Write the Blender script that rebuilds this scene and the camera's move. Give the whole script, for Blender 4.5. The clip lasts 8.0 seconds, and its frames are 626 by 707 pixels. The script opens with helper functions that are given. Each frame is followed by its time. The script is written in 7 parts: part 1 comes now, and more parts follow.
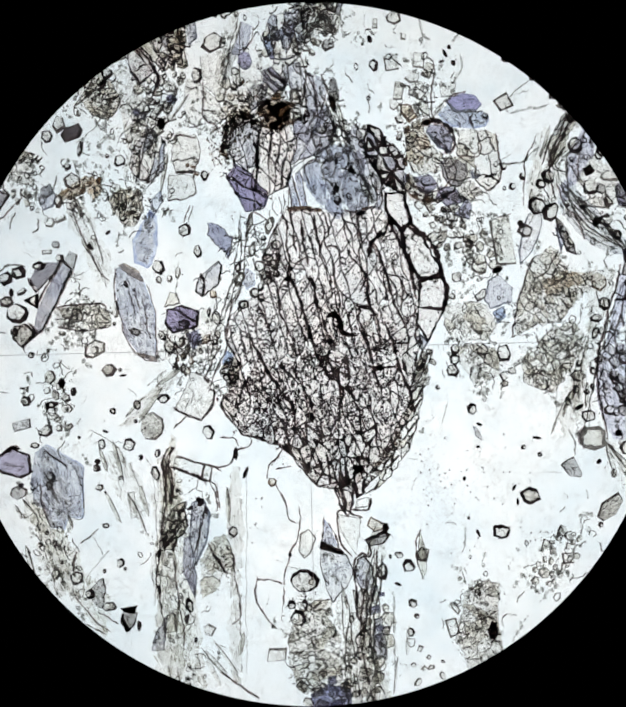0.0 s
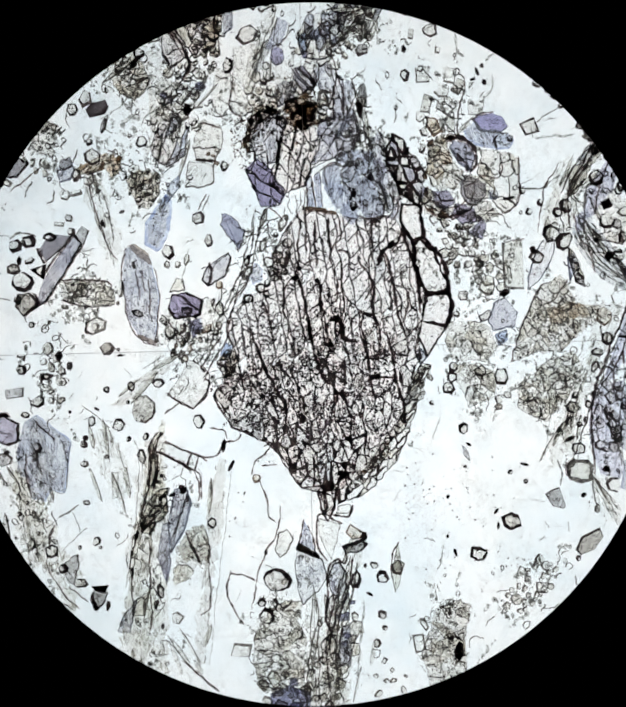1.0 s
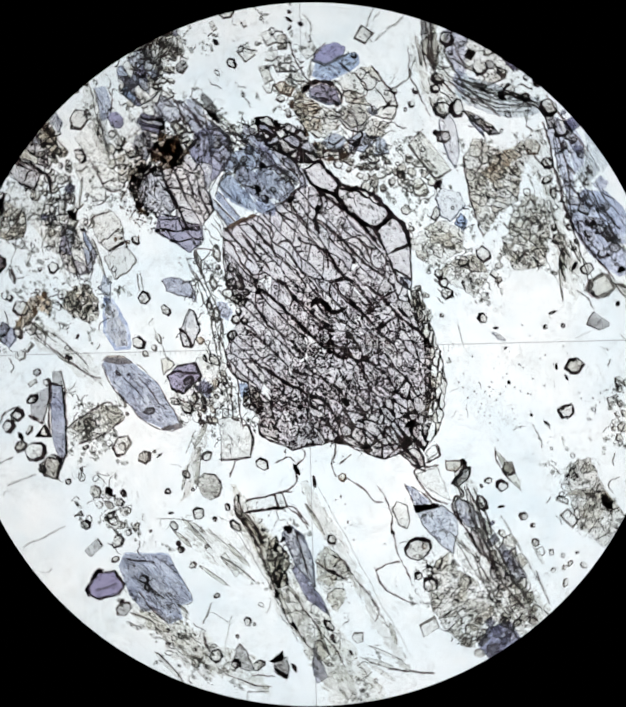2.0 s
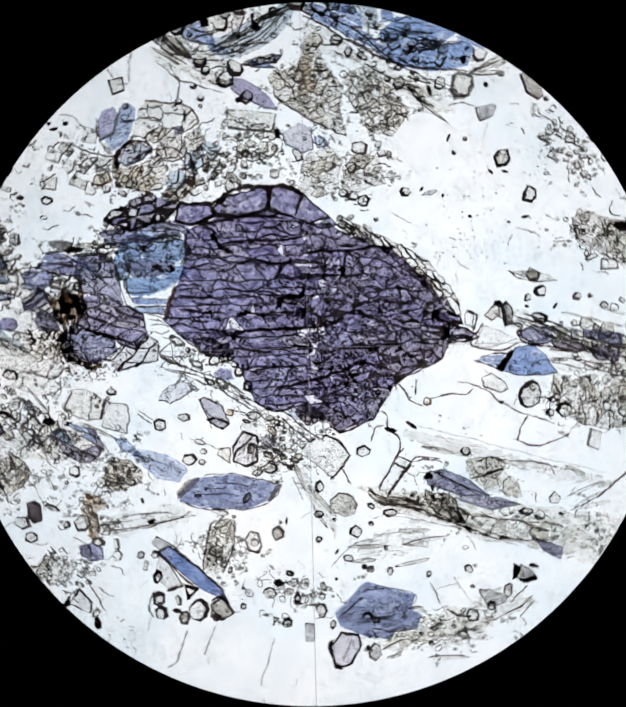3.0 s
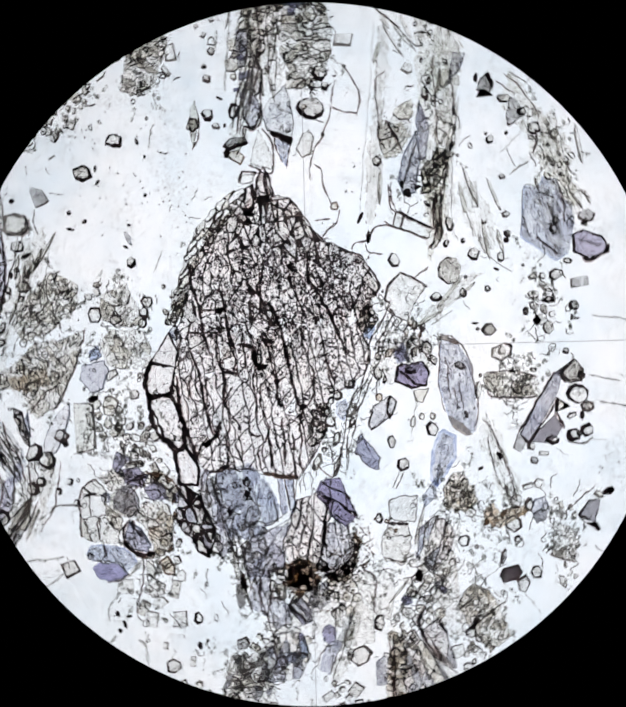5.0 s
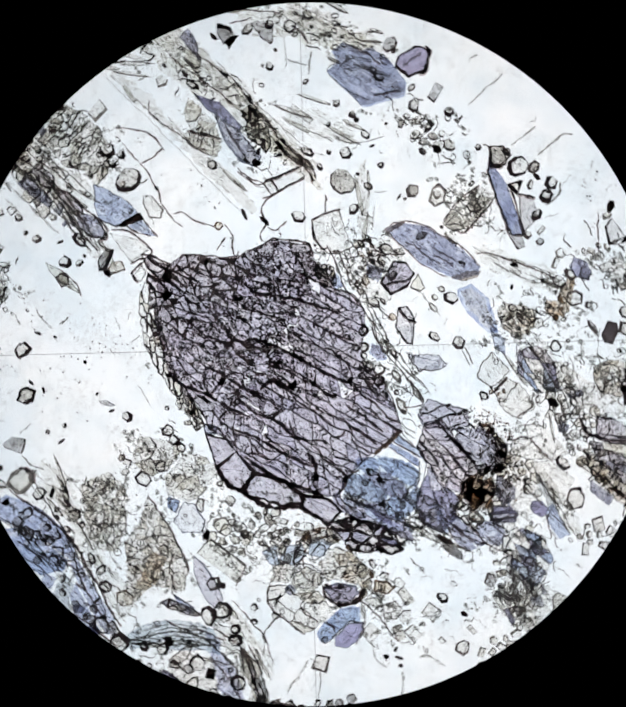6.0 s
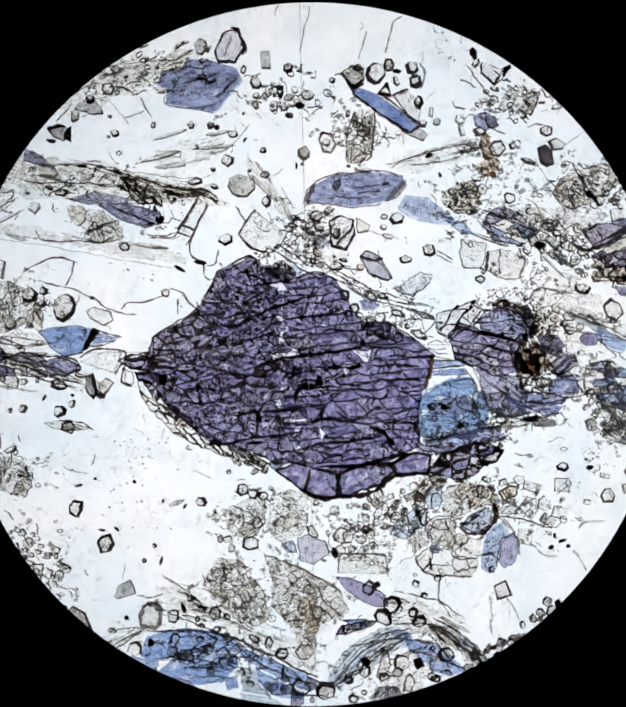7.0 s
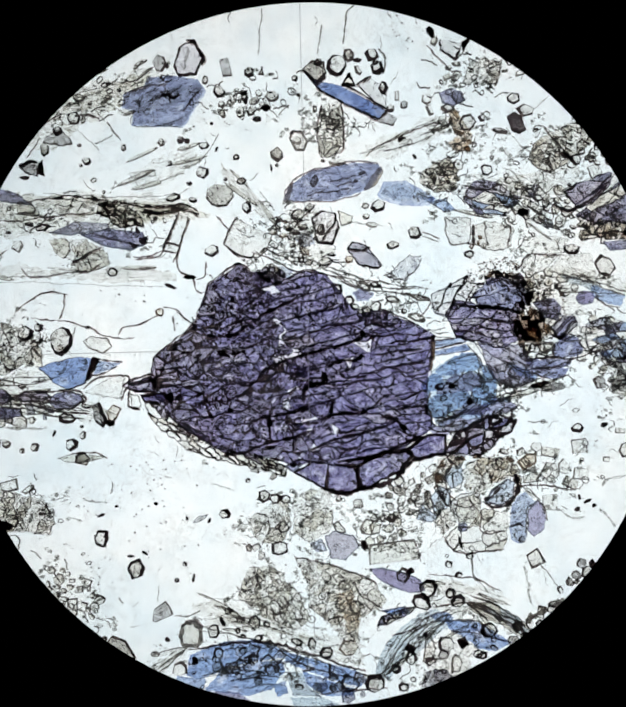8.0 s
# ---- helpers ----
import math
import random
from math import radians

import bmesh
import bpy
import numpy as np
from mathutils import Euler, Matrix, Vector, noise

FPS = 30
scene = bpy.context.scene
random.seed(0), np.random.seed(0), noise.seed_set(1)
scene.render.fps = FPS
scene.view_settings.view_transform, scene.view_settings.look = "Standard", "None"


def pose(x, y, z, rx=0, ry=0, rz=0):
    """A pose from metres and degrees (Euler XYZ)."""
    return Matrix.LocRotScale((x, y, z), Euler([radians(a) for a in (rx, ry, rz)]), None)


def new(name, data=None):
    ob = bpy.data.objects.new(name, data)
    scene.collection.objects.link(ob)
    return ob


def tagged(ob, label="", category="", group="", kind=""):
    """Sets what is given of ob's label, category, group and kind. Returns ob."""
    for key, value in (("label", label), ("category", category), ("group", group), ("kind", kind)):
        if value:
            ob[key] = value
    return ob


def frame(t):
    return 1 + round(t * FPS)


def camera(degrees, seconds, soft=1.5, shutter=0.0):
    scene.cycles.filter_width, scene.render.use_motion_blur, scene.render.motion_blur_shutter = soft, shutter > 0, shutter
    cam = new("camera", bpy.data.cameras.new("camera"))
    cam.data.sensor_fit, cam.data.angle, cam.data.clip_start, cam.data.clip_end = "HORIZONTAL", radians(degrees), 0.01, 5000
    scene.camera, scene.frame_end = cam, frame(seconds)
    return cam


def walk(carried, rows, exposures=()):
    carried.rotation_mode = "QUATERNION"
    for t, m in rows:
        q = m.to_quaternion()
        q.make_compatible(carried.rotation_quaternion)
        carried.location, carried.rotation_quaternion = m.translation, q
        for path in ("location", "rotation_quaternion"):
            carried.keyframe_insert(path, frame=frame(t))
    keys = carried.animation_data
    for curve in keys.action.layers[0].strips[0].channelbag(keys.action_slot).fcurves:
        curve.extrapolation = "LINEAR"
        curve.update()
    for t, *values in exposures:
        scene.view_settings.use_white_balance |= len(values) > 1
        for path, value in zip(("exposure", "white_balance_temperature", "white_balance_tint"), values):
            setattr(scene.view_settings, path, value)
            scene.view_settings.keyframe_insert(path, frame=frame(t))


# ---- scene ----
MM = 0.001
STEP = 0.0032 * MM          # the chart of the section is drawn in steps of 3.2 microns
PI = math.pi

# ---- camera: a phone over the eyepiece, held still ----
cam = camera(21.0, 8.0, 2.3, 0.2)
EYE = pose(0.2295 * MM, -0.8709 * MM, 11.9408 * MM, 3.792, 0.592, 0.005)
# the phone's white balance drifts a little to magenta while the stage turns
walk(cam, [(0.0, EYE), (8.0, EYE)], [(0.0, 0.0, 6450, 11.0), (1.7, 0.0, 6450, 11.5), (2.8, 0.0, 6390, 14.5), (3.5, 0.0, 6350, 15.5), (4.5, 0.0, 6350, 17.5), (6.0, 0.0, 6420, 14.5), (6.5, 0.0, 6410, 14.5), (7.0, 0.0, 6370, 15.2), (7.5, 0.0, 6360, 13.6), (8.0, 0.0, 6400, 9.5)])

# ---- light: the substage lamp alone ----
world = bpy.data.worlds.new("dark_room")
scene.world = world
world.use_nodes = True
world.node_tree.nodes["Background"].inputs[0].default_value = (0.5, 0.55, 0.6, 1)
world.node_tree.nodes["Background"].inputs[1].default_value = 0.001

scene.cycles.transparent_max_bounces = 32
LAMP_R = 6.2 * MM
bulb = bpy.data.lights.new("substage_lamp", "AREA")
bulb.shape, bulb.size = "DISK", 2 * LAMP_R
bulb.energy = 1.46 * PI * PI * LAMP_R ** 2
bulb.color = (0.972, 0.99, 1.0)
lamp = new("substage_lamp", bulb)
lamp.matrix_world = pose(0.6 * MM, 0.1 * MM, -10.2 * MM, 180, 0, 0)


# ---- materials ----
def material(name):
    m = bpy.data.materials.new(name)
    m.use_nodes = True
    m.node_tree.nodes.clear()
    return m, m.node_tree.nodes, m.node_tree.links


def add(nodes, kind, **values):
    n = nodes.new(kind)
    for key, value in values.items():
        n.inputs[key.replace("_", " ")].default_value = value
    return n


def mixed(nodes, links, a, b, factor, blend="MIX"):
    """A colour mix; a, b and factor are sockets or values."""
    n = nodes.new("ShaderNodeMix")
    n.data_type, n.blend_type = "RGBA", blend
    for socket, value in ((n.inputs[6], a), (n.inputs[7], b), (n.inputs[0], factor)):
        if isinstance(value, bpy.types.NodeSocket):
            links.new(value, socket)
        elif isinstance(value, tuple):
            socket.default_value = (*value, 1)
        else:
            socket.default_value = value
    return n.outputs[2]


def ramped(nodes, links, value, lo, hi, to_lo=0.0, to_hi=1.0):
    n = add(nodes, "ShaderNodeMapRange", From_Min=lo, From_Max=hi, To_Min=to_lo, To_Max=to_hi)
    links.new(value, n.inputs["Value"])
    return n.outputs[0]


def grain_noise(nodes, links, microns, detail=3.0, rough=0.55, along=1.0, swirl=0.0):
    """Noise of a real size in the mineral, other in each grain."""
    where, who = nodes.new("ShaderNodeTexCoord"), nodes.new("ShaderNodeObjectInfo")
    n = nodes.new("ShaderNodeTexNoise")
    n.noise_dimensions = "4D"
    n.inputs["Scale"].default_value = 1e6 / microns
    n.inputs["Detail"].default_value, n.inputs["Roughness"].default_value = detail, rough
    n.inputs["Distortion"].default_value = swirl
    squeeze = add(nodes, "ShaderNodeVectorMath")
    squeeze.operation = "MULTIPLY"
    squeeze.inputs[1].default_value = (along, 1.0, 1.0)
    links.new(where.outputs["Object"], squeeze.inputs[0])
    links.new(squeeze.outputs[0], n.inputs["Vector"])
    spin = nodes.new("ShaderNodeMath")
    spin.operation = "MULTIPLY"
    spin.inputs[1].default_value = 37.0
    links.new(who.outputs["Random"], spin.inputs[0])
    links.new(spin.outputs[0], n.inputs["W"])
    return n.outputs["Fac"]


def hair_web(nodes, links, microns, along=1.0, thick=0.03):
    """0 to 1: the fine wandering limits and cracks inside a mineral, in patches."""
    n = nodes.new("ShaderNodeMath")
    n.operation = "SUBTRACT"
    n.inputs[1].default_value = 0.5
    links.new(grain_noise(nodes, links, microns, 3, 0.6, along, 0.6), n.inputs[0])
    size = nodes.new("ShaderNodeMath")
    size.operation = "ABSOLUTE"
    links.new(n.outputs[0], size.inputs[0])
    line = ramped(nodes, links, size.outputs[0], 0.25 * thick, thick, 1.0, 0.0)
    where = ramped(nodes, links, grain_noise(nodes, links, microns * 3.0, 2), 0.42, 0.56)
    both = nodes.new("ShaderNodeMath")
    both.operation = "MULTIPLY"
    links.new(line, both.inputs[0])
    links.new(where, both.inputs[1])
    return both.outputs[0]


def mineral(name, pale, deep=None, cloud=0.15, specks=0.0, stain=None, spread=0.1, speck_tone=(0.10, 0.08, 0.09), streak=0.0, web=None, web_tone=(0.30, 0.26, 0.24), bleach=0.0, mottle=0.0, grit=13):
    """A clear mineral slice. pale and deep: what it lets through with its long axis (local x)
    across and along the polarizer, which lies east-west under the stage (pleochroism)."""
    m, nodes, links = material(name)
    tint = pale
    if deep:
        axis = add(nodes, "ShaderNodeVectorTransform", Vector=(1.0, 0.0, 0.0))
        axis.vector_type, axis.convert_from, axis.convert_to = "VECTOR", "WORLD", "OBJECT"
        unit = nodes.new("ShaderNodeVectorMath")
        unit.operation = "NORMALIZE"
        links.new(axis.outputs[0], unit.inputs[0])
        split = nodes.new("ShaderNodeSeparateXYZ")
        links.new(unit.outputs[0], split.inputs[0])
        square = nodes.new("ShaderNodeMath")
        square.operation = "MULTIPLY"
        links.new(split.outputs[0], square.inputs[0])
        links.new(split.outputs[0], square.inputs[1])
        steep = add(nodes, "ShaderNodeMath")
        steep.operation = "POWER"
        steep.inputs[1].default_value = 1.25
        links.new(square.outputs[0], steep.inputs[0])
        if mottle:
            thick = ramped(nodes, links, grain_noise(nodes, links, 46, 4, 0.62), 0.40, 0.62)
            deep = mixed(nodes, links, deep, tuple(c * (1 - mottle * k) for c, k in zip(deep, (1.0, 1.05, 0.8))), thick)
        tint = mixed(nodes, links, pale, deep, steep.outputs[0])
    who = nodes.new("ShaderNodeObjectInfo")
    tint = mixed(nodes, links, tint, tuple(c * (1 - 2.2 * spread) for c in (1.0, 0.98, 0.97)), ramped(nodes, links, who.outputs["Random"], 0, 1), "MULTIPLY")
    soft = ramped(nodes, links, grain_noise(nodes, links, 85, 4), 0.42, 0.60)
    hue = (0.95, 1.05, 1.05) if mottle else (1.1, 1.05, 0.85) if deep else (1.0, 1.05, 1.1)
    tint = mixed(nodes, links, tint, tuple(1 - cloud * k for k in hue), soft, "MULTIPLY")
    fine = ramped(nodes, links, grain_noise(nodes, links, 17, 4, 0.65), 0.47, 0.63)
    tint = mixed(nodes, links, tint, tuple(1 - cloud * 1.1 * k for k in hue), fine, "MULTIPLY")
    if bleach:
        worn = ramped(nodes, links, grain_noise(nodes, links, 70, 3, 0.6), 0.52, 0.66, 0.0, bleach)
        tint = mixed(nodes, links, tint, tuple(0.35 + 0.65 * c for c in pale), worn)
    if web:
        tint = mixed(nodes, links, tint, web_tone, hair_web(nodes, links, *web), "MULTIPLY")
    if streak:
        lines = ramped(nodes, links, grain_noise(nodes, links, 15, 4, 0.65, 0.13), 0.48, 0.62)
        tint = mixed(nodes, links, tint, tuple(1 - streak * k for k in (1.0, 1.0, 0.9)), lines, "MULTIPLY")
    if stain:
        spot = ramped(nodes, links, grain_noise(nodes, links, 150, 3), 0.5, 0.68)
        tint = mixed(nodes, links, tint, stain, spot, "MULTIPLY")
    if specks:
        dots = ramped(nodes, links, grain_noise(nodes, links, grit, 2, 0.6), 0.67 - specks, 0.71 - specks)
        tint = mixed(nodes, links, tint, speck_tone, dots, "MULTIPLY")
    through_it, out = nodes.new("ShaderNodeBsdfTransparent"), nodes.new("ShaderNodeOutputMaterial")
    links.new(tint, through_it.inputs[0])
    gloss = add(nodes, "ShaderNodeBsdfGlossy", Roughness=0.25)
    both = nodes.new("ShaderNodeMixShader")
    both.inputs[0].default_value = 0.015
    links.new(through_it.outputs[0], both.inputs[1])
    links.new(gloss.outputs[0], both.inputs[2])
    links.new(both.outputs[0], out.inputs[0])
    return m


def edge(name, dark, light, lo=0.38, hi=0.72, microns=22):
    """A steep grain edge or a filled crack, through which little light comes."""
    # at grain edges the dark of light refracted away is put into the tint
    m, nodes, links = material(name)
    tint = mixed(nodes, links, dark, light, ramped(nodes, links, grain_noise(nodes, links, microns, 3, 0.6), lo, hi))
    through_it, out = nodes.new("ShaderNodeBsdfTransparent"), nodes.new("ShaderNodeOutputMaterial")
    links.new(tint, through_it.inputs[0])
    links.new(through_it.outputs[0], out.inputs[0])
    return m


def solid(name, colour, rough=0.6, metal=0.0):
    m, nodes, links = material(name)
    skin, out = add(nodes, "ShaderNodeBsdfPrincipled", Roughness=rough, Metallic=metal, Specular_IOR_Level=0.0 if rough == 1.0 else 0.5), nodes.new("ShaderNodeOutputMaterial")
    spot = ramped(nodes, links, grain_noise(nodes, links, 220, 4), 0.3, 0.7)
    links.new(mixed(nodes, links, colour, tuple(c * 1.5 for c in colour), spot), skin.inputs["Base Color"])
    links.new(skin.outputs[0], out.inputs[0])
    return m


DARK_WEB, COOL_WEB = (0.24, 0.15, 0.17), (0.30, 0.28, 0.34)
VIOLET_BASE = mineral("violet_ground", (1.0, 1.0, 0.995), (0.84, 0.83, 0.91), 0.0, 0.0, spread=0.0)
VIOLET_PIECE = mineral("violet_amphibole_piece", (1.0, 0.965, 0.95), (0.412, 0.39, 0.58), 0.02, 0.04, spread=0.015, web=(46, 0.6, 0.016), web_tone=(0.5, 0.40, 0.40), bleach=0.3, mottle=0.62)
VIOLET_DUSTY = mineral("dusty_violet_amphibole", (1.0, 0.965, 0.95), (0.40, 0.37, 0.53), 0.02, 0.12, spread=0.015, web=(30, 1.0, 0.016), web_tone=DARK_WEB, bleach=0.5, mottle=0.4, grit=22)
VIOLET_GREY = mineral("grey_violet_amphibole", (0.99, 0.96, 0.93), (0.43, 0.41, 0.54), 0.05, 0.08, (0.95, 0.92, 0.91), 0.05, streak=0.06, web=(34, 0.5, 0.024), web_tone=DARK_WEB, bleach=0.45, mottle=0.3)
# darker copy of the violet: shading of the piece margins put into colour
VIOLET_SHADE = mineral("violet_amphibole_shaded_margin", (0.95, 0.86, 0.83), (0.22, 0.20, 0.33), 0.2, 0.14, spread=0.1, web=(22, 1.0, 0.05), web_tone=DARK_WEB)
VIOLET_PALE = mineral("pale_violet_amphibole", (0.98, 0.965, 0.95), (0.54, 0.50, 0.60), 0.07, 0.08, spread=0.06, streak=0.06, web=(44, 1.0, 0.026), web_tone=DARK_WEB, bleach=0.3)
DEEP_BLUE = mineral("deep_blue_amphibole", (0.70, 0.69, 0.73), (0.26, 0.37, 0.69), 0.16, 0.06, (0.86, 0.88, 0.95), 0.05, streak=0.18, web=(46, 0.4, 0.026), web_tone=COOL_WEB, bleach=0.3)
BLUE = mineral("blue_amphibole", (0.82, 0.83, 0.91), (0.39, 0.52, 0.83), 0.15, 0.08, (0.86, 0.89, 0.98), 0.08, streak=0.2, web=(50, 0.4, 0.018), web_tone=COOL_WEB, bleach=0.4)
BLUE_CLEAR = mineral("blue_to_clear_amphibole", (0.96, 0.955, 0.95), (0.35, 0.46, 0.75), 0.09, 0.07, spread=0.05, streak=0.14, web=(46, 0.4, 0.026), web_tone=COOL_WEB, bleach=0.3)
INDIGO = mineral("indigo_amphibole", (0.86, 0.88, 0.92), (0.41, 0.46, 0.67), 0.2, 0.08, (0.84, 0.86, 0.92), 0.05, streak=0.24, web=(40, 0.35, 0.03), web_tone=COOL_WEB, bleach=0.35)
LILAC = mineral("lilac_amphibole", (0.91, 0.905, 0.91), (0.47, 0.46, 0.63), 0.22, 0.08, (0.88, 0.87, 0.92), 0.12, streak=0.24, web=(40, 0.5, 0.03), web_tone=COOL_WEB, bleach=0.4)
ICE = mineral("ice_blue_amphibole", (0.95, 0.965, 0.965), (0.75, 0.835, 0.89), 0.12, 0.06, (0.92, 0.94, 0.96), 0.06, streak=0.22, web=(40, 0.3, 0.026), web_tone=COOL_WEB, bleach=0.3)
SKY = mineral("pale_blue_amphibole", (0.87, 0.89, 0.94), (0.55, 0.67, 0.89), 0.16, 0.07, (0.88, 0.91, 0.96), 0.08, streak=0.25, web=(40, 0.4, 0.03), web_tone=COOL_WEB, bleach=0.4)
BLUE_SOFT = mineral("smooth_blue_amphibole", (0.80, 0.81, 0.88), (0.54, 0.67, 0.91), 0.11, 0.03, (0.88, 0.90, 0.97), 0.04, streak=0.24, web=(60, 0.4, 0.016), web_tone=COOL_WEB, bleach=0.3)
BLUE_FADING = mineral("smooth_blue_to_clear_amphibole", (0.88, 0.86, 0.935), (0.37, 0.50, 0.79), 0.14, 0.05, spread=0.04, streak=0.28, web=(60, 0.3, 0.018), web_tone=COOL_WEB, bleach=0.5)
LILAC_SOFT = mineral("smooth_lilac_amphibole", (0.88, 0.87, 0.90), (0.56, 0.55, 0.73), 0.20, 0.06, (0.92, 0.91, 0.95), 0.05, streak=0.20, web=(60, 0.6, 0.016), web_tone=COOL_WEB)
LILAC_BANDED = mineral("banded_lilac_amphibole", (0.91, 0.90, 0.92), (0.43, 0.45, 0.66), 0.20, 0.06, spread=0.04, streak=0.24, web=(60, 0.4, 0.018), web_tone=COOL_WEB, bleach=0.3)
BLUE_TO_VIOLET = mineral("blue_to_violet_amphibole", (0.72, 0.80, 0.89), (0.43, 0.39, 0.49), 0.10, 0.04, spread=0.03, streak=0.08)
VIOLET_STEADY = mineral("steady_violet_amphibole", (0.55, 0.52, 0.68), (0.44, 0.41, 0.62), 0.12, 0.05, spread=0.04, streak=0.08, web=(50, 0.6, 0.02), web_tone=COOL_WEB)
LILAC_GREYING = mineral("lilac_grey_amphibole", (0.95, 0.95, 0.96), (0.36, 0.315, 0.42), 0.06, 0.03, spread=0.03, streak=0.08, web=(50, 0.6, 0.018), web_tone=COOL_WEB)
GREYING = mineral("grey_pleochroic_amphibole", (0.985, 0.98, 0.965), (0.39, 0.365, 0.40), 0.08, 0.04, spread=0.03, streak=0.05, web=(60, 0.6, 0.014), web_tone=COOL_WEB)
MAUVE = mineral("grey_to_clear_amphibole", (0.98, 0.975, 0.98), (0.50, 0.50, 0.61), 0.14, 0.08, spread=0.03, streak=0.10, web=(50, 0.6, 0.02), web_tone=COOL_WEB)
ROSE = mineral("violet_to_clear_amphibole", (0.99, 0.975, 0.98), (0.40, 0.36, 0.53), 0.05, 0.06, spread=0.03, streak=0.10, web=(60, 0.6, 0.014), web_tone=DARK_WEB)
CLEAR = mineral("clear_garnet", (0.97, 0.965, 0.945), None, 0.08, 0.03, spread=0.04, speck_tone=(0.3, 0.27, 0.25), web=(40, 1.0, 0.03))
TURBID = mineral("turbid_garnet", (0.90, 0.88, 0.83), None, 0.22, 0.11, spread=0.10, web=(30, 1.0, 0.04))
GREY = mineral("grey_mineral", (0.74, 0.74, 0.75), None, 0.2, 0.06, spread=0.07, web=(40, 0.7, 0.03))
QUARTZ = mineral("clear_quartz", (0.98, 0.98, 0.97), None, 0.05, 0.06, spread=0.01, speck_tone=(0.5, 0.48, 0.45), web=(60, 0.8, 0.022), web_tone=(0.5, 0.48, 0.45))
CLEAN = mineral("clear_ground", (0.992, 0.993, 0.988), None, 0.02, 0.03, spread=0.0, speck_tone=(0.5, 0.48, 0.45))
RUST_DARK = mineral("dark_rust", (0.25, 0.175, 0.145), None, 0.5, 0.16, (0.5, 0.38, 0.3), 0.15, web=(20, 1.0, 0.05), web_tone=(0.1, 0.06, 0.05))
CHARCOAL = mineral("dark_grey_mineral", (0.17, 0.14, 0.145), None, 0.4, 0.12, (0.6, 0.55, 0.55), 0.1)
BROWN_OXIDE = mineral("brown_oxide", (0.085, 0.046, 0.036), None, 0.5, 0.12, (0.4, 0.3, 0.3), 0.2)
CREAM = mineral("cream_epidote", (0.98, 0.966, 0.912), None, 0.08, 0.05, spread=0.05, speck_tone=(0.4, 0.36, 0.3), web=(34, 1.0, 0.03), web_tone=(0.38, 0.33, 0.26))
DUSTY = mineral("dusty_epidote", (0.985, 0.976, 0.935), None, 0.07, 0.08, spread=0.05, speck_tone=(0.30, 0.27, 0.23), web=(26, 1.0, 0.024), web_tone=(0.20, 0.17, 0.15))
BROWNISH = mineral("stained_epidote", (0.98, 0.962, 0.92), None, 0.07, 0.07, (0.93, 0.85, 0.72), 0.05, (0.34, 0.27, 0.20), web=(26, 1.0, 0.028), web_tone=(0.32, 0.24, 0.17))
OLIVE = mineral("olive_mica", (0.945, 0.95, 0.90), None, 0.14, 0.05, spread=0.05, streak=0.12, web=(26, 0.2, 0.035))
RUST = mineral("rust_stain", (0.72, 0.52, 0.34), None, 0.4, 0.12, (0.6, 0.42, 0.26), 0.18, web=(24, 1.0, 0.05))
RUST_CAP = mineral("brown_film", (0.74, 0.66, 0.60), None, 0.2, 0.06, (0.8, 0.66, 0.52), 0.1)
VEIL = mineral("turbid_veil", (0.99, 0.99, 0.985), None, 0.03, 0.05, (0.90, 0.90, 0.875), 0.0, (0.5, 0.48, 0.44), web=(30, 0.7, 0.036), web_tone=(0.36, 0.33, 0.30))
VEIL_OLIVE = mineral("olive_veil", (0.985, 0.985, 0.97), None, 0.05, 0.05, (0.88, 0.88, 0.82), 0.0, (0.5, 0.48, 0.42), web=(28, 0.3, 0.036), web_tone=(0.40, 0.37, 0.30))
FIBROUS = mineral("fibrous_mica", (0.99, 0.99, 0.98), None, 0.03, 0.05, (0.97, 0.97, 0.95), 0.02, (0.5, 0.48, 0.43), streak=0.05, web=(26, 0.15, 0.026), web_tone=(0.36, 0.33, 0.29))
RUST_VEIL = mineral("rust_veil", (0.97, 0.93, 0.86), None, 0.2, 0.08, (0.74, 0.54, 0.36), 0.0, (0.3, 0.2, 0.12), web=(30, 1.0, 0.04), web_tone=(0.4, 0.28, 0.18))
HAZE = mineral("turbid_ground", (0.97, 0.965, 0.95), None, 0.06, 0.05, spread=0.02, speck_tone=(0.4, 0.38, 0.35), web=(30, 1.0, 0.04))
DUST = mineral("dust_ground", (0.985, 0.98, 0.965), None, 0.05, 0.08, (0.955, 0.945, 0.91), 0.02, (0.28, 0.25, 0.22), web=(24, 1.0, 0.034), web_tone=(0.22, 0.19, 0.16))
DUST_BROWN = mineral("brown_dust_ground", (0.985, 0.965, 0.93), None, 0.06, 0.08, (0.95, 0.88, 0.79), 0.02, (0.42, 0.35, 0.28), web=(24, 1.0, 0.03), web_tone=(0.34, 0.27, 0.21))
OPAQUE = mineral("black_oxide", (0.035, 0.022, 0.018), None, 0.5, 0.2, spread=0.2)

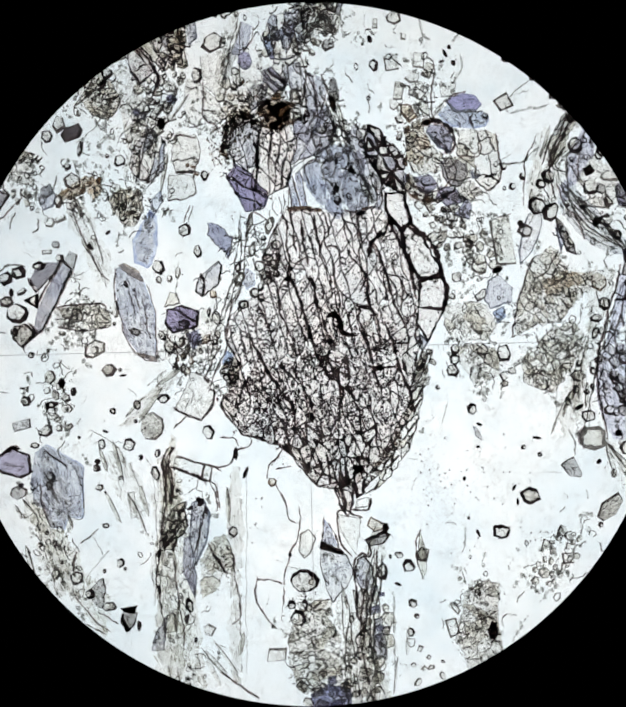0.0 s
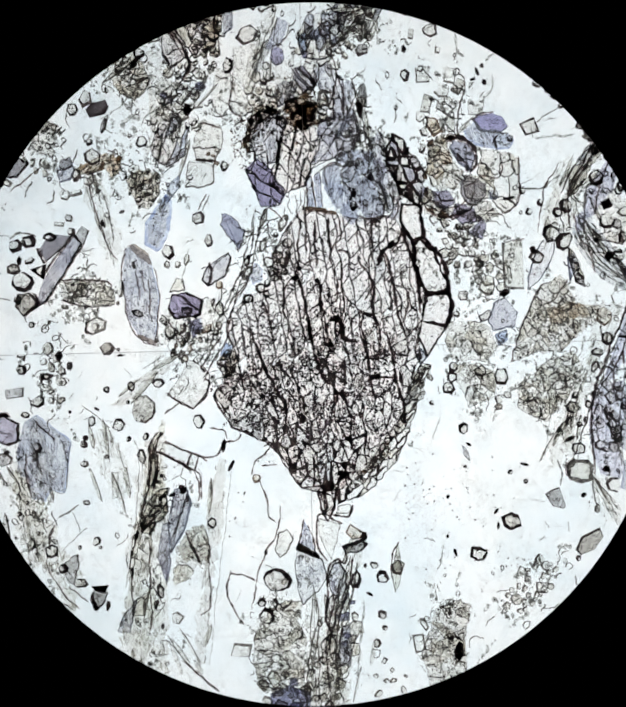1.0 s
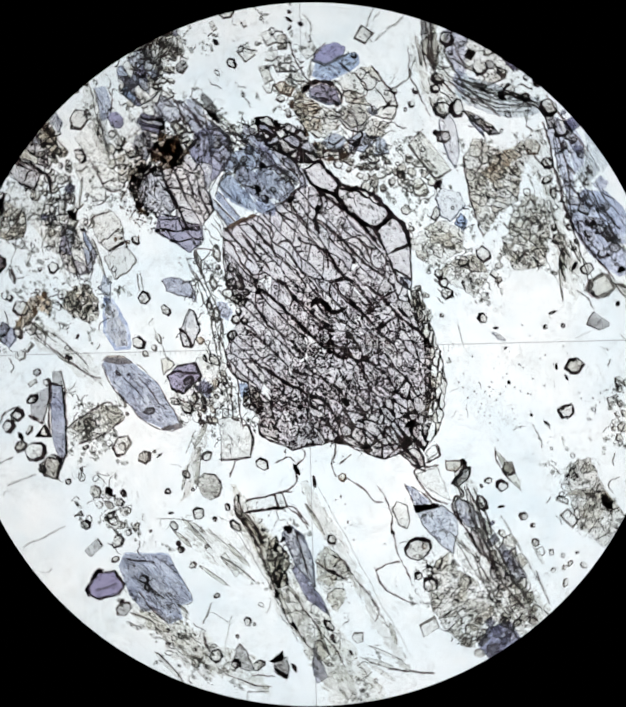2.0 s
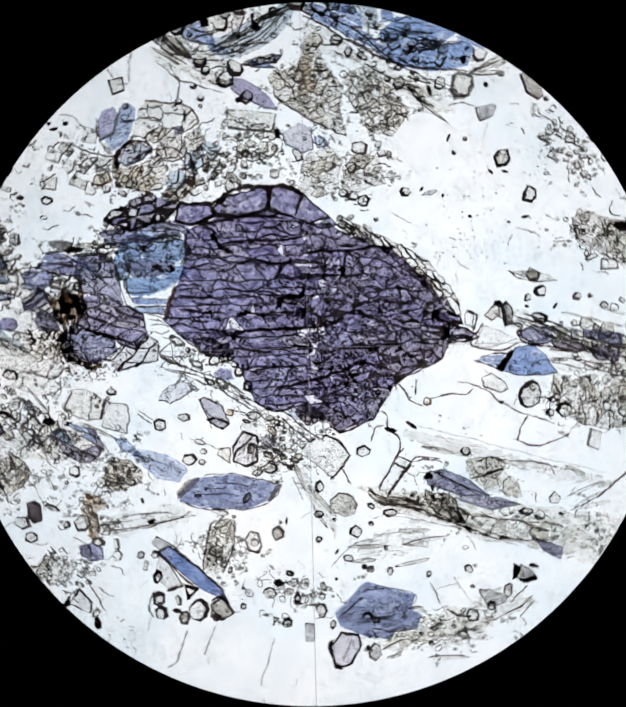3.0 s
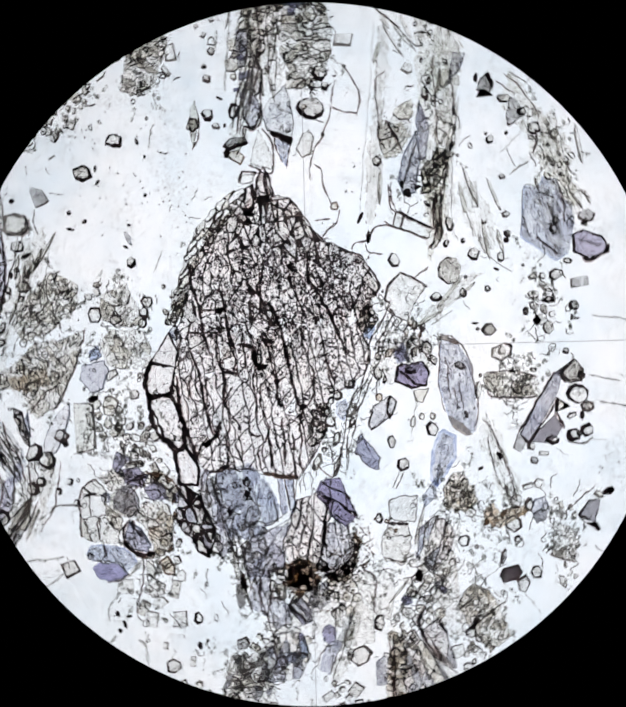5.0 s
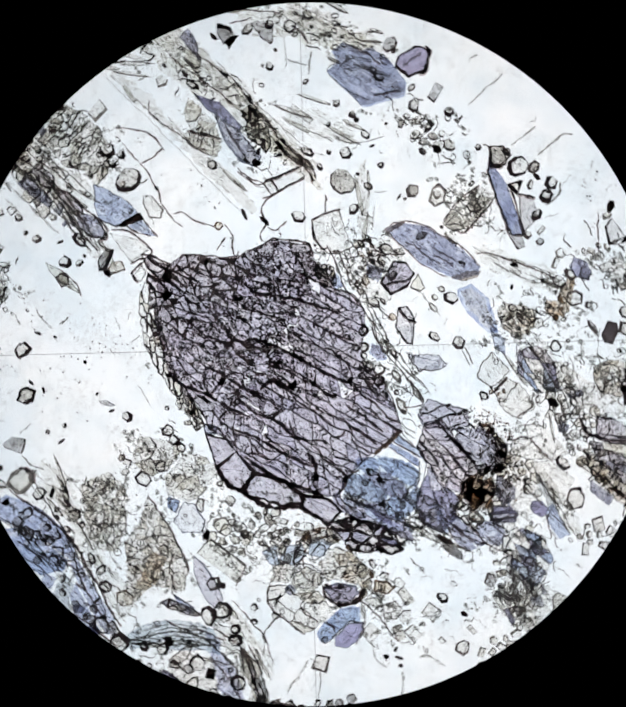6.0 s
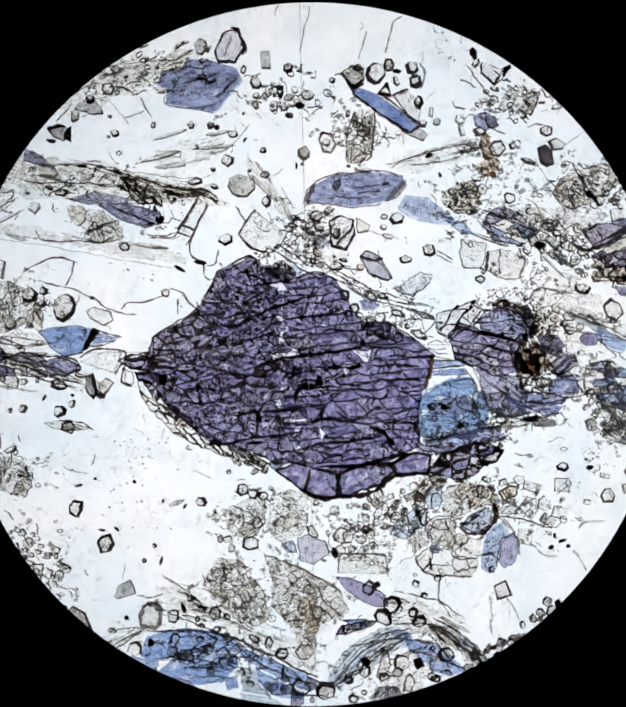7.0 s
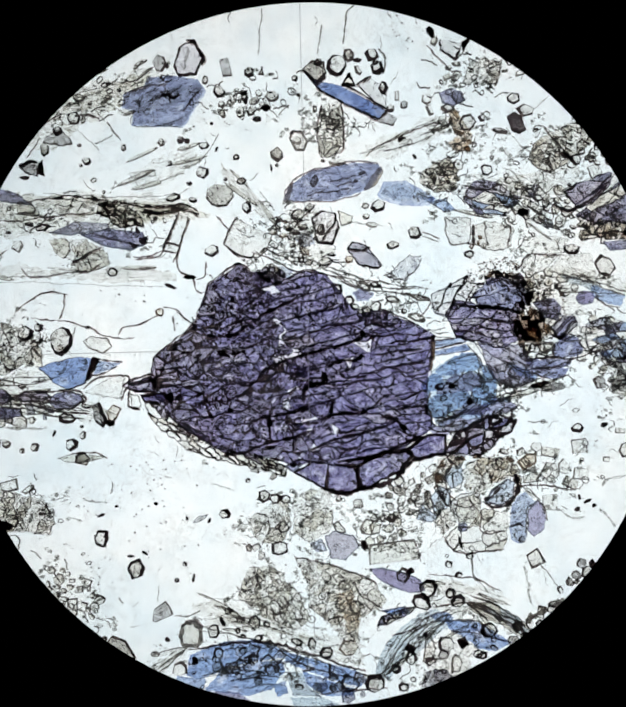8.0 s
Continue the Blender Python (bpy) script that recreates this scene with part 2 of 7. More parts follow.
E_BLACK = edge("black_edge", (0.012, 0.008, 0.009), (0.085, 0.05, 0.05), 0.45, 0.8, 16)
E_DARK = edge("dark_edge", (0.02, 0.014, 0.014), (0.22, 0.165, 0.15), 0.42, 0.75, 18)
E_MID = edge("grey_edge", (0.06, 0.05, 0.045), (0.48, 0.43, 0.39), 0.42, 0.70, 18)
E_SOFT = edge("faint_edge", (0.30, 0.29, 0.27), (0.90, 0.90, 0.89), 0.40, 0.62)
E_COOL = edge("cool_edge", (0.05, 0.05, 0.07), (0.34, 0.36, 0.44))
E_FADE = edge("fading_blue_edge", (0.34, 0.40, 0.60), (0.80, 0.84, 0.94), 0.38, 0.68, 45)
E_VEIN = edge("violet_brown_vein", (0.06, 0.045, 0.055), (0.36, 0.30, 0.33), 0.42, 0.72, 16)
E_DUST = edge("violet_brown_dust", (0.06, 0.03, 0.035), (0.34, 0.22, 0.235), 0.40, 0.7, 14)
E_FRINGE = edge("brown_fringe", (0.34, 0.24, 0.24), (0.80, 0.72, 0.70), 0.38, 0.66, 14)
E_RUST = edge("rusty_edge", (0.045, 0.026, 0.018), (0.40, 0.26, 0.18), 0.4, 0.7, 18)

def slide_glass():
    """The slide with the clear quartz of the rock on it: almost white, faintly uneven."""
    m, nodes, links = material("slide_glass")
    big = ramped(nodes, links, grain_noise(nodes, links, 900, 3), 0.38, 0.62)
    tint = mixed(nodes, links, (0.995, 0.993, 0.98), (0.916, 0.958, 0.975), big)
    dim = ramped(nodes, links, grain_noise(nodes, links, 330, 5, 0.6), 0.48, 0.75)
    tint = mixed(nodes, links, tint, (0.90, 0.93, 0.945), dim, "MULTIPLY")
    fine = ramped(nodes, links, grain_noise(nodes, links, 24, 3, 0.6), 0.55, 0.8)
    tint = mixed(nodes, links, tint, (0.97, 0.97, 0.965), fine, "MULTIPLY")
    tint = mixed(nodes, links, tint, (0.88, 0.87, 0.86), hair_web(nodes, links, 95, 1.0, 0.018), "MULTIPLY")
    through_it, out = nodes.new("ShaderNodeBsdfTransparent"), nodes.new("ShaderNodeOutputMaterial")
    links.new(tint, through_it.inputs[0])
    gloss = add(nodes, "ShaderNodeBsdfGlossy", Roughness=0.08)
    both = nodes.new("ShaderNodeMixShader")
    both.inputs[0].default_value = 0.02
    links.new(through_it.outputs[0], both.inputs[1])
    links.new(gloss.outputs[0], both.inputs[2])
    links.new(both.outputs[0], out.inputs[0])
    return m


GLASS = slide_glass()
POLAROID = mineral("polarizing_film", (0.985, 0.998, 1.0), None, 0.01, 0.0, spread=0.0)
def ground_glass():
    """The lamp's white diffuser, which passes and spreads its light."""
    m, nodes, links = material("ground_glass")
    milk, out = nodes.new("ShaderNodeBsdfTranslucent"), nodes.new("ShaderNodeOutputMaterial")
    grain = ramped(nodes, links, grain_noise(nodes, links, 900, 3), 0.3, 0.7)
    links.new(mixed(nodes, links, (0.93, 0.95, 0.95), (0.97, 0.97, 0.97), grain), milk.inputs[0])
    links.new(milk.outputs[0], out.inputs[0])
    return m


GROUND_GLASS = ground_glass()
BLACK_METAL = solid("blackened_metal", (0.0006, 0.0006, 0.0006), 1.0)
THREAD = solid("hairline_thread", (0.03, 0.03, 0.03), 0.7)

# ---- the optics that stay still ----


def mesh_of(name, verts, faces, mats, index=None):
    me = bpy.data.meshes.new(name)
    me.from_pydata(verts, [], faces)
    for m in mats:
        me.materials.append(m)
    if index is not None:
        me.polygons.foreach_set("material_index", index)
    me.update()
    return me


def lathe(profile, around=96):
    """Vertices and faces of a closed profile of (radius, height), turned round z."""
    verts, faces, k = [], [], len(profile)
    for i in range(around):
        a = 2 * PI * i / around
        verts += [(r * math.cos(a), r * math.sin(a), z) for r, z in profile]
    for i in range(around):
        j = (i + 1) % around
        faces += [(i * k + q, j * k + q, j * k + (q + 1) % k, i * k + (q + 1) % k) for q in range(k)]
    return verts, faces


def turned(name, profile, mat, parent=None, at=None, around=96):
    ob = new(name, mesh_of(name, *lathe([(r * MM, z * MM) for r, z in profile], around), [mat]))
    ob.parent = parent
    if at:
        ob.matrix_basis = at
    return ob


STOP = pose(0.094 * MM, -0.068 * MM, 0.25 * MM)
eyepiece = tagged(new("eyepiece", None), "black metal eyepiece barrel with a round field stop and crosshair", "microscope")
eyepiece.matrix_basis = STOP
turned("field_stop", [(2.447, 0.0), (2.46, 0.05), (7.0, 0.12), (7.0, 0.0), (2.6, 0.0)], BLACK_METAL, eyepiece, None, 256)
# unseen barrel and cap, added round the camera to shut out stray light
turned("barrel", [(6.6, 0.1), (6.6, 22.0), (7.4, 22.0), (7.4, 0.1)], BLACK_METAL, eyepiece)
turned("barrel_cap", [(0.01, 21.6), (6.7, 21.6), (6.7, 22.4), (0.01, 22.4)], BLACK_METAL, eyepiece)


def hairline(turn, dx, dy):
    w, z, n = 0.0016 * MM, 0.004 * MM, 2.5 * MM
    verts = [(-n, -w, 0), (n, -w, 0), (n, w, 0), (-n, w, 0), (-n, -w * 0.6, z), (n, -w * 0.6, z), (n, w * 0.6, z), (-n, w * 0.6, z)]
    faces = [(3, 2, 1, 0), (4, 5, 6, 7), (0, 1, 5, 4), (1, 2, 6, 5), (2, 3, 7, 6), (3, 0, 4, 7)]
    ob = new("hairline", mesh_of("hairline", verts, faces, [THREAD]))
    ob.parent = eyepiece
    ob.matrix_basis = pose(dx * MM, dy * MM, -0.004 * MM, 0, 0, turn)
    tagged(ob, "thin dark crosshair thread")


def scale_ticks():
    """The fine scale that hangs under the level thread."""
    for name, long in (("scale_tick", 0.026), ("scale_tick", 0.044)):
        w, h = 0.0011 * MM, 0.003 * MM
        verts = [(-w, 0, 0), (w, 0, 0), (w, -long * MM, 0), (-w, -long * MM, 0), (0, 0, h), (0, -long * MM, h)]
        me = mesh_of(name, verts, [(0, 1, 4), (3, 5, 2), (0, 4, 5, 3), (1, 2, 5, 4), (0, 3, 2, 1)], [THREAD])
        for k in range(73):
            if (k % 5 == 0) == (long > 0.03):
                x = -1.362 + 0.0351 * k
                ob = new(name, me)
                ob.parent = eyepiece
                ob.matrix_basis = pose(x * MM, (0.012 + x * 0.0241) * MM, -0.004 * MM, 0, 0, 1.38)


hairline(91.38, -0.021, 0.0)
scale_ticks()
hairline(1.38, 0.0, 0.012)

illuminator = tagged(new("illuminator", None), "black metal substage lamp cup with a polarizing film", "lamp")
illuminator.matrix_basis = pose(0, 0, -11 * MM)
turned("lamp_cup", [(0.01, 0.0), (11.0, 0.0), (11.0, 5.6), (10.0, 5.6), (10.0, 0.6), (0.01, 0.6)], BLACK_METAL, illuminator)
turned("polarizer_ring", [(10.2, 5.6), (10.8, 5.6), (10.8, 6.3), (10.2, 6.3)], BLACK_METAL, illuminator)
disc = [(10.3 * MM * math.cos(2 * PI * i / 64), 10.3 * MM * math.sin(2 * PI * i / 64), 6.0 * MM) for i in range(64)]
film = new("polarizing_film", mesh_of("polarizing_film", disc, [tuple(range(64))], [POLAROID]))
film.parent = illuminator

plate = [(x * 0.96, y * 0.96, 3.5 * MM) for x, y, _ in disc]
diffuser = new("diffuser", mesh_of("diffuser", plate, [tuple(range(64))], [GROUND_GLASS]))
diffuser.parent = illuminator
tagged(diffuser, "round white ground-glass diffuser")

stage = tagged(new("rotating_stage", None), "round black metal microscope stage under the slide", "microscope stage")
turned("stage_plate", [(6.0, -1.0), (6.5, -0.999), (30.0, -0.999), (30.5, -1.4), (30.5, -4.0), (6.0, -4.0)], BLACK_METAL, stage)

# ---- the thin section: a slide with slices of mineral grains ----
section = tagged(new("thin_section", None), "thin rock slice with violet and blue crystals on a glass slide", "microscope slide")


def glass_slide():
    bm = bmesh.new()
    bmesh.ops.create_cube(bm, size=1, matrix=Matrix.Translation((0, 0, -0.5 * MM)) @ Matrix.Diagonal((46 * MM, 27 * MM, 0.998 * MM, 1)))
    me = bpy.data.meshes.new("glass_slide")
    bm.to_mesh(me)
    bm.free()
    me.materials.append(GLASS)
    ob = new("glass_slide", me)
    ob.parent = section


glass_slide()


def chart(u, v):
    """A place on the section, in metres, from the chart, whose sheet lay slightly tilted."""
    du, dv = u - 661.3, v - 758.8
    k = STEP / (1 + 2.6e-6 * du + 1.96e-5 * dv)
    return Vector((du * k, -dv * k))


dice = random.Random(7)
KINDS = {  # name of the part, face, edge
    "garnet": ("garnet_grain", CLEAR, E_DARK),
    "turbid": ("garnet_grain", TURBID, E_DARK),
    "ring": ("garnet_grain", CLEAR, E_BLACK),
    "grey": ("feldspar_grain", GREY, E_DARK),
    "faint": ("apatite_grain", QUARTZ, E_MID),
    "plate": ("quartz_grain", QUARTZ, E_SOFT),
    "cream": ("epidote_grain", CREAM, E_MID),
    "dusty": ("epidote_grain", DUSTY, E_MID),
    "brown": ("epidote_grain", BROWNISH, E_RUST),
    "olive": ("mica_flake", OLIVE, E_MID),
    "rust": ("rust_patch", RUST, E_RUST),
    "black": ("oxide_grain", OPAQUE, E_BLACK),
    "violet": ("amphibole_prism", VIOLET_PIECE, E_BLACK),
    "deep_blue": ("amphibole_prism", DEEP_BLUE, E_BLACK),
    "blue": ("amphibole_prism", BLUE, E_COOL),
    "indigo": ("amphibole_prism", INDIGO, E_COOL),
    "lilac": ("amphibole_prism", LILAC, E_COOL),
    "sky": ("amphibole_prism", SKY, E_COOL),
    "rose": ("amphibole_prism", ROSE, E_BLACK),
}


LABELS = {
    "garnet": "clear rounded garnet grain with a dark edge",
    "turbid": "turbid grey-brown garnet grain with a dark edge",
    "ring": "clear garnet grain with a thick black edge",
    "grey": "grey feldspar grain with a dark edge",
    "faint": "clear apatite grain with a thin grey edge",
    "plate": "clear quartz plate with a faint edge",
    "cream": "cream-coloured epidote grain with a grey edge",
    "dusty": "dusty grey-white epidote grain",
    "brown": "brown-stained epidote grain with a rusty edge",
    "olive": "pale olive mica flake",
    "rust": "thin brown film on the crystal's end",
    "black": "opaque black oxide grain",
    "violet": "violet amphibole prism with black edges",
    "deep_blue": "deep blue slender amphibole prism with black edges",
    "blue": "blue amphibole slice with soft edges",
    "indigo": "indigo-blue amphibole prism with fine dark cleavage lines",
    "lilac": "lilac-grey amphibole slice with a cool dark edge",
    "sky": "pale blue amphibole slice with soft edges",
    "rose": "clear to violet amphibole block with black edges",
}


def shard(name, corners, face, rim, width, height, axis=0.0, parent=None, rough=0.0, fine=3.0, cap=0.97):
    """A slice of a crystal: a flat top and steep edges that flare to the glass. corners: Vectors on the section,
    width: metres, or a function of an edge's middle and direction. axis: degrees of the crystal's axis (local x)."""
    area = sum(a.x * b.y - b.x * a.y for a, b in zip(corners, corners[1:] + corners[:1]))
    pts = corners if area > 0 else corners[::-1]
    c = sum(pts, Vector((0, 0))) / len(pts)
    sides = []
    for a, b in zip(pts, pts[1:] + pts[:1]):
        d = b - a
        if d.length < 1e-9:
            continue
        n = Vector((d.y, -d.x)).normalized()
        w = width((a + b) / 2, d) if callable(width) else width
        sides.append((a, b, n, n.dot(a - c), w))
    outer, inner = [], []
    for a, b, n, dist, w in sides:
        m = max(1, min(9, int((b - a).length / (fine * STEP))))
        for i in range(m):
            p = a + (b - a) * (i / m)
            if rough:
                q = Vector((p.x, p.y, 0)) / (9 * STEP)
                p = p + Vector((noise.noise(q), noise.noise(q + Vector((31, 7, 3))))) * rough
            ray = p - c
            total = 0.0
            for _, _, en, ed, ew in sides:
                lean = en.dot(ray)
                if ed > 1e-9 and lean > 1e-12:
                    wob = ew * (1 + 0.45 * noise.noise(Vector((p.x, p.y, 2e-4)) / (14 * STEP)))
                    s = max(0.12, (ed - wob) / lean)
                    total += min(s, 3.0) ** -22
            s = min(cap, max(0.12, total ** (-1 / 22) if total else 0.8))
            outer.append(p)
            inner.append(c + ray * s)
    turn = Matrix.Rotation(radians(-axis), 2)
    k = len(outer)
    verts = [(*(turn @ (p - c)), 0.0) for p in outer] + [(*(turn @ (p - c)), height) for p in inner]
    faces = [(i, (i + 1) % k, k + (i + 1) % k, k + i) for i in range(k)] + [tuple(range(k, 2 * k))]
    ob = new(name, mesh_of(name, verts, faces, [face, rim], [1] * k + [0]))
    ob.parent = parent or section
    ob.matrix_basis = pose(c.x, c.y, 0, 0, 0, axis)
    return ob


def slice_of(name, corners, face, rim, width, height, axis=0.0, parent=None, rough=0.0, fine=3.0, grow=0.0, halo=None):
    """A slice of any outline, its edge inset along the outline's own normals; corners slightly blunted.
    halo: a darker, shaded copy of the face and its width, inside the steep edge."""
    area = sum(a.x * b.y - b.x * a.y for a, b in zip(corners, corners[1:] + corners[:1]))
    pts = corners if area > 0 else corners[::-1]
    c = sum(pts, Vector((0, 0))) / len(pts)
    outer = []
    for a, b in zip(pts, pts[1:] + pts[:1]):
        m = max(2, min(26, int((b - a).length / (fine * STEP))))
        for i in range(m):
            p = a.lerp(b, (i + 0.5) / m)
            if rough:
                q = Vector((p.x, p.y, 0)) / (9 * STEP)
                p = p + Vector((noise.noise(q), noise.noise(q + Vector((31, 7, 3))))) * rough
            outer.append(p)
    k = len(outer)
    inner, grown, bevel = [], [], []
    for i, p in enumerate(outer):
        d = (outer[(i + 1) % k] - outer[i - 1]) + (outer[(i + 2) % k] - outer[i - 2]) * 0.5
        n = Vector((-d.y, d.x)).normalized()
        wob = 1 + 0.75 * noise.noise(Vector((p.x, p.y, 5e-4)) / (26 * STEP)) + 0.3 * noise.noise(Vector((p.x, p.y, 5e-4)) / (7 * STEP))
        w = width(p, d) if callable(width) else width
        inner.append(p + n * w * max(0.25, wob))
        grown.append(p - n * grow)
        if halo:
            bevel.append(p + n * (w * max(0.25, wob) + halo[1] * (0.6 + 1.2 * abs(noise.noise(Vector((p.x, p.y, 8e-4)) / (12 * STEP))))))
    turn = Matrix.Rotation(radians(-axis), 2)
    verts = [(*(turn @ (p - c)), 0.0) for p in grown] + [(*(turn @ (p - c)), height) for p in inner]
    faces = [(i, (i + 1) % k, k + (i + 1) % k, k + i) for i in range(k)]
    mats, index = [face, rim], [1] * k + [0]
    if halo:
        verts += [(*(turn @ (p - c)), height * 1.08) for p in bevel]
        faces += [(k + i, k + (i + 1) % k, 2 * k + (i + 1) % k, 2 * k + i) for i in range(k)]
        mats, index = [face, rim, halo[0]], [1] * k + [2] * k + [0]
    faces.append(tuple(range(len(verts) - k, len(verts))))
    ob = new(name, mesh_of(name, verts, faces, mats, index))
    ob.parent = parent or section
    ob.matrix_basis = pose(c.x, c.y, 0, 0, 0, axis)
    return ob


def slab_height():
    return dice.uniform(0.024, 0.034) * MM


def cut(kind, axis, rim, *corners, rough=2.0, face=None):
    """One crystal slice by its corners on the chart."""
    name, top, side = KINDS[kind]
    return tagged(slice_of(name, [chart(u, v) for u, v in corners], face or top, side, rim * STEP, slab_height(), axis, None, rough * STEP), LABELS[kind])


def bit(kind, u, v, long, wide=None, turn=0.0, sides=6, rim=3.0, axis=None):
    """A small grain: its middle on the chart, length, width, turn, and number of faces."""
    name, top, side = KINDS[kind]
    wide = wide or long * dice.uniform(0.85, 1.0)
    start = dice.uniform(0, 2 * PI) if sides > 4 else PI / 4
    mid, spin = chart(u, v), Matrix.Rotation(radians(turn), 2)
    grow = 1.13 if sides > 4 else 1.42
    ring = []
    for i in range(sides):
        a = start + 2 * PI * (i + (dice.uniform(-0.22, 0.22) if sides > 4 else dice.uniform(-0.06, 0.06))) / sides
        r = grow * dice.uniform(0.92, 1.08)
        ring.append(mid + spin @ Vector((math.cos(a) * long / 2 * r, math.sin(a) * wide / 2 * r)) * STEP)
    # oblique shading put into shape: dark rim wider on one random side
    lit, rim_at = dice.uniform(0, 2 * PI), 1.15 * (rim if rim < 5 else 5 + 0.5 * (rim - 5)) * STEP * dice.uniform(0.85, 1.15)
    steep = lambda q, d: rim_at * (1 + 0.45 * (d.y * math.cos(lit) - d.x * math.sin(lit)) / max(d.length, 1e-9))
    ob = shard(name, ring, top, side, steep, dice.uniform(0.03, 0.042) * MM,
               turn if axis is None else axis, None, 0.7 * STEP, 2.5)
    return tagged(ob, LABELS[kind])


def inside(p, poly):
    hit = False
    for a, b in zip(poly, poly[1:] + poly[:1]):
        if (a.y > p.y) != (b.y > p.y) and p.x < (b.x - a.x) * (p.y - a.y) / (b.y - a.y) + a.x:
            hit = not hit
    return hit


def clipped(poly, q, n):
    """The part of poly on the far side from n of the line through q."""
    out = []
    for a, b in zip(poly, poly[1:] + poly[:1]):
        da, db = (a - q).dot(n), (b - q).dot(n)
        if da <= 0:
            out.append(a)
        if (da < 0 < db) or (db < 0 < da):
            out.append(a + (b - a) * (da / (da - db)))
    return out


def seeds(poly, long, wide, turn, jitter=0.42, where=None):
    spin = Matrix.Rotation(radians(turn), 2)
    mid = sum(poly, Vector((0, 0))) / len(poly)
    reach = max((p - mid).length for p in poly)
    out = []
    na, nb = int(reach / (long * STEP)) + 2, int(reach / (wide * STEP)) + 2
    for i in range(-na, na + 1):
        for j in range(-nb, nb + 1):
            off = Vector(((i + 0.5 * (j % 2) + dice.uniform(-jitter, jitter)) * long, (j + dice.uniform(-jitter, jitter) * 0.8) * wide)) * STEP
            p = mid + spin @ off
            if inside(p, poly) and (where is None or where(p)):
                out.append(p)
    return out


def cells(poly, pts, long, wide, turn):
    """Cells round the points, in a space stretched along the cleavage."""
    back, spin = Matrix.Rotation(radians(turn), 2), Matrix.Rotation(radians(-turn), 2)
    flat = lambda p: Vector(((spin @ p).x * wide / long, (spin @ p).y))
    up = lambda p: back @ Vector((p.x * long / wide, p.y))
    fp, fpoly = [flat(p) for p in pts], [flat(p) for p in poly]
    for i, p in enumerate(fp):
        cell = fpoly
        for j in sorted(range(len(fp)), key=lambda j: (fp[j] - p).length_squared)[1:26]:
            n = fp[j] - p
            cell = clipped(cell, (p + fp[j]) / 2, n)
            if len(cell) < 3:
                break
        if len(cell) >= 3:
            yield [up(q) for q in cell]


def warp(p, far=9.0):
    """The unevenness that all cracks of the rock share."""
    q = Vector((p.x, p.y, 0)) / (42 * STEP)
    return p + (Vector((noise.noise(q), noise.noise(q + Vector((9, 4, 8))))) * far + Vector((noise.noise(q * 3.3), noise.noise(q * 3.3 + Vector((2, 6, 1))))) * far / 3) * STEP


def finer(c):
    return [a.lerp(b, i / m) for a, b in zip(c, c[1:] + c[:1]) for m in (max(1, int((b - a).length / (11 * STEP))),) for i in range(m)]


# faces whose margins get the shaded copy
HALOS = {VIOLET_PIECE: VIOLET_SHADE, VIOLET_DUSTY: VIOLET_SHADE, VIOLET_GREY: VIOLET_SHADE, VIOLET_PALE: VIOLET_SHADE}


def cleaved(whole, poly, turn, joint_turn, talls, short, long, faces, rim, most, axis, wander=6.0, where=None, pick=None, holes=()):
    """Breaks a crystal into pieces: rows along its cleavage, split by slanting joints; the cleavage cracks are bold."""
    put = whole.matrix_basis.inverted()
    way = Vector((math.cos(radians(turn)), math.sin(radians(turn))))
    across = Vector((-way.y, way.x))
    joint = Vector((math.cos(radians(joint_turn)), math.sin(radians(joint_turn))))
    off = Vector((joint.y, -joint.x))
    core = sum(poly, Vector((0, 0))) / len(poly)
    reach = max((p - core).length for p in poly)

    def bold(p, d):
        n = noise.noise(Vector((p.x * 0.6, p.y, 3e-4)) / (40 * STEP))
        return STEP * (0.6 + most * max(0.0, n + 0.24)) if abs(d.normalized().dot(way)) > 0.9 else STEP * (0.45 + 0.4 * most * max(0.0, n + 0.2))

    level, kept = -reach, []
    while level < reach:
        tall = dice.choice(talls) * dice.uniform(0.9, 1.1) * STEP
        row = clipped(clipped(poly, core + across * level, -across), core + across * (level + tall), across)
        mid_row, place, was = core + across * (level + tall / 2), -reach + dice.uniform(0, short) * STEP, way
        level += tall
        while place < reach + long * STEP and len(row) > 2:
            size = dice.uniform(short, long) * STEP
            o = Vector((off.x, off.y * dice.choice((1, 1, 1, -0.4)))).normalized()
            o = o if o.dot(way) > 0 else -o
            c = clipped(clipped(row, mid_row + way * place, -was), mid_row + way * (place + size), o)
            place, was = place + size, o
            parts = [c]
            for q in holes:
                if len(c) > 2 and inside(q, c):
                    lean = across * dice.uniform(-0.7, 0.7)
                    parts = [clipped(c, q - way * 6.5 * STEP, (way + lean).normalized()), clipped(c, q + way * 6.5 * STEP, (lean - way).normalized())]
            for c in parts:
                if len(c) < 3:
                    continue
                mid = sum(c, Vector((0, 0))) / len(c)
                if not inside(mid, poly) or (where and not where(mid)):
                    continue
                face = (pick and pick(mid)) or dice.choice(faces)
                ob = slice_of("fragment", [warp(q) for q in finer(c)], face, rim, bold, slab_height(), axis + dice.uniform(-wander, wander), whole, 1.2 * STEP, 4.0, 0.5 * STEP,
                              (HALOS[face], 1.4 * STEP) if face in HALOS else None)
                ob.matrix_basis = put @ ob.matrix_basis
                kept.append(c)
    return kept


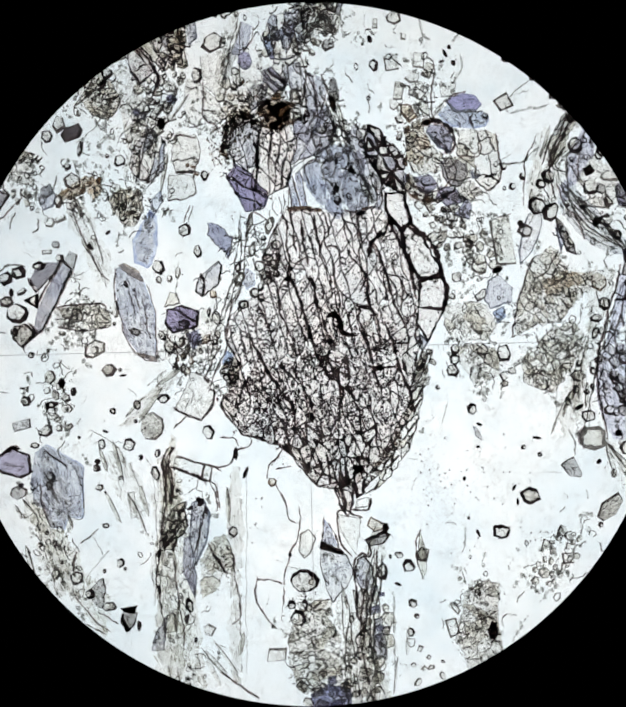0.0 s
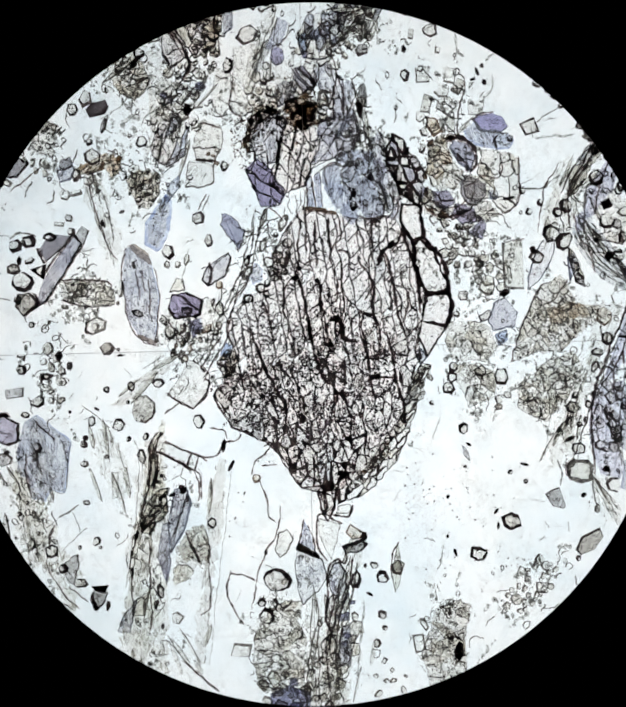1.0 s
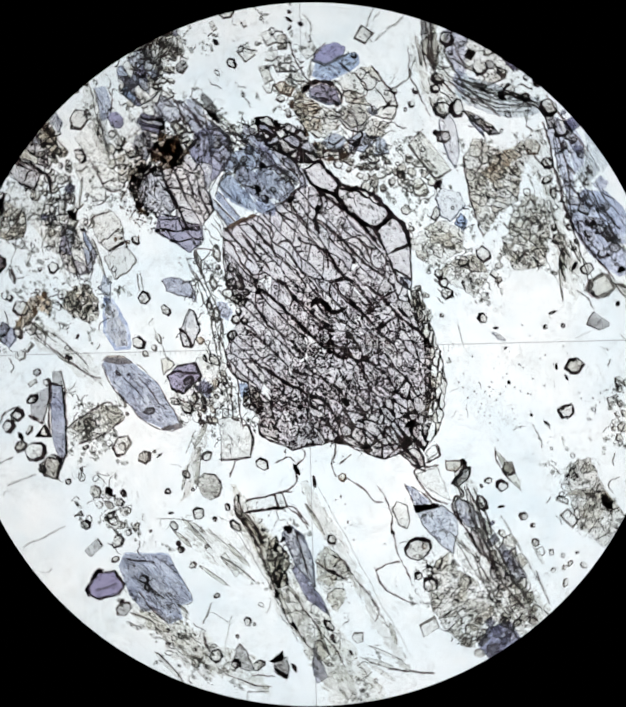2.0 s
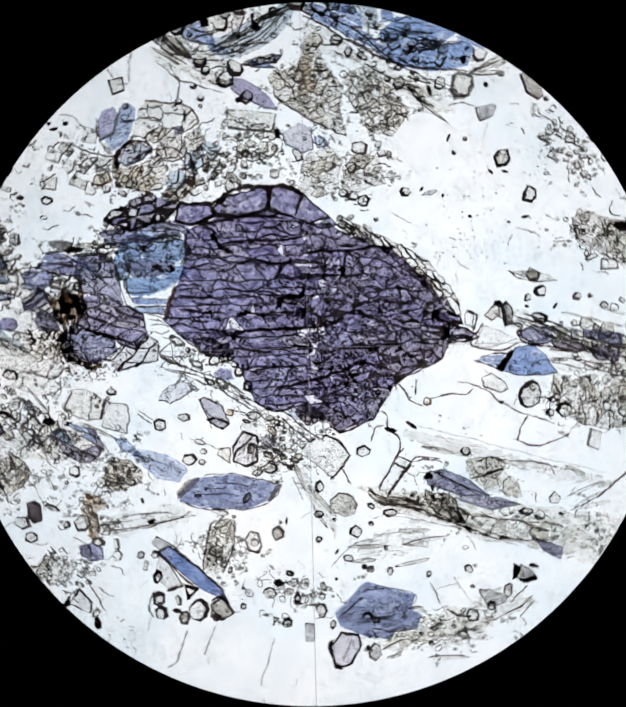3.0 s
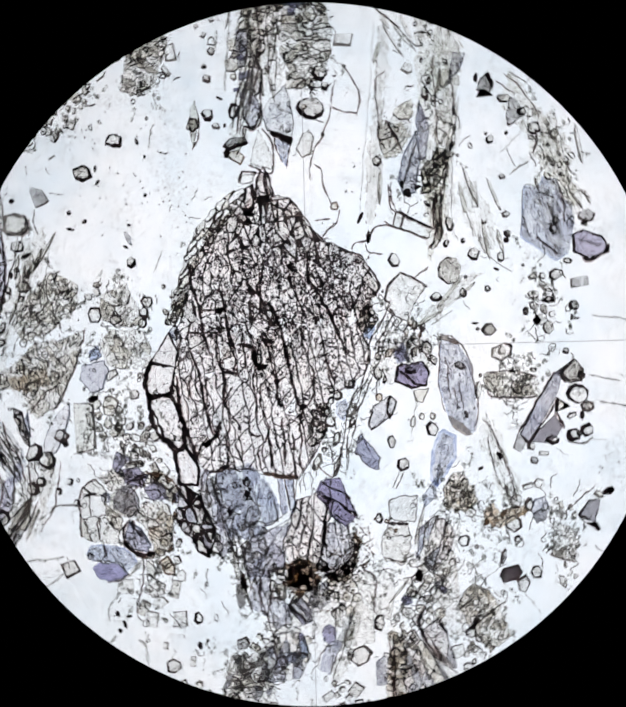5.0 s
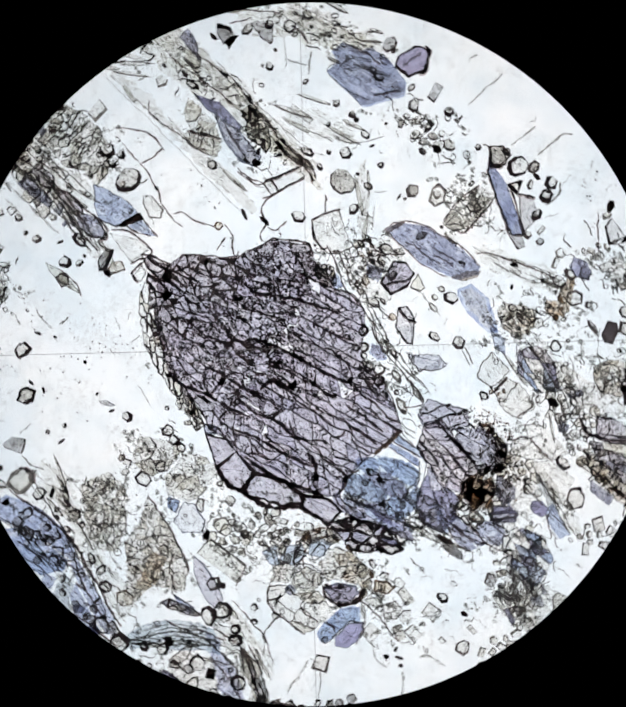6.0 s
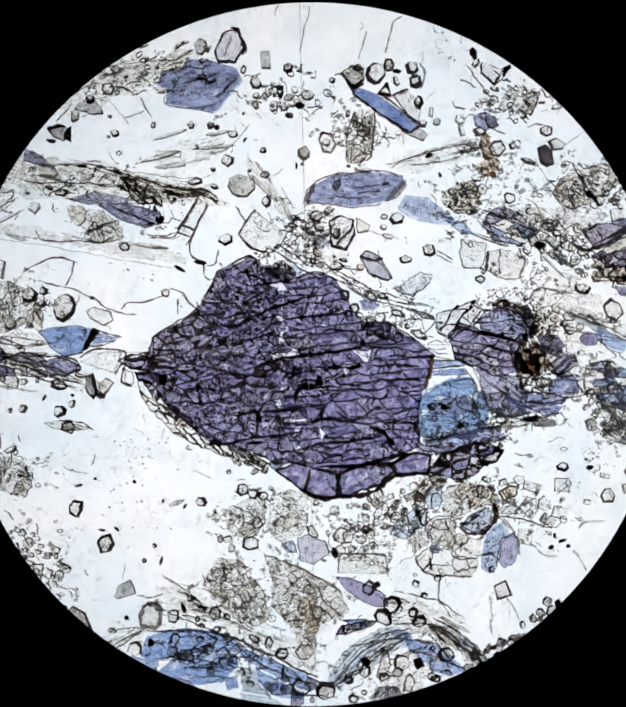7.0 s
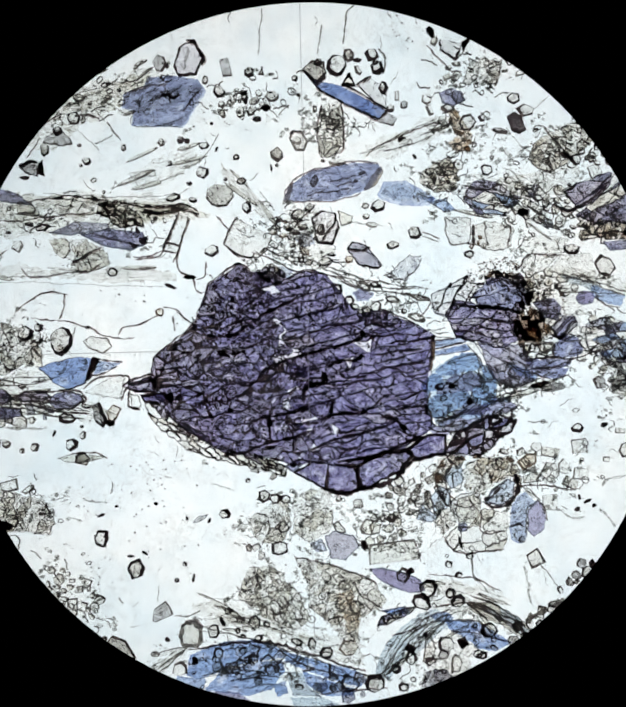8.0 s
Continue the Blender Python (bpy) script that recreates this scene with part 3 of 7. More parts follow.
def split_crystal(label, base, turn, joint_turn, talls, short, long, faces, rim, most, axis, *corners, wander=6.0):
    """A crystal with its cleavage pieces on it."""
    poly = [chart(u, v) for u, v in corners]
    whole = tagged(slice_of("amphibole_crystal", poly, base, E_COOL, 1.5 * STEP, 0.012 * MM, axis, None, 5 * STEP, 4.0), label)
    cleaved(whole, poly, turn, joint_turn, talls, short, long, faces, rim, most, axis, wander)
    return whole


def mass(name, label, kind_faces, rim, rim_width, long, wide, turn, *corners, axis=0.0, base=HAZE, keep=1.0, wander=0.0, piece="granule", rough=0.8, along=1.0):
    """A crystal or aggregate that is broken into many pieces: a base and its pieces, cells stretched along turn."""
    poly = [chart(u, v) for u, v in corners]
    whole = slice_of(name, poly, base, E_SOFT, 1.0 * STEP, 0.012 * MM, axis, None, 6 * STEP, 4.0)
    if label:
        tagged(whole, label)
    put = whole.matrix_basis.inverted()
    way = Vector((math.cos(radians(turn)), math.sin(radians(turn))))

    def width(q, d):
        lie = abs(d.normalized().dot(way))
        vary = 0.55 + 0.9 * max(0.0, noise.noise(Vector((q.x, q.y, 1e-4)) / (45 * STEP)) + 0.45)
        return rim_width * STEP * vary * (1 + (along - 1) * lie ** 3)

    for corner_list in cells(poly, seeds(poly, long, wide, turn), long, wide, turn):
        if dice.random() > keep:
            continue
        ob = slice_of(piece, [warp(q, 8.0) for q in finer(corner_list)], dice.choice(kind_faces), rim, width, slab_height(), axis + dice.uniform(-wander, wander), whole, rough * STEP, 4.0, 0.3 * STEP)
        ob.matrix_basis = put @ ob.matrix_basis
    return whole


def clump(name, label, kind_faces, rims, size, *corners, base=None, fill=1.0, rim_width=1.7):
    """A dusty aggregate: a turbid base, ragged interlocking grains on it, and dust along their limits."""
    poly = [chart(u, v) for u, v in corners]
    whole = slice_of(name, poly, base or DUST, E_SOFT, 1.5 * STEP, 0.012 * MM, 0, None, 9 * STEP, 4.0)
    if label:
        tagged(whole, label)
    put = whole.matrix_basis.inverted()
    turn, shift = dice.uniform(0, 180), dice.uniform(0, 50)

    def width(q, d):
        n = noise.noise(Vector((q.x, q.y, 0)) / (17 * STEP) + Vector((0, 0, shift)))
        return rim_width * STEP * min(2.2, max(0.12, 0.6 + 1.9 * n))

    for c in cells(poly, seeds(poly, size * 1.15, size * 0.85, turn, 0.48), size * 1.15, size * 0.85, turn):
        if dice.random() > min(0.97, 0.62 * fill + 0.12):
            continue
        face = CLEAN if dice.random() < 0.35 and base not in (RUST_CAP, RUST_DARK) else dice.choice(kind_faces)
        ob = slice_of("granule", [warp(q, 7.0) for q in finer(c)], face, dice.choice(rims), width, slab_height(), dice.uniform(0, 180), whole, 2.4 * STEP, 3.0)
        ob.matrix_basis = put @ ob.matrix_basis
    lo, hi = Vector((min(p.x for p in poly), min(p.y for p in poly))), Vector((max(p.x for p in poly), max(p.y for p in poly)))
    mid, span = (lo + hi) / 2, (hi - lo) / STEP
    here = [(661.3 + mid.x / STEP, 758.8 - mid.y / STEP, span.x, span.y, turn)]
    many = span.x * span.y / 420
    trails("grain_dust", "", rims[-1], int(many * fill * 1.5), 1.8, 4.6, 22, here, poly, whole)
    trails("grain_dust", "", E_MID, int(many * fill * 1.2), 1.8, 5.0, 26, here, poly, whole)
    squiggles("crack_web", "", rims[0], int(many * 0.7), 12, 34, 2.0, 0.6, here, poly, whole)
    return whole


def strand(kind, wide, *points, high=0.02, name="crack", whole=None):
    """A crack, fibre or dark grain outline along a line on the chart: a low ragged ridge with a thinner, less dark
    fringe.
    """
    # along grain outlines the ridge's colour carries the edge's refraction shade
    mat, skirt = {"black": (E_BLACK, E_FRINGE), "dark": (E_DARK, E_FRINGE), "mid": (E_MID, E_SOFT), "soft": (E_SOFT, E_SOFT), "rust": (E_RUST, E_FRINGE)}[kind]
    ctl = [chart(u, v) for u, v in points]
    line = []
    for i in range(len(ctl) - 1):
        a, b = ctl[max(i - 1, 0)], ctl[i]
        c, d = ctl[i + 1], ctl[min(i + 2, len(ctl) - 1)]
        m = max(2, int((c - b).length / (3 * STEP)))
        for k in range(m + (i == len(ctl) - 2)):
            t = k / m
            line.append(0.5 * (2 * b + (c - a) * t + (2 * a - 5 * b + 4 * c - d) * t * t + (3 * b - a - 3 * c + d) * t ** 3))
    mid = sum(line, Vector((0, 0))) / len(line)
    shift, far = dice.uniform(0, 90), len(line) - 1
    verts, faces, index = [], [], []
    for i, p in enumerate(line):
        d = (line[min(i + 1, far)] - line[max(i - 1, 0)]).normalized()
        n = Vector((-d.y, d.x))
        q = Vector((p.x, p.y, 0)) / (16 * STEP) + Vector((0, 0, shift))
        p = p + n * (noise.noise(q * 0.4) * 3.5 + noise.noise(q) * 2.4 + noise.noise(q * 3.1) * 1.3) * STEP
        taper = min(1.0, 0.3 + 5.0 * min(i, far - i) / far)
        body = wide * STEP * 0.5 * taper
        left = body * max(0.12, 0.8 + 0.75 * noise.noise(q * 1.3 + Vector((5, 5, 5))) + 0.5 * noise.noise(q * 4.3))
        right = body * max(0.12, 0.8 + 0.75 * noise.noise(q * 1.3 + Vector((5, 5, 5))) + 0.5 * noise.noise(q * 4.3 + Vector((8, 1, 3))))
        rim = STEP * min(1.6, 0.25 * wide) * max(0.1, 0.8 + 1.4 * noise.noise(q * 1.9 + Vector((1, 7, 2))))
        for r, z in ((n * (left + rim), 0), (n * left, high * 0.8), (n * 0, high), (-n * right, high * 0.8), (-n * (right + rim), 0)):
            verts.append((*(p + r - mid), z * MM))
    for i in range(far):
        faces += [(5 * i + j, 5 * i + 5 + j, 5 * i + 6 + j, 5 * i + 1 + j) for j in range(4)]
        index += [1, 0, 0, 1]
    ob = new(name, mesh_of(name, verts, faces, [mat, skirt], index))
    ob.parent = whole or section
    ob.matrix_basis = (whole.matrix_basis.inverted() if whole else Matrix()) @ pose(mid.x, mid.y, 0)
    return ob


def fibres(kind, count, spread, wide, *points, name="mica_fibre", felt=True):
    """A felt of fine mica fibres along a line, with a few bolder ones that stand out."""
    for (u0, v0), (u1, v1) in zip(points, points[1:]) if felt else ():
        d = Vector((u1 - u0, v1 - v0)).normalized()
        side = Vector((-d.y, d.x)) * max(spread, 18) * 0.62
        ends = [Vector(q) for q in ((u0, v0), (u1, v1))]
        mid, tail = ends[0] * 0.5 + ends[1] * 0.5, d * dice.uniform(12, 30)
        ring = [chart(*q) for q in (ends[0] - side * 0.5, mid - side * 1.2, ends[1] - side * 0.7, ends[1] + tail + side * 0.2, ends[1] + side * 0.6, mid + side * 1.2, ends[0] + side * 0.6, ends[0] - tail - side * 0.2)]
        slice_of("mica_felt", ring, FIBROUS, FIBROUS, 1.0 * STEP, dice.uniform(0.004, 0.009) * MM, math.degrees(math.atan2(-d.y, d.x)), None, 12 * STEP, 5.0)
    for _ in range((count + 1) // 2):
        off = dice.gauss(0, spread / 2)
        pts = []
        for i, (u, v) in enumerate(points):
            a = points[max(i - 1, 0)]
            b = points[min(i + 1, len(points) - 1)]
            d = Vector((b[0] - a[0], b[1] - a[1])).normalized()
            jig = dice.uniform(-0.2, 0.2) * spread
            pts.append((u - d.y * (off + jig) + dice.uniform(-9, 9), v + d.x * (off + jig)))
        a, b = Vector(pts[0]), Vector(pts[-1])
        cut_a, cut_b = dice.uniform(0, 0.4), dice.uniform(0.6, 1.0)
        if len(pts) == 2:
            pts = [tuple(a.lerp(b, cut_a)), tuple(a.lerp(b, (cut_a + cut_b) / 2)), tuple(a.lerp(b, cut_b))]
            k = Vector(pts[1]) + Vector((-(b - a).y, (b - a).x)).normalized() * dice.uniform(-0.15, 0.15) * spread
            pts[1] = tuple(k)
        elif dice.random() < 0.5 and len(pts) > 2:
            pts = pts[:-1] if dice.random() < 0.5 else pts[1:]
        strand(dice.choice(kind), wide * dice.uniform(0.6, 1.5), *pts, high=0.016, name=name)


def scatter(kinds, count, u, v, ru, rv, low, high, turn=0.0, rim=2.2):
    """Small grains strewn over an oval on the chart."""
    spin, had = Matrix.Rotation(radians(-turn), 2), []
    for _ in range(count):
        for _ in range(12):
            r, a = math.sqrt(dice.random()), dice.uniform(0, 2 * PI)
            o = spin @ Vector((r * math.cos(a) * ru, r * math.sin(a) * rv))
            s = dice.uniform(low, high)
            if all((o - q).length > 0.42 * (s + w) for q, w in had):
                break
        else:
            continue
        had.append((o, s))
        bit(dice.choice(kinds), u + o.x, v + o.y, s, s * dice.uniform(0.6, 1.0), dice.uniform(0, 180), dice.choice((4, 5, 6, 7)), rim * dice.uniform(0.7, 1.2))


def ridge(verts, faces, line, wide, high, closed=False):
    """Adds one low ridge along the line to a mesh that is being gathered."""
    k, m = len(verts), len(line)
    for i, p in enumerate(line):
        a, b = (line[i - 1], line[(i + 1) % m]) if closed else (line[max(i - 1, 0)], line[min(i + 1, m - 1)])
        d = (b - a).normalized()
        w = wide * 0.5 * dice.uniform(0.45, 1.5) * (1 if closed or 0 < i < m - 1 else 0.3)
        n = Vector((-d.y, d.x)) * w
        verts += [(p.x + n.x, p.y + n.y, 0.0), (p.x, p.y, high), (p.x - n.x, p.y - n.y, 0.0)]
    for i in range(m if closed else m - 1):
        a, b = k + 3 * i, k + 3 * ((i + 1) % m)
        faces += [(a, b, b + 1, a + 1), (a + 1, b + 1, b + 2, a + 2)]


def somewhere(spots):
    u, v, ru, rv, turn = dice.choice(spots)
    o = Matrix.Rotation(radians(-turn), 2) @ Vector((dice.gauss(0, ru / 2), dice.gauss(0, rv / 2)))
    return chart(u + o.x, v + o.y), turn


def squiggles(name, label, mat, count, low, high, wide, bend, spots, area=None, whole=None):
    """Hair-fine cracks and grain limits past counting: one mesh of short wandering ridges along each spot's turn."""
    verts, faces = [], []
    for _ in range(count):
        p, turn = somewhere(spots)
        a = radians(turn) + dice.gauss(0, 0.25) + (PI if dice.random() < 0.5 else 0)
        if area and not inside(p, area):
            continue
        step, line = dice.uniform(low, high) * STEP / 9, [p]
        for _ in range(9):
            a += dice.gauss(0, bend)
            p = p + Vector((math.cos(a), math.sin(a))) * step
            if area and not inside(p, area):
                break
            line.append(p)
        if len(line) > 3:
            ridge(verts, faces, line, wide * STEP, dice.uniform(0.036, 0.044) * MM)
    ob = tagged(new(name, mesh_of(name, verts, faces, [mat])), label, kind="stuff")
    ob.parent = whole or section
    if whole:
        ob.matrix_basis = whole.matrix_basis.inverted()


def ringlets(name, label, mat, count, low, high, wide, spots, area=None):
    """Tiny grains past counting: one mesh of the steep limits that show of them."""
    verts, faces = [], []
    for _ in range(count):
        p, turn = somewhere(spots)
        if area and not inside(p, area):
            continue
        r, flat, k, a0 = dice.uniform(low, high) * STEP / 2, dice.uniform(0.5, 1), dice.choice((5, 6, 7, 8)), dice.uniform(0, 6.3)
        lie = Matrix.Rotation(radians(turn) + dice.gauss(0, 0.5), 2)
        line = [p + lie @ Vector((math.cos(a0 + 2 * PI * i / k) * r, math.sin(a0 + 2 * PI * i / k) * r * flat)) * dice.uniform(0.8, 1.2) for i in range(k)]
        ridge(verts, faces, line, wide * STEP, dice.uniform(0.036, 0.044) * MM, True)
    ob = tagged(new(name, mesh_of(name, verts, faces, [mat])), label, kind="stuff")
    ob.parent = section


def flakes(count, spread, long, wide, *points, kinds=("olive", "plate", "olive", "faint")):
    """Mica flakes lying along a line on the chart: slender lens-shaped slices."""
    legs = list(zip(points, points[1:]))
    for _ in range((count + 1) // 2):
        (u0, v0), (u1, v1) = dice.choice(legs)
        t, off = dice.random(), dice.gauss(0, spread / 2)
        d = Vector((u1 - u0, v1 - v0)).normalized()
        turn = math.degrees(math.atan2(-d.y, d.x)) + dice.gauss(0, 7)
        bit(dice.choice(kinds), u0 + (u1 - u0) * t - d.y * off, v0 + (v1 - v0) * t + d.x * off, long * dice.uniform(0.5, 1.5), wide * dice.uniform(0.6, 1.5), turn, 7, 1.2)


def veil(name, label, mat, *corners, rough=14):
    """A thin turbid film in the rock, with a ragged limit and no steep edge."""
    ob = slice_of(name, [chart(u, v) for u, v in corners], mat, mat, 1.0 * STEP, 0.006 * MM, 0, None, rough * STEP, 5.0)
    return tagged(ob, label)


def specks(name, label, count, low, high, spots):
    """Dust too fine to count: one mesh of tiny low pyramids."""
    verts, faces = [], []
    for _ in range(count):
        u, v, ru, rv = dice.choice(spots)
        p = chart(u + dice.gauss(0, ru / 2), v + dice.gauss(0, rv / 2))
        s, a = dice.uniform(low, high) * STEP / 2, dice.uniform(0, PI)
        k = len(verts)
        for i in range(5):
            b = a + i * 2 * PI / 5
            r = s * dice.uniform(0.6, 1.2)
            verts.append((p.x + r * math.cos(b) * 1.2, p.y + r * math.sin(b), 0.0))
        verts.append((p.x, p.y, s * 0.8 + 0.03 * MM))
        faces += [(k + i, k + (i + 1) % 5, k + 5) for i in range(5)]
    ob = tagged(new(name, mesh_of(name, verts, faces, [E_DARK])), label, kind="stuff")
    ob.parent = section


# ---- the great amphibole and what leans on it ----
def blotch(mat, u, v, long, wide=None, turn=0.0, whole=None, high=0.04):
    """A ragged dark clot where cracks meet."""
    mid, spin, k = chart(u, v), Matrix.Rotation(radians(turn), 2), 13
    shift = dice.uniform(0, 90)
    ring = []
    for i in range(k):
        a = 2 * PI * i / k
        r = max(0.3, 0.95 + 0.85 * noise.noise(Vector((math.cos(a) * 1.3, math.sin(a) * 1.3, shift))) + dice.uniform(-0.12, 0.12))
        ring.append(mid + spin @ Vector((math.cos(a) * long / 2 * r, math.sin(a) * (wide or long) / 2 * r)) * STEP)
    verts = [(p.x, p.y, 0.0) for p in ring] + [(*(mid + (p - mid) * 0.8), high * MM) for p in ring]
    faces = [(i, (i + 1) % k, k + (i + 1) % k, k + i) for i in range(k)] + [tuple(range(k, 2 * k))]
    ob = new("oxide_clot", mesh_of("oxide_clot", verts, faces, [mat]))
    ob.parent = whole or section
    if whole:
        ob.matrix_basis = whole.matrix_basis.inverted()
    return ob


def trails(name, label, mat, count, low, high, long, spots, area=None, whole=None):
    """Dust strung along fine cracks: one mesh of tiny ragged flakes that follow short winding trails."""
    verts, faces = [], []
    for _ in range(count):
        p, turn = somewhere(spots)
        a = radians(turn) + dice.gauss(0, 0.5) + (PI if dice.random() < 0.5 else 0)
        if area and not inside(p, area):
            continue
        far, limit = 0.0, dice.uniform(0.4, 1.4) * long
        while far < limit:
            s = dice.uniform(low, high) * STEP / 2
            q = p + Vector((dice.gauss(0, 1.6), dice.gauss(0, 1.6))) * STEP
            k, a0, n = len(verts), dice.uniform(0, 6.3), dice.choice((5, 6, 7))
            flat = dice.uniform(0.5, 1.0)
            for i in range(n):
                b, r = a0 + i * 2 * PI / n, s * dice.uniform(0.55, 1.35)
                verts.append((q.x + r * math.cos(b), q.y + r * math.sin(b) * flat, 0.036 * MM))
            verts.append((q.x, q.y, 0.042 * MM))
            faces += [(k + i, k + (i + 1) % n, k + n) for i in range(n)]
            step = dice.uniform(2.6, 7.5)
            far, a = far + step, a + dice.gauss(0, 0.55)
            p = p + Vector((math.cos(a), math.sin(a))) * step * STEP
    ob = tagged(new(name, mesh_of(name, verts, faces, [mat])), label, kind="stuff")
    ob.parent = whole or section
    if whole:
        ob.matrix_basis = whole.matrix_basis.inverted()


def great_crystal():
    outline = [(338, 798), (372, 766), (402, 744), (420, 726), (436, 708), (440, 690), (452, 664), (462, 634), (490, 612), (526, 582), (556, 598), (590, 606), (640, 616), (668, 602), (700, 600), (728, 612), (750, 640),
               (768, 668), (800, 694), (850, 692), (884, 700), (925, 720), (962, 744), (957, 820), (946, 855), (952, 910), (958, 948), (944, 962), (898, 990), (850, 1003), (800, 1030),
               (735, 1033), (696, 1026), (650, 1034), (600, 1012), (505, 1008), (425, 962), (372, 920), (345, 880), (335, 835)]
    poly = [chart(u, v) for u, v in outline]
    whole = tagged(slice_of("amphibole_crystal", poly, VIOLET_BASE, E_DARK, 1.5 * STEP, 0.012 * MM, 2, None, 6 * STEP, 4.0),
                   "great violet amphibole crystal, cracked into many pieces")
    put = whole.matrix_basis.inverted()
    turn = 14.0
    split = chart(640, 800).x

    def thin(q, d):
        n = noise.noise(Vector((q.x, q.y, 3e-4)) / (40 * STEP))
        return STEP * (0.4 + 1.5 * max(0.0, n + 0.05))

    def stout(q, d):
        return 0.5 * STEP + 1.15 * thin(q, d)

    def slant(p):
        return p.x + 0.25 * p.y + 40 * STEP * noise.noise(Vector((p.x, p.y, 6e-4)) / (45 * STEP)) > split

    def crack(wide, *points, kind="black"):
        strand(kind, 0.8 * wide, *points, high=0.038, whole=whole)

    gaps = [chart(u, v) for u, v in ((810, 777), (743, 946), (773, 802))]

    # the coarse half
    taken = cleaved(whole, poly, turn, -38, (16, 20, 25, 31), 32, 78, [VIOLET_PIECE, VIOLET_PIECE, VIOLET_PIECE, VIOLET_DUSTY], E_BLACK, 1.1, 2, 6, slant,
            lambda p: VIOLET_PALE if dice.random() < 0.03 else None, gaps)
    # the fine half
    small = seeds(poly, 33, 24, turn, 0.46, lambda p: not slant(p))
    border = seeds(poly, 30, 22, turn, 0.3, slant)
    pale = [(375, 846, 46), (413, 857, 32), (360, 783, 30), (396, 768, 42), (428, 790, 38), (445, 742, 30), (462, 700, 28), (352, 812, 26), (470, 660, 28), (490, 765, 26)]
    for c in cells(poly, small + border, 31, 22, turn):
        mid = sum(c, Vector((0, 0))) / len(c)
        if any((mid - q).length < 16 * STEP for q in gaps) or any(inside(mid, b) for b in taken):
            continue
        light = any((mid - chart(u, v)).length < 0.5 * l * STEP for u, v, l in pale)
        west = mid.x < split - 190 * STEP
        face = VIOLET_PALE if light or dice.random() < 0.02 else VIOLET_GREY if dice.random() < (0.8 if west else 0.12) else VIOLET_PIECE if dice.random() < 0.4 else VIOLET_DUSTY
        ob = shard("fragment", [warp(q) for q in finer(c)], face, dice.choice((E_BLACK, E_DARK) if west else (E_BLACK, E_DARK, E_VEIN)), stout if west else thin, slab_height(), 2 + dice.uniform(-6, 6), whole, 1.2 * STEP, 4.0)
        ob.matrix_basis = put @ ob.matrix_basis
    # dust and tiny inclusions, thickest in the fine half
    heart = [(540, 830, 260, 200, 15), (520, 650, 110, 90, 15), (520, 720, 170, 130, 15), (610, 880, 190, 150, 15), (480, 900, 170, 90, -30), (520, 780, 260, 180, 15), (640, 780, 160, 200, 40)]
    coarse = [(790, 850, 300, 280, 15), (700, 760, 200, 160, 20), (760, 960, 240, 120, 15)]
    trails("inclusion_swarm", "black dust strung along fine cracks of the violet crystal", E_BLACK, 680, 1.8, 6.0, 22, heart, poly, whole)
    trails("inclusion_swarm", "brown dust strung along fine cracks of the violet crystal", E_DUST, 680, 2.0, 6.4, 26, heart, poly, whole)
    trails("inclusion_swarm", "sparse dark dust in the coarse half of the crystal", E_DARK, 330, 1.8, 5.0, 22, coarse, poly, whole)
    trails("inclusion_swarm", "black dust along the cleavage of the coarse half", E_BLACK, 150, 1.8, 5.5, 26, coarse, poly, whole)
    ringlets("inclusion_swarm", "tiny rounded inclusions in the violet crystal", E_BLACK, 190, 6, 13, 2.2, heart, poly)
    ringlets("inclusion_swarm", "few tiny inclusions in the coarse half of the crystal", E_DARK, 90, 5, 11, 1.8, coarse, poly)
    squiggles("crack_web", "web of fine dark cracks in the violet crystal", E_BLACK, 60, 14, 40, 2.6, 0.4, heart, poly)
    squiggles("crack_web", "slanting fine cracks in the coarse half of the crystal", E_BLACK, 40, 16, 50, 1.5, 0.2, [(790, 850, 280, 260, -38)], poly)
    # the cleavage cracks of the fine half
    crack(8, (456, 746), (516, 742), (553, 720), (598, 692), (650, 664), (684, 652))
    crack(5, (523, 776), (568, 762), (598, 753), (640, 752), (690, 746))
    crack(4, (530, 690), (553, 672), (575, 656))
    crack(5, (578, 655), (583, 675), (605, 683), (650, 668))
    crack(6, (345, 820), (397, 816), (412, 812))
    crack(4, (386, 792), (408, 783), (453, 768), (480, 752))
    crack(6, (516, 842), (538, 854), (568, 846), (583, 824), (627, 800), (640, 796))
    crack(4, (590, 822), (630, 806), (655, 800))
    crack(5, (401, 932), (427, 928), (456, 925), (494, 917), (534, 915))
    crack(9, (497, 1010), (538, 1003), (568, 993), (598, 982), (642, 971), (680, 960), (700, 950))
    crack(9, (553, 938), (590, 928), (613, 923), (650, 912), (680, 902))
    crack(8, (594, 928), (597, 950), (600, 980))
    crack(5, (501, 856), (538, 848), (590, 845), (613, 826), (650, 828))
    crack(5, (590, 886), (613, 878), (650, 865), (672, 850))
    crack(4, (471, 887), (494, 891), (520, 882), (560, 872))
    crack(5, (642, 919), (648, 950), (650, 1008))
    crack(4, (430, 880), (470, 862), (505, 852))
    crack(4, (380, 806), (420, 836), (450, 842), (478, 832))
    crack(4, (500, 640), (540, 650), (580, 640), (640, 618))
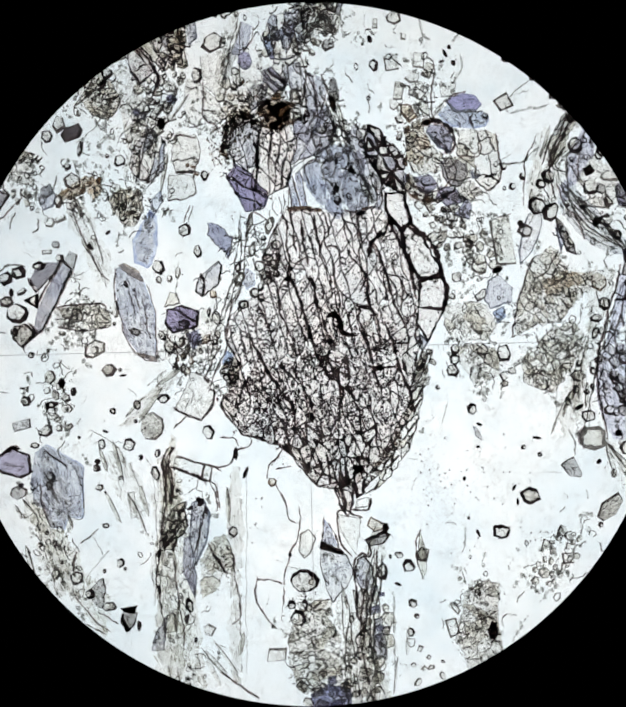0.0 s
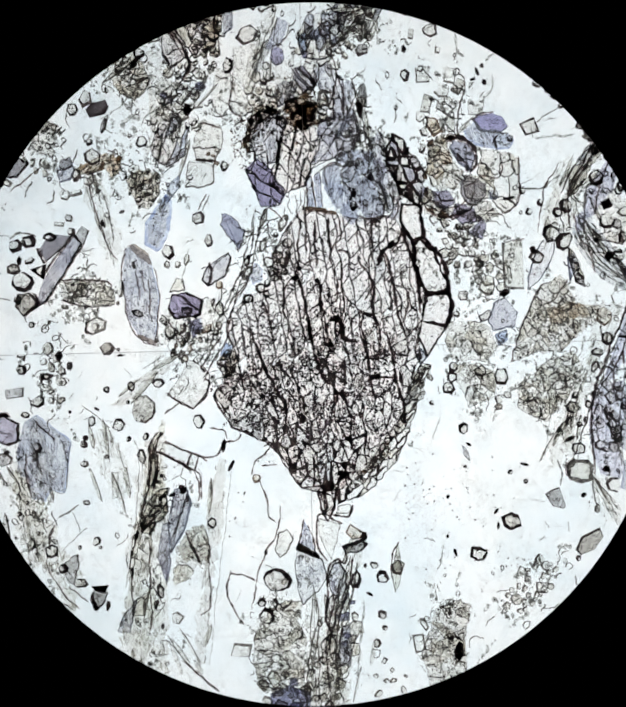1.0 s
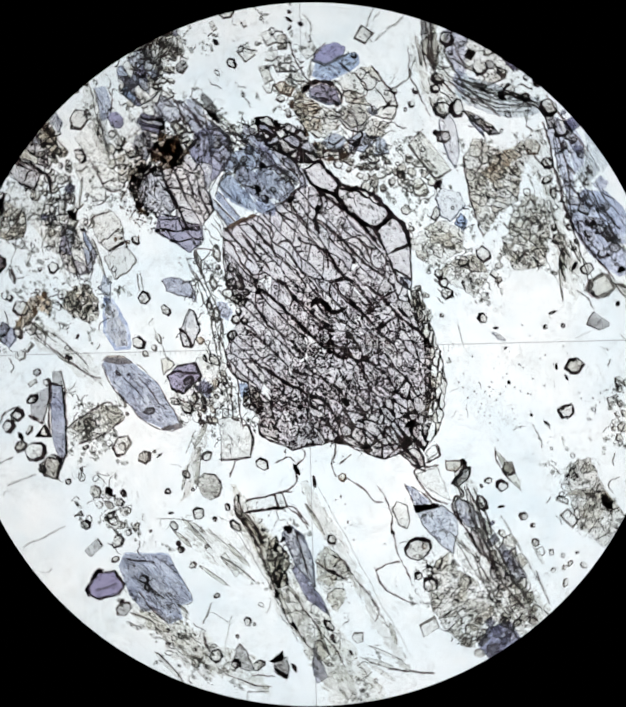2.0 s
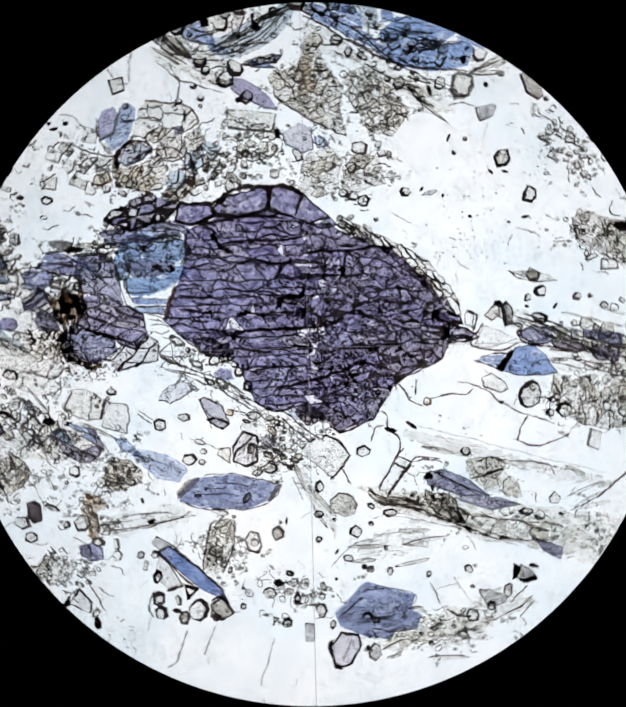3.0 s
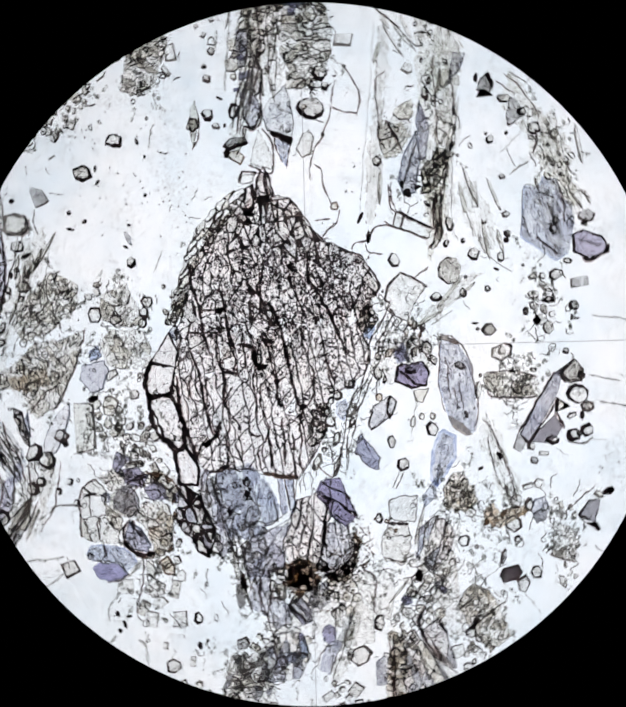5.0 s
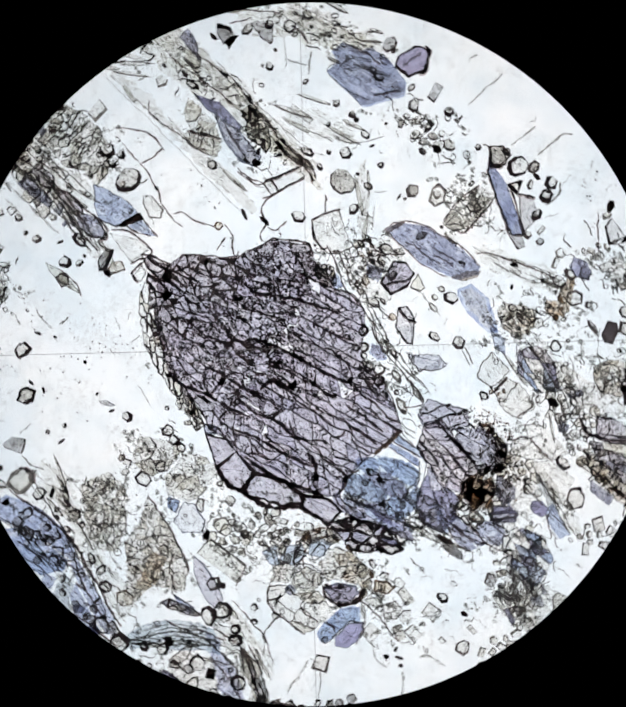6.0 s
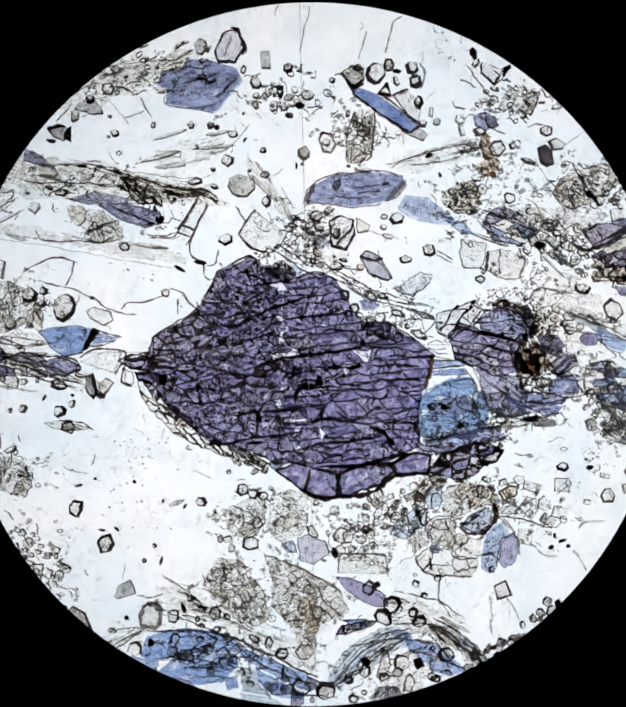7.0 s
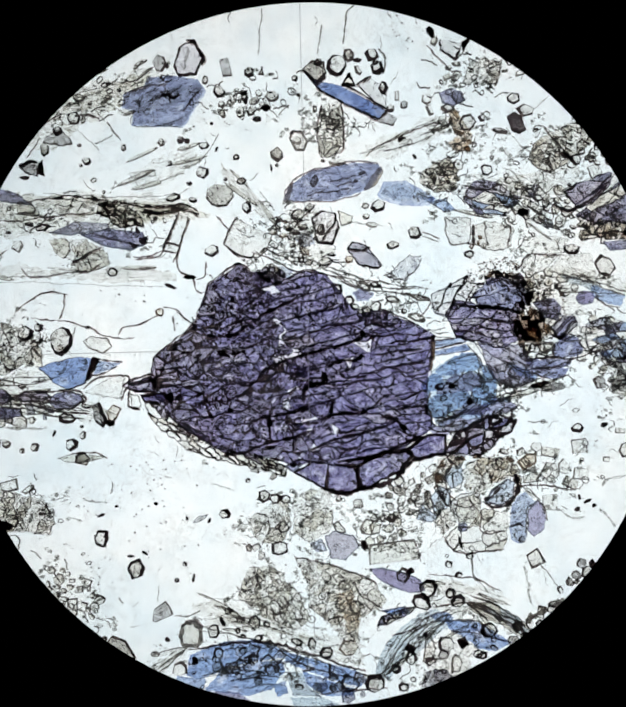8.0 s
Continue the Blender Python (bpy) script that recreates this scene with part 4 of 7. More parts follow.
    crack(4, (440, 806), (500, 788), (545, 776))
    crack(4, (462, 956), (520, 976), (570, 972))
    # those of the coarse half
    crack(9, (640, 796), (677, 785), (714, 776), (751, 766), (789, 755), (808, 744))
    crack(6, (670, 738), (700, 733), (733, 720), (770, 716), (796, 729), (807, 738))
    crack(6, (804, 738), (848, 746), (878, 742), (922, 742), (950, 731))
    crack(6, (856, 764), (896, 757), (937, 753), (960, 750))
    crack(7, (830, 787), (863, 783), (896, 776), (936, 774))
    crack(9, (876, 816), (908, 807), (944, 802))
    crack(5, (848, 813), (878, 820), (900, 835), (937, 831), (956, 820))
    crack(7, (670, 828), (700, 820), (729, 813), (748, 802), (789, 798), (804, 787))
    crack(6, (737, 783), (751, 798))
    crack(6, (759, 837), (796, 835), (833, 824), (856, 813))
    crack(5, (660, 837), (688, 846), (712, 844), (718, 824))
    crack(5, (692, 697), (733, 679), (754, 674))
    crack(3, (811, 738), (841, 768), (850, 783))
    crack(3, (640, 709), (666, 705), (696, 716))
    crack(6, (640, 917), (670, 911), (700, 898), (729, 897), (741, 889))
    crack(8, (651, 941), (688, 939), (722, 930), (737, 919), (763, 915), (796, 917), (826, 906))
    crack(8, (685, 1001), (714, 988), (748, 973), (796, 964), (833, 952), (856, 945), (880, 934))
    crack(5, (722, 990), (755, 993), (789, 993), (811, 978), (837, 975))
    crack(10, (748, 1027), (789, 1019), (841, 1008), (878, 990), (911, 978), (956, 967), (988, 964))
    crack(5, (751, 1016), (770, 1001), (796, 997))
    crack(11, (844, 924), (878, 932), (892, 946), (900, 960))
    crack(7, (878, 912), (908, 904), (947, 899))
    crack(4, (870, 882), (900, 872), (936, 867))
    crack(5, (848, 859), (870, 852), (870, 828))
    crack(5, (766, 900), (804, 911), (833, 897), (848, 882), (870, 878))
    crack(10, (672, 892), (677, 867), (685, 856), (714, 848), (728, 833))
    crack(5, (726, 852), (751, 856), (789, 848), (841, 841))
    crack(5, (681, 882), (714, 874), (738, 888))
    crack(5, (878, 949), (900, 964), (934, 967))
    crack(4, (826, 906), (858, 900), (880, 912))
    crack(4, (745, 960), (790, 955), (822, 956))
    crack(4, (690, 1000), (712, 1018), (735, 1030))
    crack(3, (842, 975), (856, 988))
    crack(12, (961, 746), (958, 783), (955, 822), kind="rust")
    crack(6, (951, 870), (948, 905), (960, 935), kind="rust")
    # the dark limit of the crystal
    crack(5, (338, 798), (372, 766), (402, 744), (420, 726), (436, 708), (440, 690))
    crack(5, (440, 690), (452, 664), (462, 634), (490, 612), (526, 582), (556, 598))
    crack(4, (640, 616), (668, 602), (700, 600), (728, 612))
    crack(4, (846, 690), (884, 700), (925, 720))
    for u, v, l, w, tu in ((735, 908, 12, 24, 0), (720, 836, 14, 24, 20), (748, 802, 18, 14, 0), (800, 792, 22, 12, 20), (598, 936, 14, 18, 0), (610, 722, 22, 9, 20), (494, 782, 22, 16, 30),
                           (660, 832, 12, 22, -20), (898, 950, 16, 26, 40), (944, 908, 12, 20, 10), (600, 994, 24, 10, 15), (440, 790, 16, 10, 30), (804, 740, 12, 18, 20)):
        blotch(E_BLACK, u, v, l, w, tu, whole)
    # the thick-rimmed pieces along the lower margin
    cut("violet", 2, 6.5, (790, 1031), (822, 1016), (850, 1001), (900, 994), (918, 1012), (888, 1050), (848, 1066), (826, 1084), (800, 1086))
    cut("violet", 2, 6, (730, 1028), (790, 1031), (800, 1086), (764, 1097), (722, 1087))
    cut("violet", 2, 4.5, (648, 1048), (696, 1022), (730, 1028), (722, 1087))
    cut("violet", 2, 6.5, (900, 994), (948, 962), (990, 962), (994, 1008), (918, 1020))
    cut("lilac", -5, 4, (630, 1034), (660, 1018), (672, 1032), (652, 1050))
    cut("plate", 0, 3, (550, 1012), (604, 1018), (600, 1046), (556, 1048))
    cut("plate", 0, 3, (610, 1036), (626, 1040), (636, 1060), (612, 1056))
    crack(14, (712, 1084), (763, 1095), (796, 1086), (841, 1077), (878, 1058), (908, 1027), (924, 1018), (992, 1009))
    crack(9, (788, 1036), (794, 1060), (800, 1080))
    crack(7, (800, 1032), (846, 1008), (895, 1000), (940, 974))
    # fine debris along the south-western flank
    mass("epidote_chain", "chain of clear slender grains along the crystal's flank", [QUARTZ, CLEAN, CREAM, VIOLET_PALE], E_DARK, 2.2, 30, 13, -37, (316, 896), (345, 890), (400, 932), (470, 972), (530, 1004), (600, 1014), (642, 1036), (632, 1056), (590, 1046), (490, 1022), (420, 1002), (370, 964), (336, 930), base=CLEAN, rough=4.5)
    scatter(("garnet", "brown", "turbid"), 16, 400, 940, 70, 10, 9, 17, -37)
    scatter(("garnet", "ring", "turbid"), 14, 600, 1040, 44, 18, 12, 26, -20)


def small_crystals():
    split_crystal("cracked violet amphibole with black oxide in its cracks", CLEAN, -6, 40, (17, 21, 26), 26, 58, [VIOLET_PIECE, VIOLET_GREY, VIOLET_DUSTY], E_BLACK, 4.4, 0, (985, 692), (1010, 668), (1046, 668), (1060, 680), (1100, 684), (1150, 690), (1160, 752), (1120, 768), (1060, 764), (1010, 746))
    split_crystal("pale violet amphibole plate under the oxide rim", CLEAN, 14, -40, (24, 30, 36), 34, 70, [LILAC_BANDED, LILAC_SOFT, LILAC_BANDED], E_BLACK, 2.6, -5, (1034, 676), (1060, 640), (1080, 626), (1110, 612), (1160, 626), (1172, 660), (1152, 696), (1100, 692), (1050, 684))
    mass("oxide_mass", "ragged black and brown oxide rim round the violet plate", [VIOLET_PALE, TURBID, RUST_DARK, BROWNISH], E_BLACK, 2.4, 19, 14, 30, (1070, 622), (1088, 600), (1112, 606), (1130, 604), (1150, 606), (1172, 622), (1182, 640),
         (1176, 664), (1168, 680), (1160, 650), (1140, 626), (1110, 620), (1084, 634), base=CLEAN, rough=4, piece="granule")
    for u, v, l, w, tu in ((1084, 612, 22, 10, 40), (1096, 604, 22, 9, 0), (1130, 614, 22, 7, 0), (1160, 628, 14, 16, -40), (1170, 650, 10, 18, 10), (1158, 672, 12, 18, 0), (1068, 630, 14, 10, 0), (1146, 616, 16, 12, 0)):
        blotch(E_RUST if l > 21 else E_BLACK, u, v, l, w, tu)
    trails("grain_dust", "brown-black dust round the violet plate", E_BLACK, 45, 2, 6, 26, [(1092, 612, 50, 30, 20), (1150, 630, 60, 50, -40), (1170, 670, 40, 50, 80), (1050, 650, 40, 40, 40)])
    trails("grain_dust", "rust-brown dust round the violet plate", E_RUST, 90, 2, 6, 26, [(1092, 612, 60, 40, 20), (1150, 630, 80, 60, -40), (1180, 660, 60, 60, 80)])
    split_crystal("clear amphibole block with black cracks", CLEAN, 62, 10, (24, 30), 26, 44, [ROSE], E_BLACK, 5.0, 86, (955, 652), (1036, 610), (1062, 634), (1042, 668), (988, 700), (962, 694), wander=2)
    mass("amphibole_crystal", "dark chain of black-rimmed amphibole pieces", [VIOLET_PALE, LILAC_SOFT, CLEAR, CLEAR], E_BLACK, 5.0, 29, 20, 35, (990, 1008), (1008, 962), (1085, 918),
         (1150, 934), (1134, 958), (1098, 985), (1068, 1012), axis=-5, wander=20, piece="fragment", base=VIOLET_BASE, rough=2.2)
    for pts in (((948, 728), (968, 730), (988, 727)), ((944, 720), (962, 714), (978, 716)), ((950, 736), (972, 740), (996, 738)), ((930, 712), (946, 704), (958, 706)), ((954, 742), (980, 748), (1000, 745))):
        strand("mid", 2, *pts, high=0.036)
    soft(ICE, 0, (944, 892), (938, 866), (952, 842), (956, 824), (980, 806), (1000, 794), (1030, 782), (1056, 784), (1072, 808), (1092, 818), (1094, 838), (1104, 856), (1098, 890), (1066, 902), (1054, 920), (1024, 922), (1004, 940), (972, 948), (962, 926), (948, 912))
    soft(BLUE_SOFT, 10, (963, 826), (977, 811), (1000, 796), (1026, 781), (1053, 783), (1070, 811), (1053, 823), (1026, 826), (1003, 832), (980, 834))
    soft(BLUE_SOFT, 4, (933, 861), (940, 846), (957, 828), (981, 832), (984, 850), (971, 866), (950, 871))
    soft(LILAC_SOFT, 8, (1023, 832), (1046, 823), (1070, 838), (1073, 854), (1053, 858), (1030, 849))
    soft(BLUE_SOFT, 6, (1069, 810), (1092, 822), (1102, 842), (1100, 892), (1080, 901), (1053, 893), (1046, 869), (1053, 856), (1073, 854), (1070, 836))
    soft(BLUE_SOFT, 0, (946, 892), (969, 874), (1000, 870), (1034, 867), (1047, 880), (1038, 896), (1003, 913), (977, 930), (954, 926), (942, 907))
    soft(LILAC_SOFT, 12, (982, 849), (1003, 832), (1025, 830), (1032, 849), (1053, 858), (1047, 869), (1034, 869), (1000, 872), (971, 876), (969, 865))
    soft(LILAC_SOFT, 4, (1047, 880), (1053, 893), (1080, 901), (1092, 907), (1069, 922), (1034, 920), (1015, 915))
    strand("mid", 3, (1023, 832), (1046, 823), (1070, 838), (1073, 854), (1053, 858), (1030, 849), (1022, 834), high=0.036)
    strand("dark", 2.6, (1053, 783), (1065, 798), (1069, 811), (1063, 823), high=0.036)
    strand("dark", 2.6, (1065, 811), (1084, 815), (1099, 826), high=0.036)
    for pts in (((1030, 824), (1018, 840), (1006, 852)), ((1050, 822), (1068, 838), (1062, 858), (1040, 852)), ((1046, 866), (1040, 882), (1030, 905)), ((1062, 812), (1060, 826), (1074, 850)),
                ((1000, 800), (1040, 786), (1060, 784)), ((966, 932), (1004, 922), (1036, 906))):
        strand("mid", 3, *pts, high=0.04)
    soft(LILAC_SOFT, 8, (950, 916), (964, 944), (1000, 958), (990, 968), (962, 966), (950, 950), (956, 934))
    for pts in (((950, 930), (972, 944), (1006, 944)), ((948, 948), (974, 956), (1004, 954)), ((944, 914), (960, 926), (990, 930))):
        strand("dark", 3, *pts, high=0.04)
    fading("sky", 8, 1.5, (963, 757), (1033, 746), (1038, 757), (964, 772))
    fading("blue", 8, 1.5, (964, 778), (1034, 762), (1044, 776), (966, 789))
    strand("dark", 3, (962, 756), (1000, 751), (1034, 746), high=0.036)
    strand("dark", 3.5, (962, 775), (1000, 768), (1034, 760), high=0.036)
    strand("dark", 2.5, (964, 791), (1004, 784), (1044, 777), high=0.036)
    strand("mid", 2.5, (1036, 764), (1048, 776), (1062, 800), (1064, 822), high=0.036)
    for u, v, l, w in ((1004, 856, 22, 14), (992, 850, 10, 8), (1044, 892, 18, 14), (1058, 884, 8, 8), (1012, 846, 9, 8), (986, 870, 8, 7)):
        blotch(E_BLACK, u, v, l, w, 20)
    trails("grain_dust", "dark dust on the blue patch and along its edge", E_DARK, 62, 2, 5, 22, [(998, 856, 30, 18, 20), (950, 905, 26, 80, 80), (950, 915, 22, 70, 80), (1052, 888, 34, 26, 10), (1000, 915, 70, 16, -25)])
    bit("ring", 975, 858, 22, 18, 10, 7, 4.5)
    bit("ring", 1102, 918, 22, 18, 10, 7, 3)
    bit("garnet", 1123, 916, 30, 26, 0, 7, 3)
    bit("garnet", 984, 884, 18, 12, 20, 6, 3)
    # black oxide and its neighbours to the east
    clump("oxide_mass", "opaque black and red-brown oxide clot", [RUST_DARK, RUST, TURBID, BROWNISH], (E_BLACK, E_RUST), 16, (1140, 712), (1152, 690), (1170, 698), (1176, 678), (1196, 690), (1206, 684), (1208, 716), (1222, 728),
         (1206, 748), (1196, 770), (1168, 758), (1158, 772), (1146, 756), (1132, 736), base=RUST_CAP, fill=1.2)
    for u, v, l, w in ((1182, 722, 34, 30), (1160, 734, 22, 16), (1172, 750, 24, 14), (1195, 742, 14, 18), (1168, 706, 20, 12), (1200, 708, 12, 14), (1186, 690, 10, 12)):
        blotch(E_BLACK, u, v, l, w, dice.uniform(-30, 30))
    trails("grain_dust", "black dust crowding the oxide", E_BLACK, 75, 3, 7, 20, [(1176, 724, 62, 60, 20)])
    trails("grain_dust", "black and brown dust round the oxide", E_RUST, 60, 2, 6, 24, [(1175, 725, 90, 90, 20)])
    bit("garnet", 1150, 683, 30, 26, 10, 6, 4)
    bit("turbid", 1150, 725, 20, 16, 0, 6, 4)
    bit("cream", 1210, 770, 40, 26, 10, 6, 5)
    bit("cream", 1168, 775, 28, 18, 80, 6, 4)
    scatter(("ring", "garnet", "ring"), 13, 1194, 785, 38, 16, 14, 24)
    bit("cream", 1225, 738, 30, 14, -40, 6, 4)
    cut("lilac", 0, 2, (1180, 670), (1225, 660), (1245, 680), (1238, 712), (1205, 705))
    soft(LILAC_BANDED, 2, (1233, 761), (1256, 741), (1283, 750), (1294, 773), (1287, 787), (1268, 793), (1230, 794), (1224, 777))
    soft(LILAC_BANDED, 4, (1164, 798), (1230, 795), (1268, 794), (1265, 810), (1245, 815), (1174, 817))
    soft(LILAC_BANDED, 0, (1174, 818), (1245, 815), (1261, 816), (1252, 833), (1230, 842), (1203, 835), (1182, 827))
    soft(BLUE_SOFT, -10, (1126, 807), (1168, 817), (1195, 835), (1184, 845), (1161, 835), (1136, 823))
    strand("black", 5, (1160, 799), (1200, 797), (1235, 793), (1268, 794), high=0.04)
    strand("black", 5, (1178, 818), (1206, 816), (1250, 813), high=0.04)
    strand("dark", 3, (1176, 826), (1203, 836), (1230, 842), (1254, 832), high=0.04)
    strand("mid", 3, (1228, 760), (1262, 757), (1290, 756), high=0.04)
    soft(BLUE_SOFT, 5, (1311, 631), (1341, 641), (1387, 657), (1376, 679), (1341, 673), (1313, 656))
    soft(ICE, -10, (1237, 608), (1270, 613), (1313, 629), (1335, 638), (1319, 650), (1292, 635), (1253, 623))
    strand("mid", 2.5, (1234, 607), (1275, 617), (1319, 631), (1385, 656), high=0.036)
    strand("dark", 2.5, (1319, 656), (1346, 675), (1374, 681), high=0.036)
    cut("lilac", 10, 2, (1276, 656), (1289, 644), (1311, 645), (1320, 659), (1313, 673), (1292, 677), (1278, 669), face=VIOLET_STEADY)
    split_crystal("grey-violet amphibole bundle with black seams", CLEAN, 33, -20, (26, 34), 50, 100, [LILAC, VIOLET_PALE], E_BLACK, 1.6, 2, (1228, 446), (1262, 412), (1325, 388), (1356, 380), (1350, 414), (1318, 446), (1266, 470))
    split_crystal("striped violet and cream amphibole sheaf", CLEAN, 30, -30, (18, 24, 30), 34, 80, [VIOLET_GREY, LILAC, VIOLET_PALE, CREAM], E_BLACK, 1.8, 2, (1274, 480), (1316, 446), (1372, 400), (1440, 384), (1440, 482), (1380, 496), (1320, 494))
    fibres(("dark", "mid"), 4, 22, 3, (1300, 452), (1335, 425), (1372, 385))
    scatter(("garnet", "cream", "faint", "turbid"), 16, 1300, 500, 40, 22, 14, 28, 20)
    clump("oxide_mass", "brown and black felted grains under the violet sheaf", [TURBID, BROWNISH, CREAM, OPAQUE], (E_DARK, E_BLACK), 17, (1296, 500), (1330, 486), (1440, 494), (1440, 530), (1350, 532), (1308, 520), base=DUST_BROWN)
    fibres(("black", "dark"), 5, 22, 5, (1290, 520), (1350, 512), (1440, 508))
    cut("lilac", 0, 2, (1335, 536), (1400, 530), (1404, 552), (1352, 556))
    strand("black", 7, (1225, 452), (1262, 466), (1310, 442), (1345, 410), high=0.04)
    clump("oxide_mass", "thin lens of black oxide", [TURBID, BROWN_OXIDE, GREY, RUST_DARK], (E_BLACK, E_BLACK), 13, (1172, 858), (1200, 844), (1246, 848), (1258, 858), (1216, 870), base=GREY, fill=1.8)
    bit("black", 1160, 470, 30, 18, 10, 6, 3)


def grey_violet_ground():
    """The matted grey-violet amphibole round the oxide."""
    split_crystal("pale lilac amphibole matted with mica", CLEAN, -25, 40, (20, 26, 32), 24, 60, [LILAC_SOFT, LILAC_SOFT, LILAC_SOFT, VIOLET_PALE], E_DARK, 1.0, 20, (1046, 752), (1090, 764), (1160, 766), (1180, 800), (1185, 845),
                  (1130, 862), (1098, 840), (1070, 790), wander=25)
    split_crystal("fibrous lilac amphibole along the dark margin", CLEAN, 14, -30, (12, 16, 20), 30, 70, [LILAC_SOFT, BLUE_SOFT, LILAC_BANDED, QUARTZ], E_DARK, 1.8, 10, (965, 940), (985, 915), (1060, 900), (1120, 880),
                  (1150, 905), (1080, 930), (1000, 965), wander=20)
    split_crystal("pale lilac plates east of the oxide", CLEAN, 40, -20, (18, 24, 30), 26, 56, [LILAC, QUARTZ, SKY], E_DARK, 2.2, 30, (1215, 715), (1240, 690), (1275, 700), (1290, 745), (1250, 755), (1225, 745), wander=40)
    split_crystal("grey-violet plates by the rim", CLEAN, 10, -40, (16, 22, 28), 24, 54, [LILAC, QUARTZ, SKY, CLEAN], E_DARK, 2.2, 30, (1300, 720), (1345, 700), (1400, 720), (1410, 790), (1340, 800), (1300, 770), wander=50)
    split_crystal("grey-violet mica and amphibole mat", CLEAN, -14, 30, (12, 16, 22), 26, 60, [LILAC, VIOLET_GREY, LILAC, SKY, QUARTZ], E_DARK, 2.4, 10, (1010, 430), (1050, 402), (1110, 408), (1150, 440), (1120, 480),
                  (1060, 474), wander=30)


def fading(kind, axis, rim, *corners):
    """A blue crystal that thins out at its edges."""
    name, top, _ = KINDS[kind]
    return tagged(slice_of(name, [chart(u, v) for u, v in corners], top, E_FADE, rim * STEP, slab_height(), axis, None, 2.5 * STEP), LABELS[kind])


def soft(face, axis, *corners, rim=1.5):
    """A smooth piece of blue or lilac amphibole that melts into its neighbours."""
    return tagged(slice_of("amphibole_plate", [chart(u, v) for u, v in corners], face, face, rim * STEP, slab_height(), axis, None, 3.5 * STEP), "smooth pale blue to lilac amphibole plate with soft edges")


def blue_prisms():
    fading("indigo", 12, 1.6, (628, 446), (640, 412), (690, 378), (780, 360), (838, 362), (848, 376), (822, 418), (740, 446))
    strand("dark", 3, (628, 446), (640, 412), (690, 378), (780, 360), (838, 362), high=0.04)
    strand("dark", 2.5, (630, 447), (740, 446), (800, 428), high=0.04)
    cut("rust", 0, 1.0, (628, 448), (640, 412), (652, 402), (646, 430), (640, 446), face=RUST_CAP)
    cut("rust", 0, 1.0, (806, 424), (822, 390), (846, 366), (850, 384), (832, 412), face=RUST_CAP)
    for u, v, w in ((760, 395, 60), (770, 408, 50), (740, 425, 70), (700, 428, 40)):
        strand("dark", 2.2, (u - w / 2, v + 6), (u + w / 2, v - 6), high=0.036)
    bit("turbid", 697, 401, 17, 26, -20, 6, 4)
    bit("garnet", 803, 383, 18, 11, 20, 6, 3)
    fading("indigo", 14, 2.0, (328, 172), (380, 166), (440, 176), (458, 202), (408, 282), (292, 279), (296, 246), (270, 238), (276, 206), (316, 196))
    strand("mid", 2.0, (296, 248), (293, 278), (350, 280), (404, 281), high=0.04)
    strand("black", 4, (404, 247), (445, 200), high=0.04)
    strand("dark", 4, (280, 206), (330, 192), (372, 188), high=0.04)
    fibres(("mid", "dark"), 2, 34, 2, (285, 245), (420, 200))
    flakes(4, 34, 60, 8, (285, 245), (420, 200))
    bit("garnet", 366, 207, 20, 17, 0, 6, 4)
    bit("garnet", 386, 211, 24, 19, 0, 6, 4)
    cut("deep_blue", 4, 2.5, (684, 172), (722, 182), (756, 190), (792, 208), (830, 228), (858, 246), (840, 267), (764, 232), (706, 200))
    strand("black", 5, (700, 196), (756, 226), (804, 250), (840, 267), high=0.045)
    strand("black", 4, (760, 190), (795, 204), (830, 228), (858, 246), (842, 266), high=0.045)
    cut("grey", 0, 1.5, (838, 270), (854, 248), (880, 262), (872, 280))
    fading("sky", -22, 7, (836, 432), (850, 402), (900, 400), (932, 418), (968, 440), (950, 456), (890, 456), (845, 442))
    cut("sky", -10, 1.5, (945, 445), (985, 440), (1012, 466), (985, 470))
    cut("rose", 80, 5, (690, 482), (710, 466), (744, 470), (754, 505), (738, 544), (702, 540))
    bit("garnet", 712, 508, 18, 26, 0, 6, 4)
    strand("black", 6, (742, 482), (738, 500), (714, 536), high=0.045)
    cut("cream", 0, 3, (748, 466), (784, 478), (778, 496), (756, 502))
    cut("violet", -25, 3.5, (768, 552), (782, 534), (812, 542), (850, 588), (838, 598), (795, 588), face=MAUVE)
    strand("black", 7, (770, 552), (800, 554), (822, 550), high=0.04)
    cut("grey", 92, 2.5, (855, 612), (890, 580), (908, 566), (936, 566), (930, 592), (898, 622), (870, 618), rough=4.5, face=MAUVE)
    cut("lilac", 40, 2.5, (108, 516), (168, 490), (240, 494), (246, 508), (152, 522))
    cut("lilac", -8, 4, (178, 520), (238, 506), (318, 514), (326, 540), (292, 556), (230, 546))
    strand("black", 4, (205, 515), (240, 528), (310, 545), high=0.04)
    cut("deep_blue", 4, 2.5, (84, 816), (112, 804), (170, 790), (206, 794), (192, 850), (152, 866), (120, 850), (106, 834), face=BLUE_CLEAR)
    cut("black", 0, 3, (205, 790), (224, 795), (198, 846), (188, 842))
    fading("sky", 4, 1.5, (216, 800), (270, 804), (250, 816), (208, 832))
    strand("dark", 4, (208, 794), (240, 800), (274, 804), high=0.04)
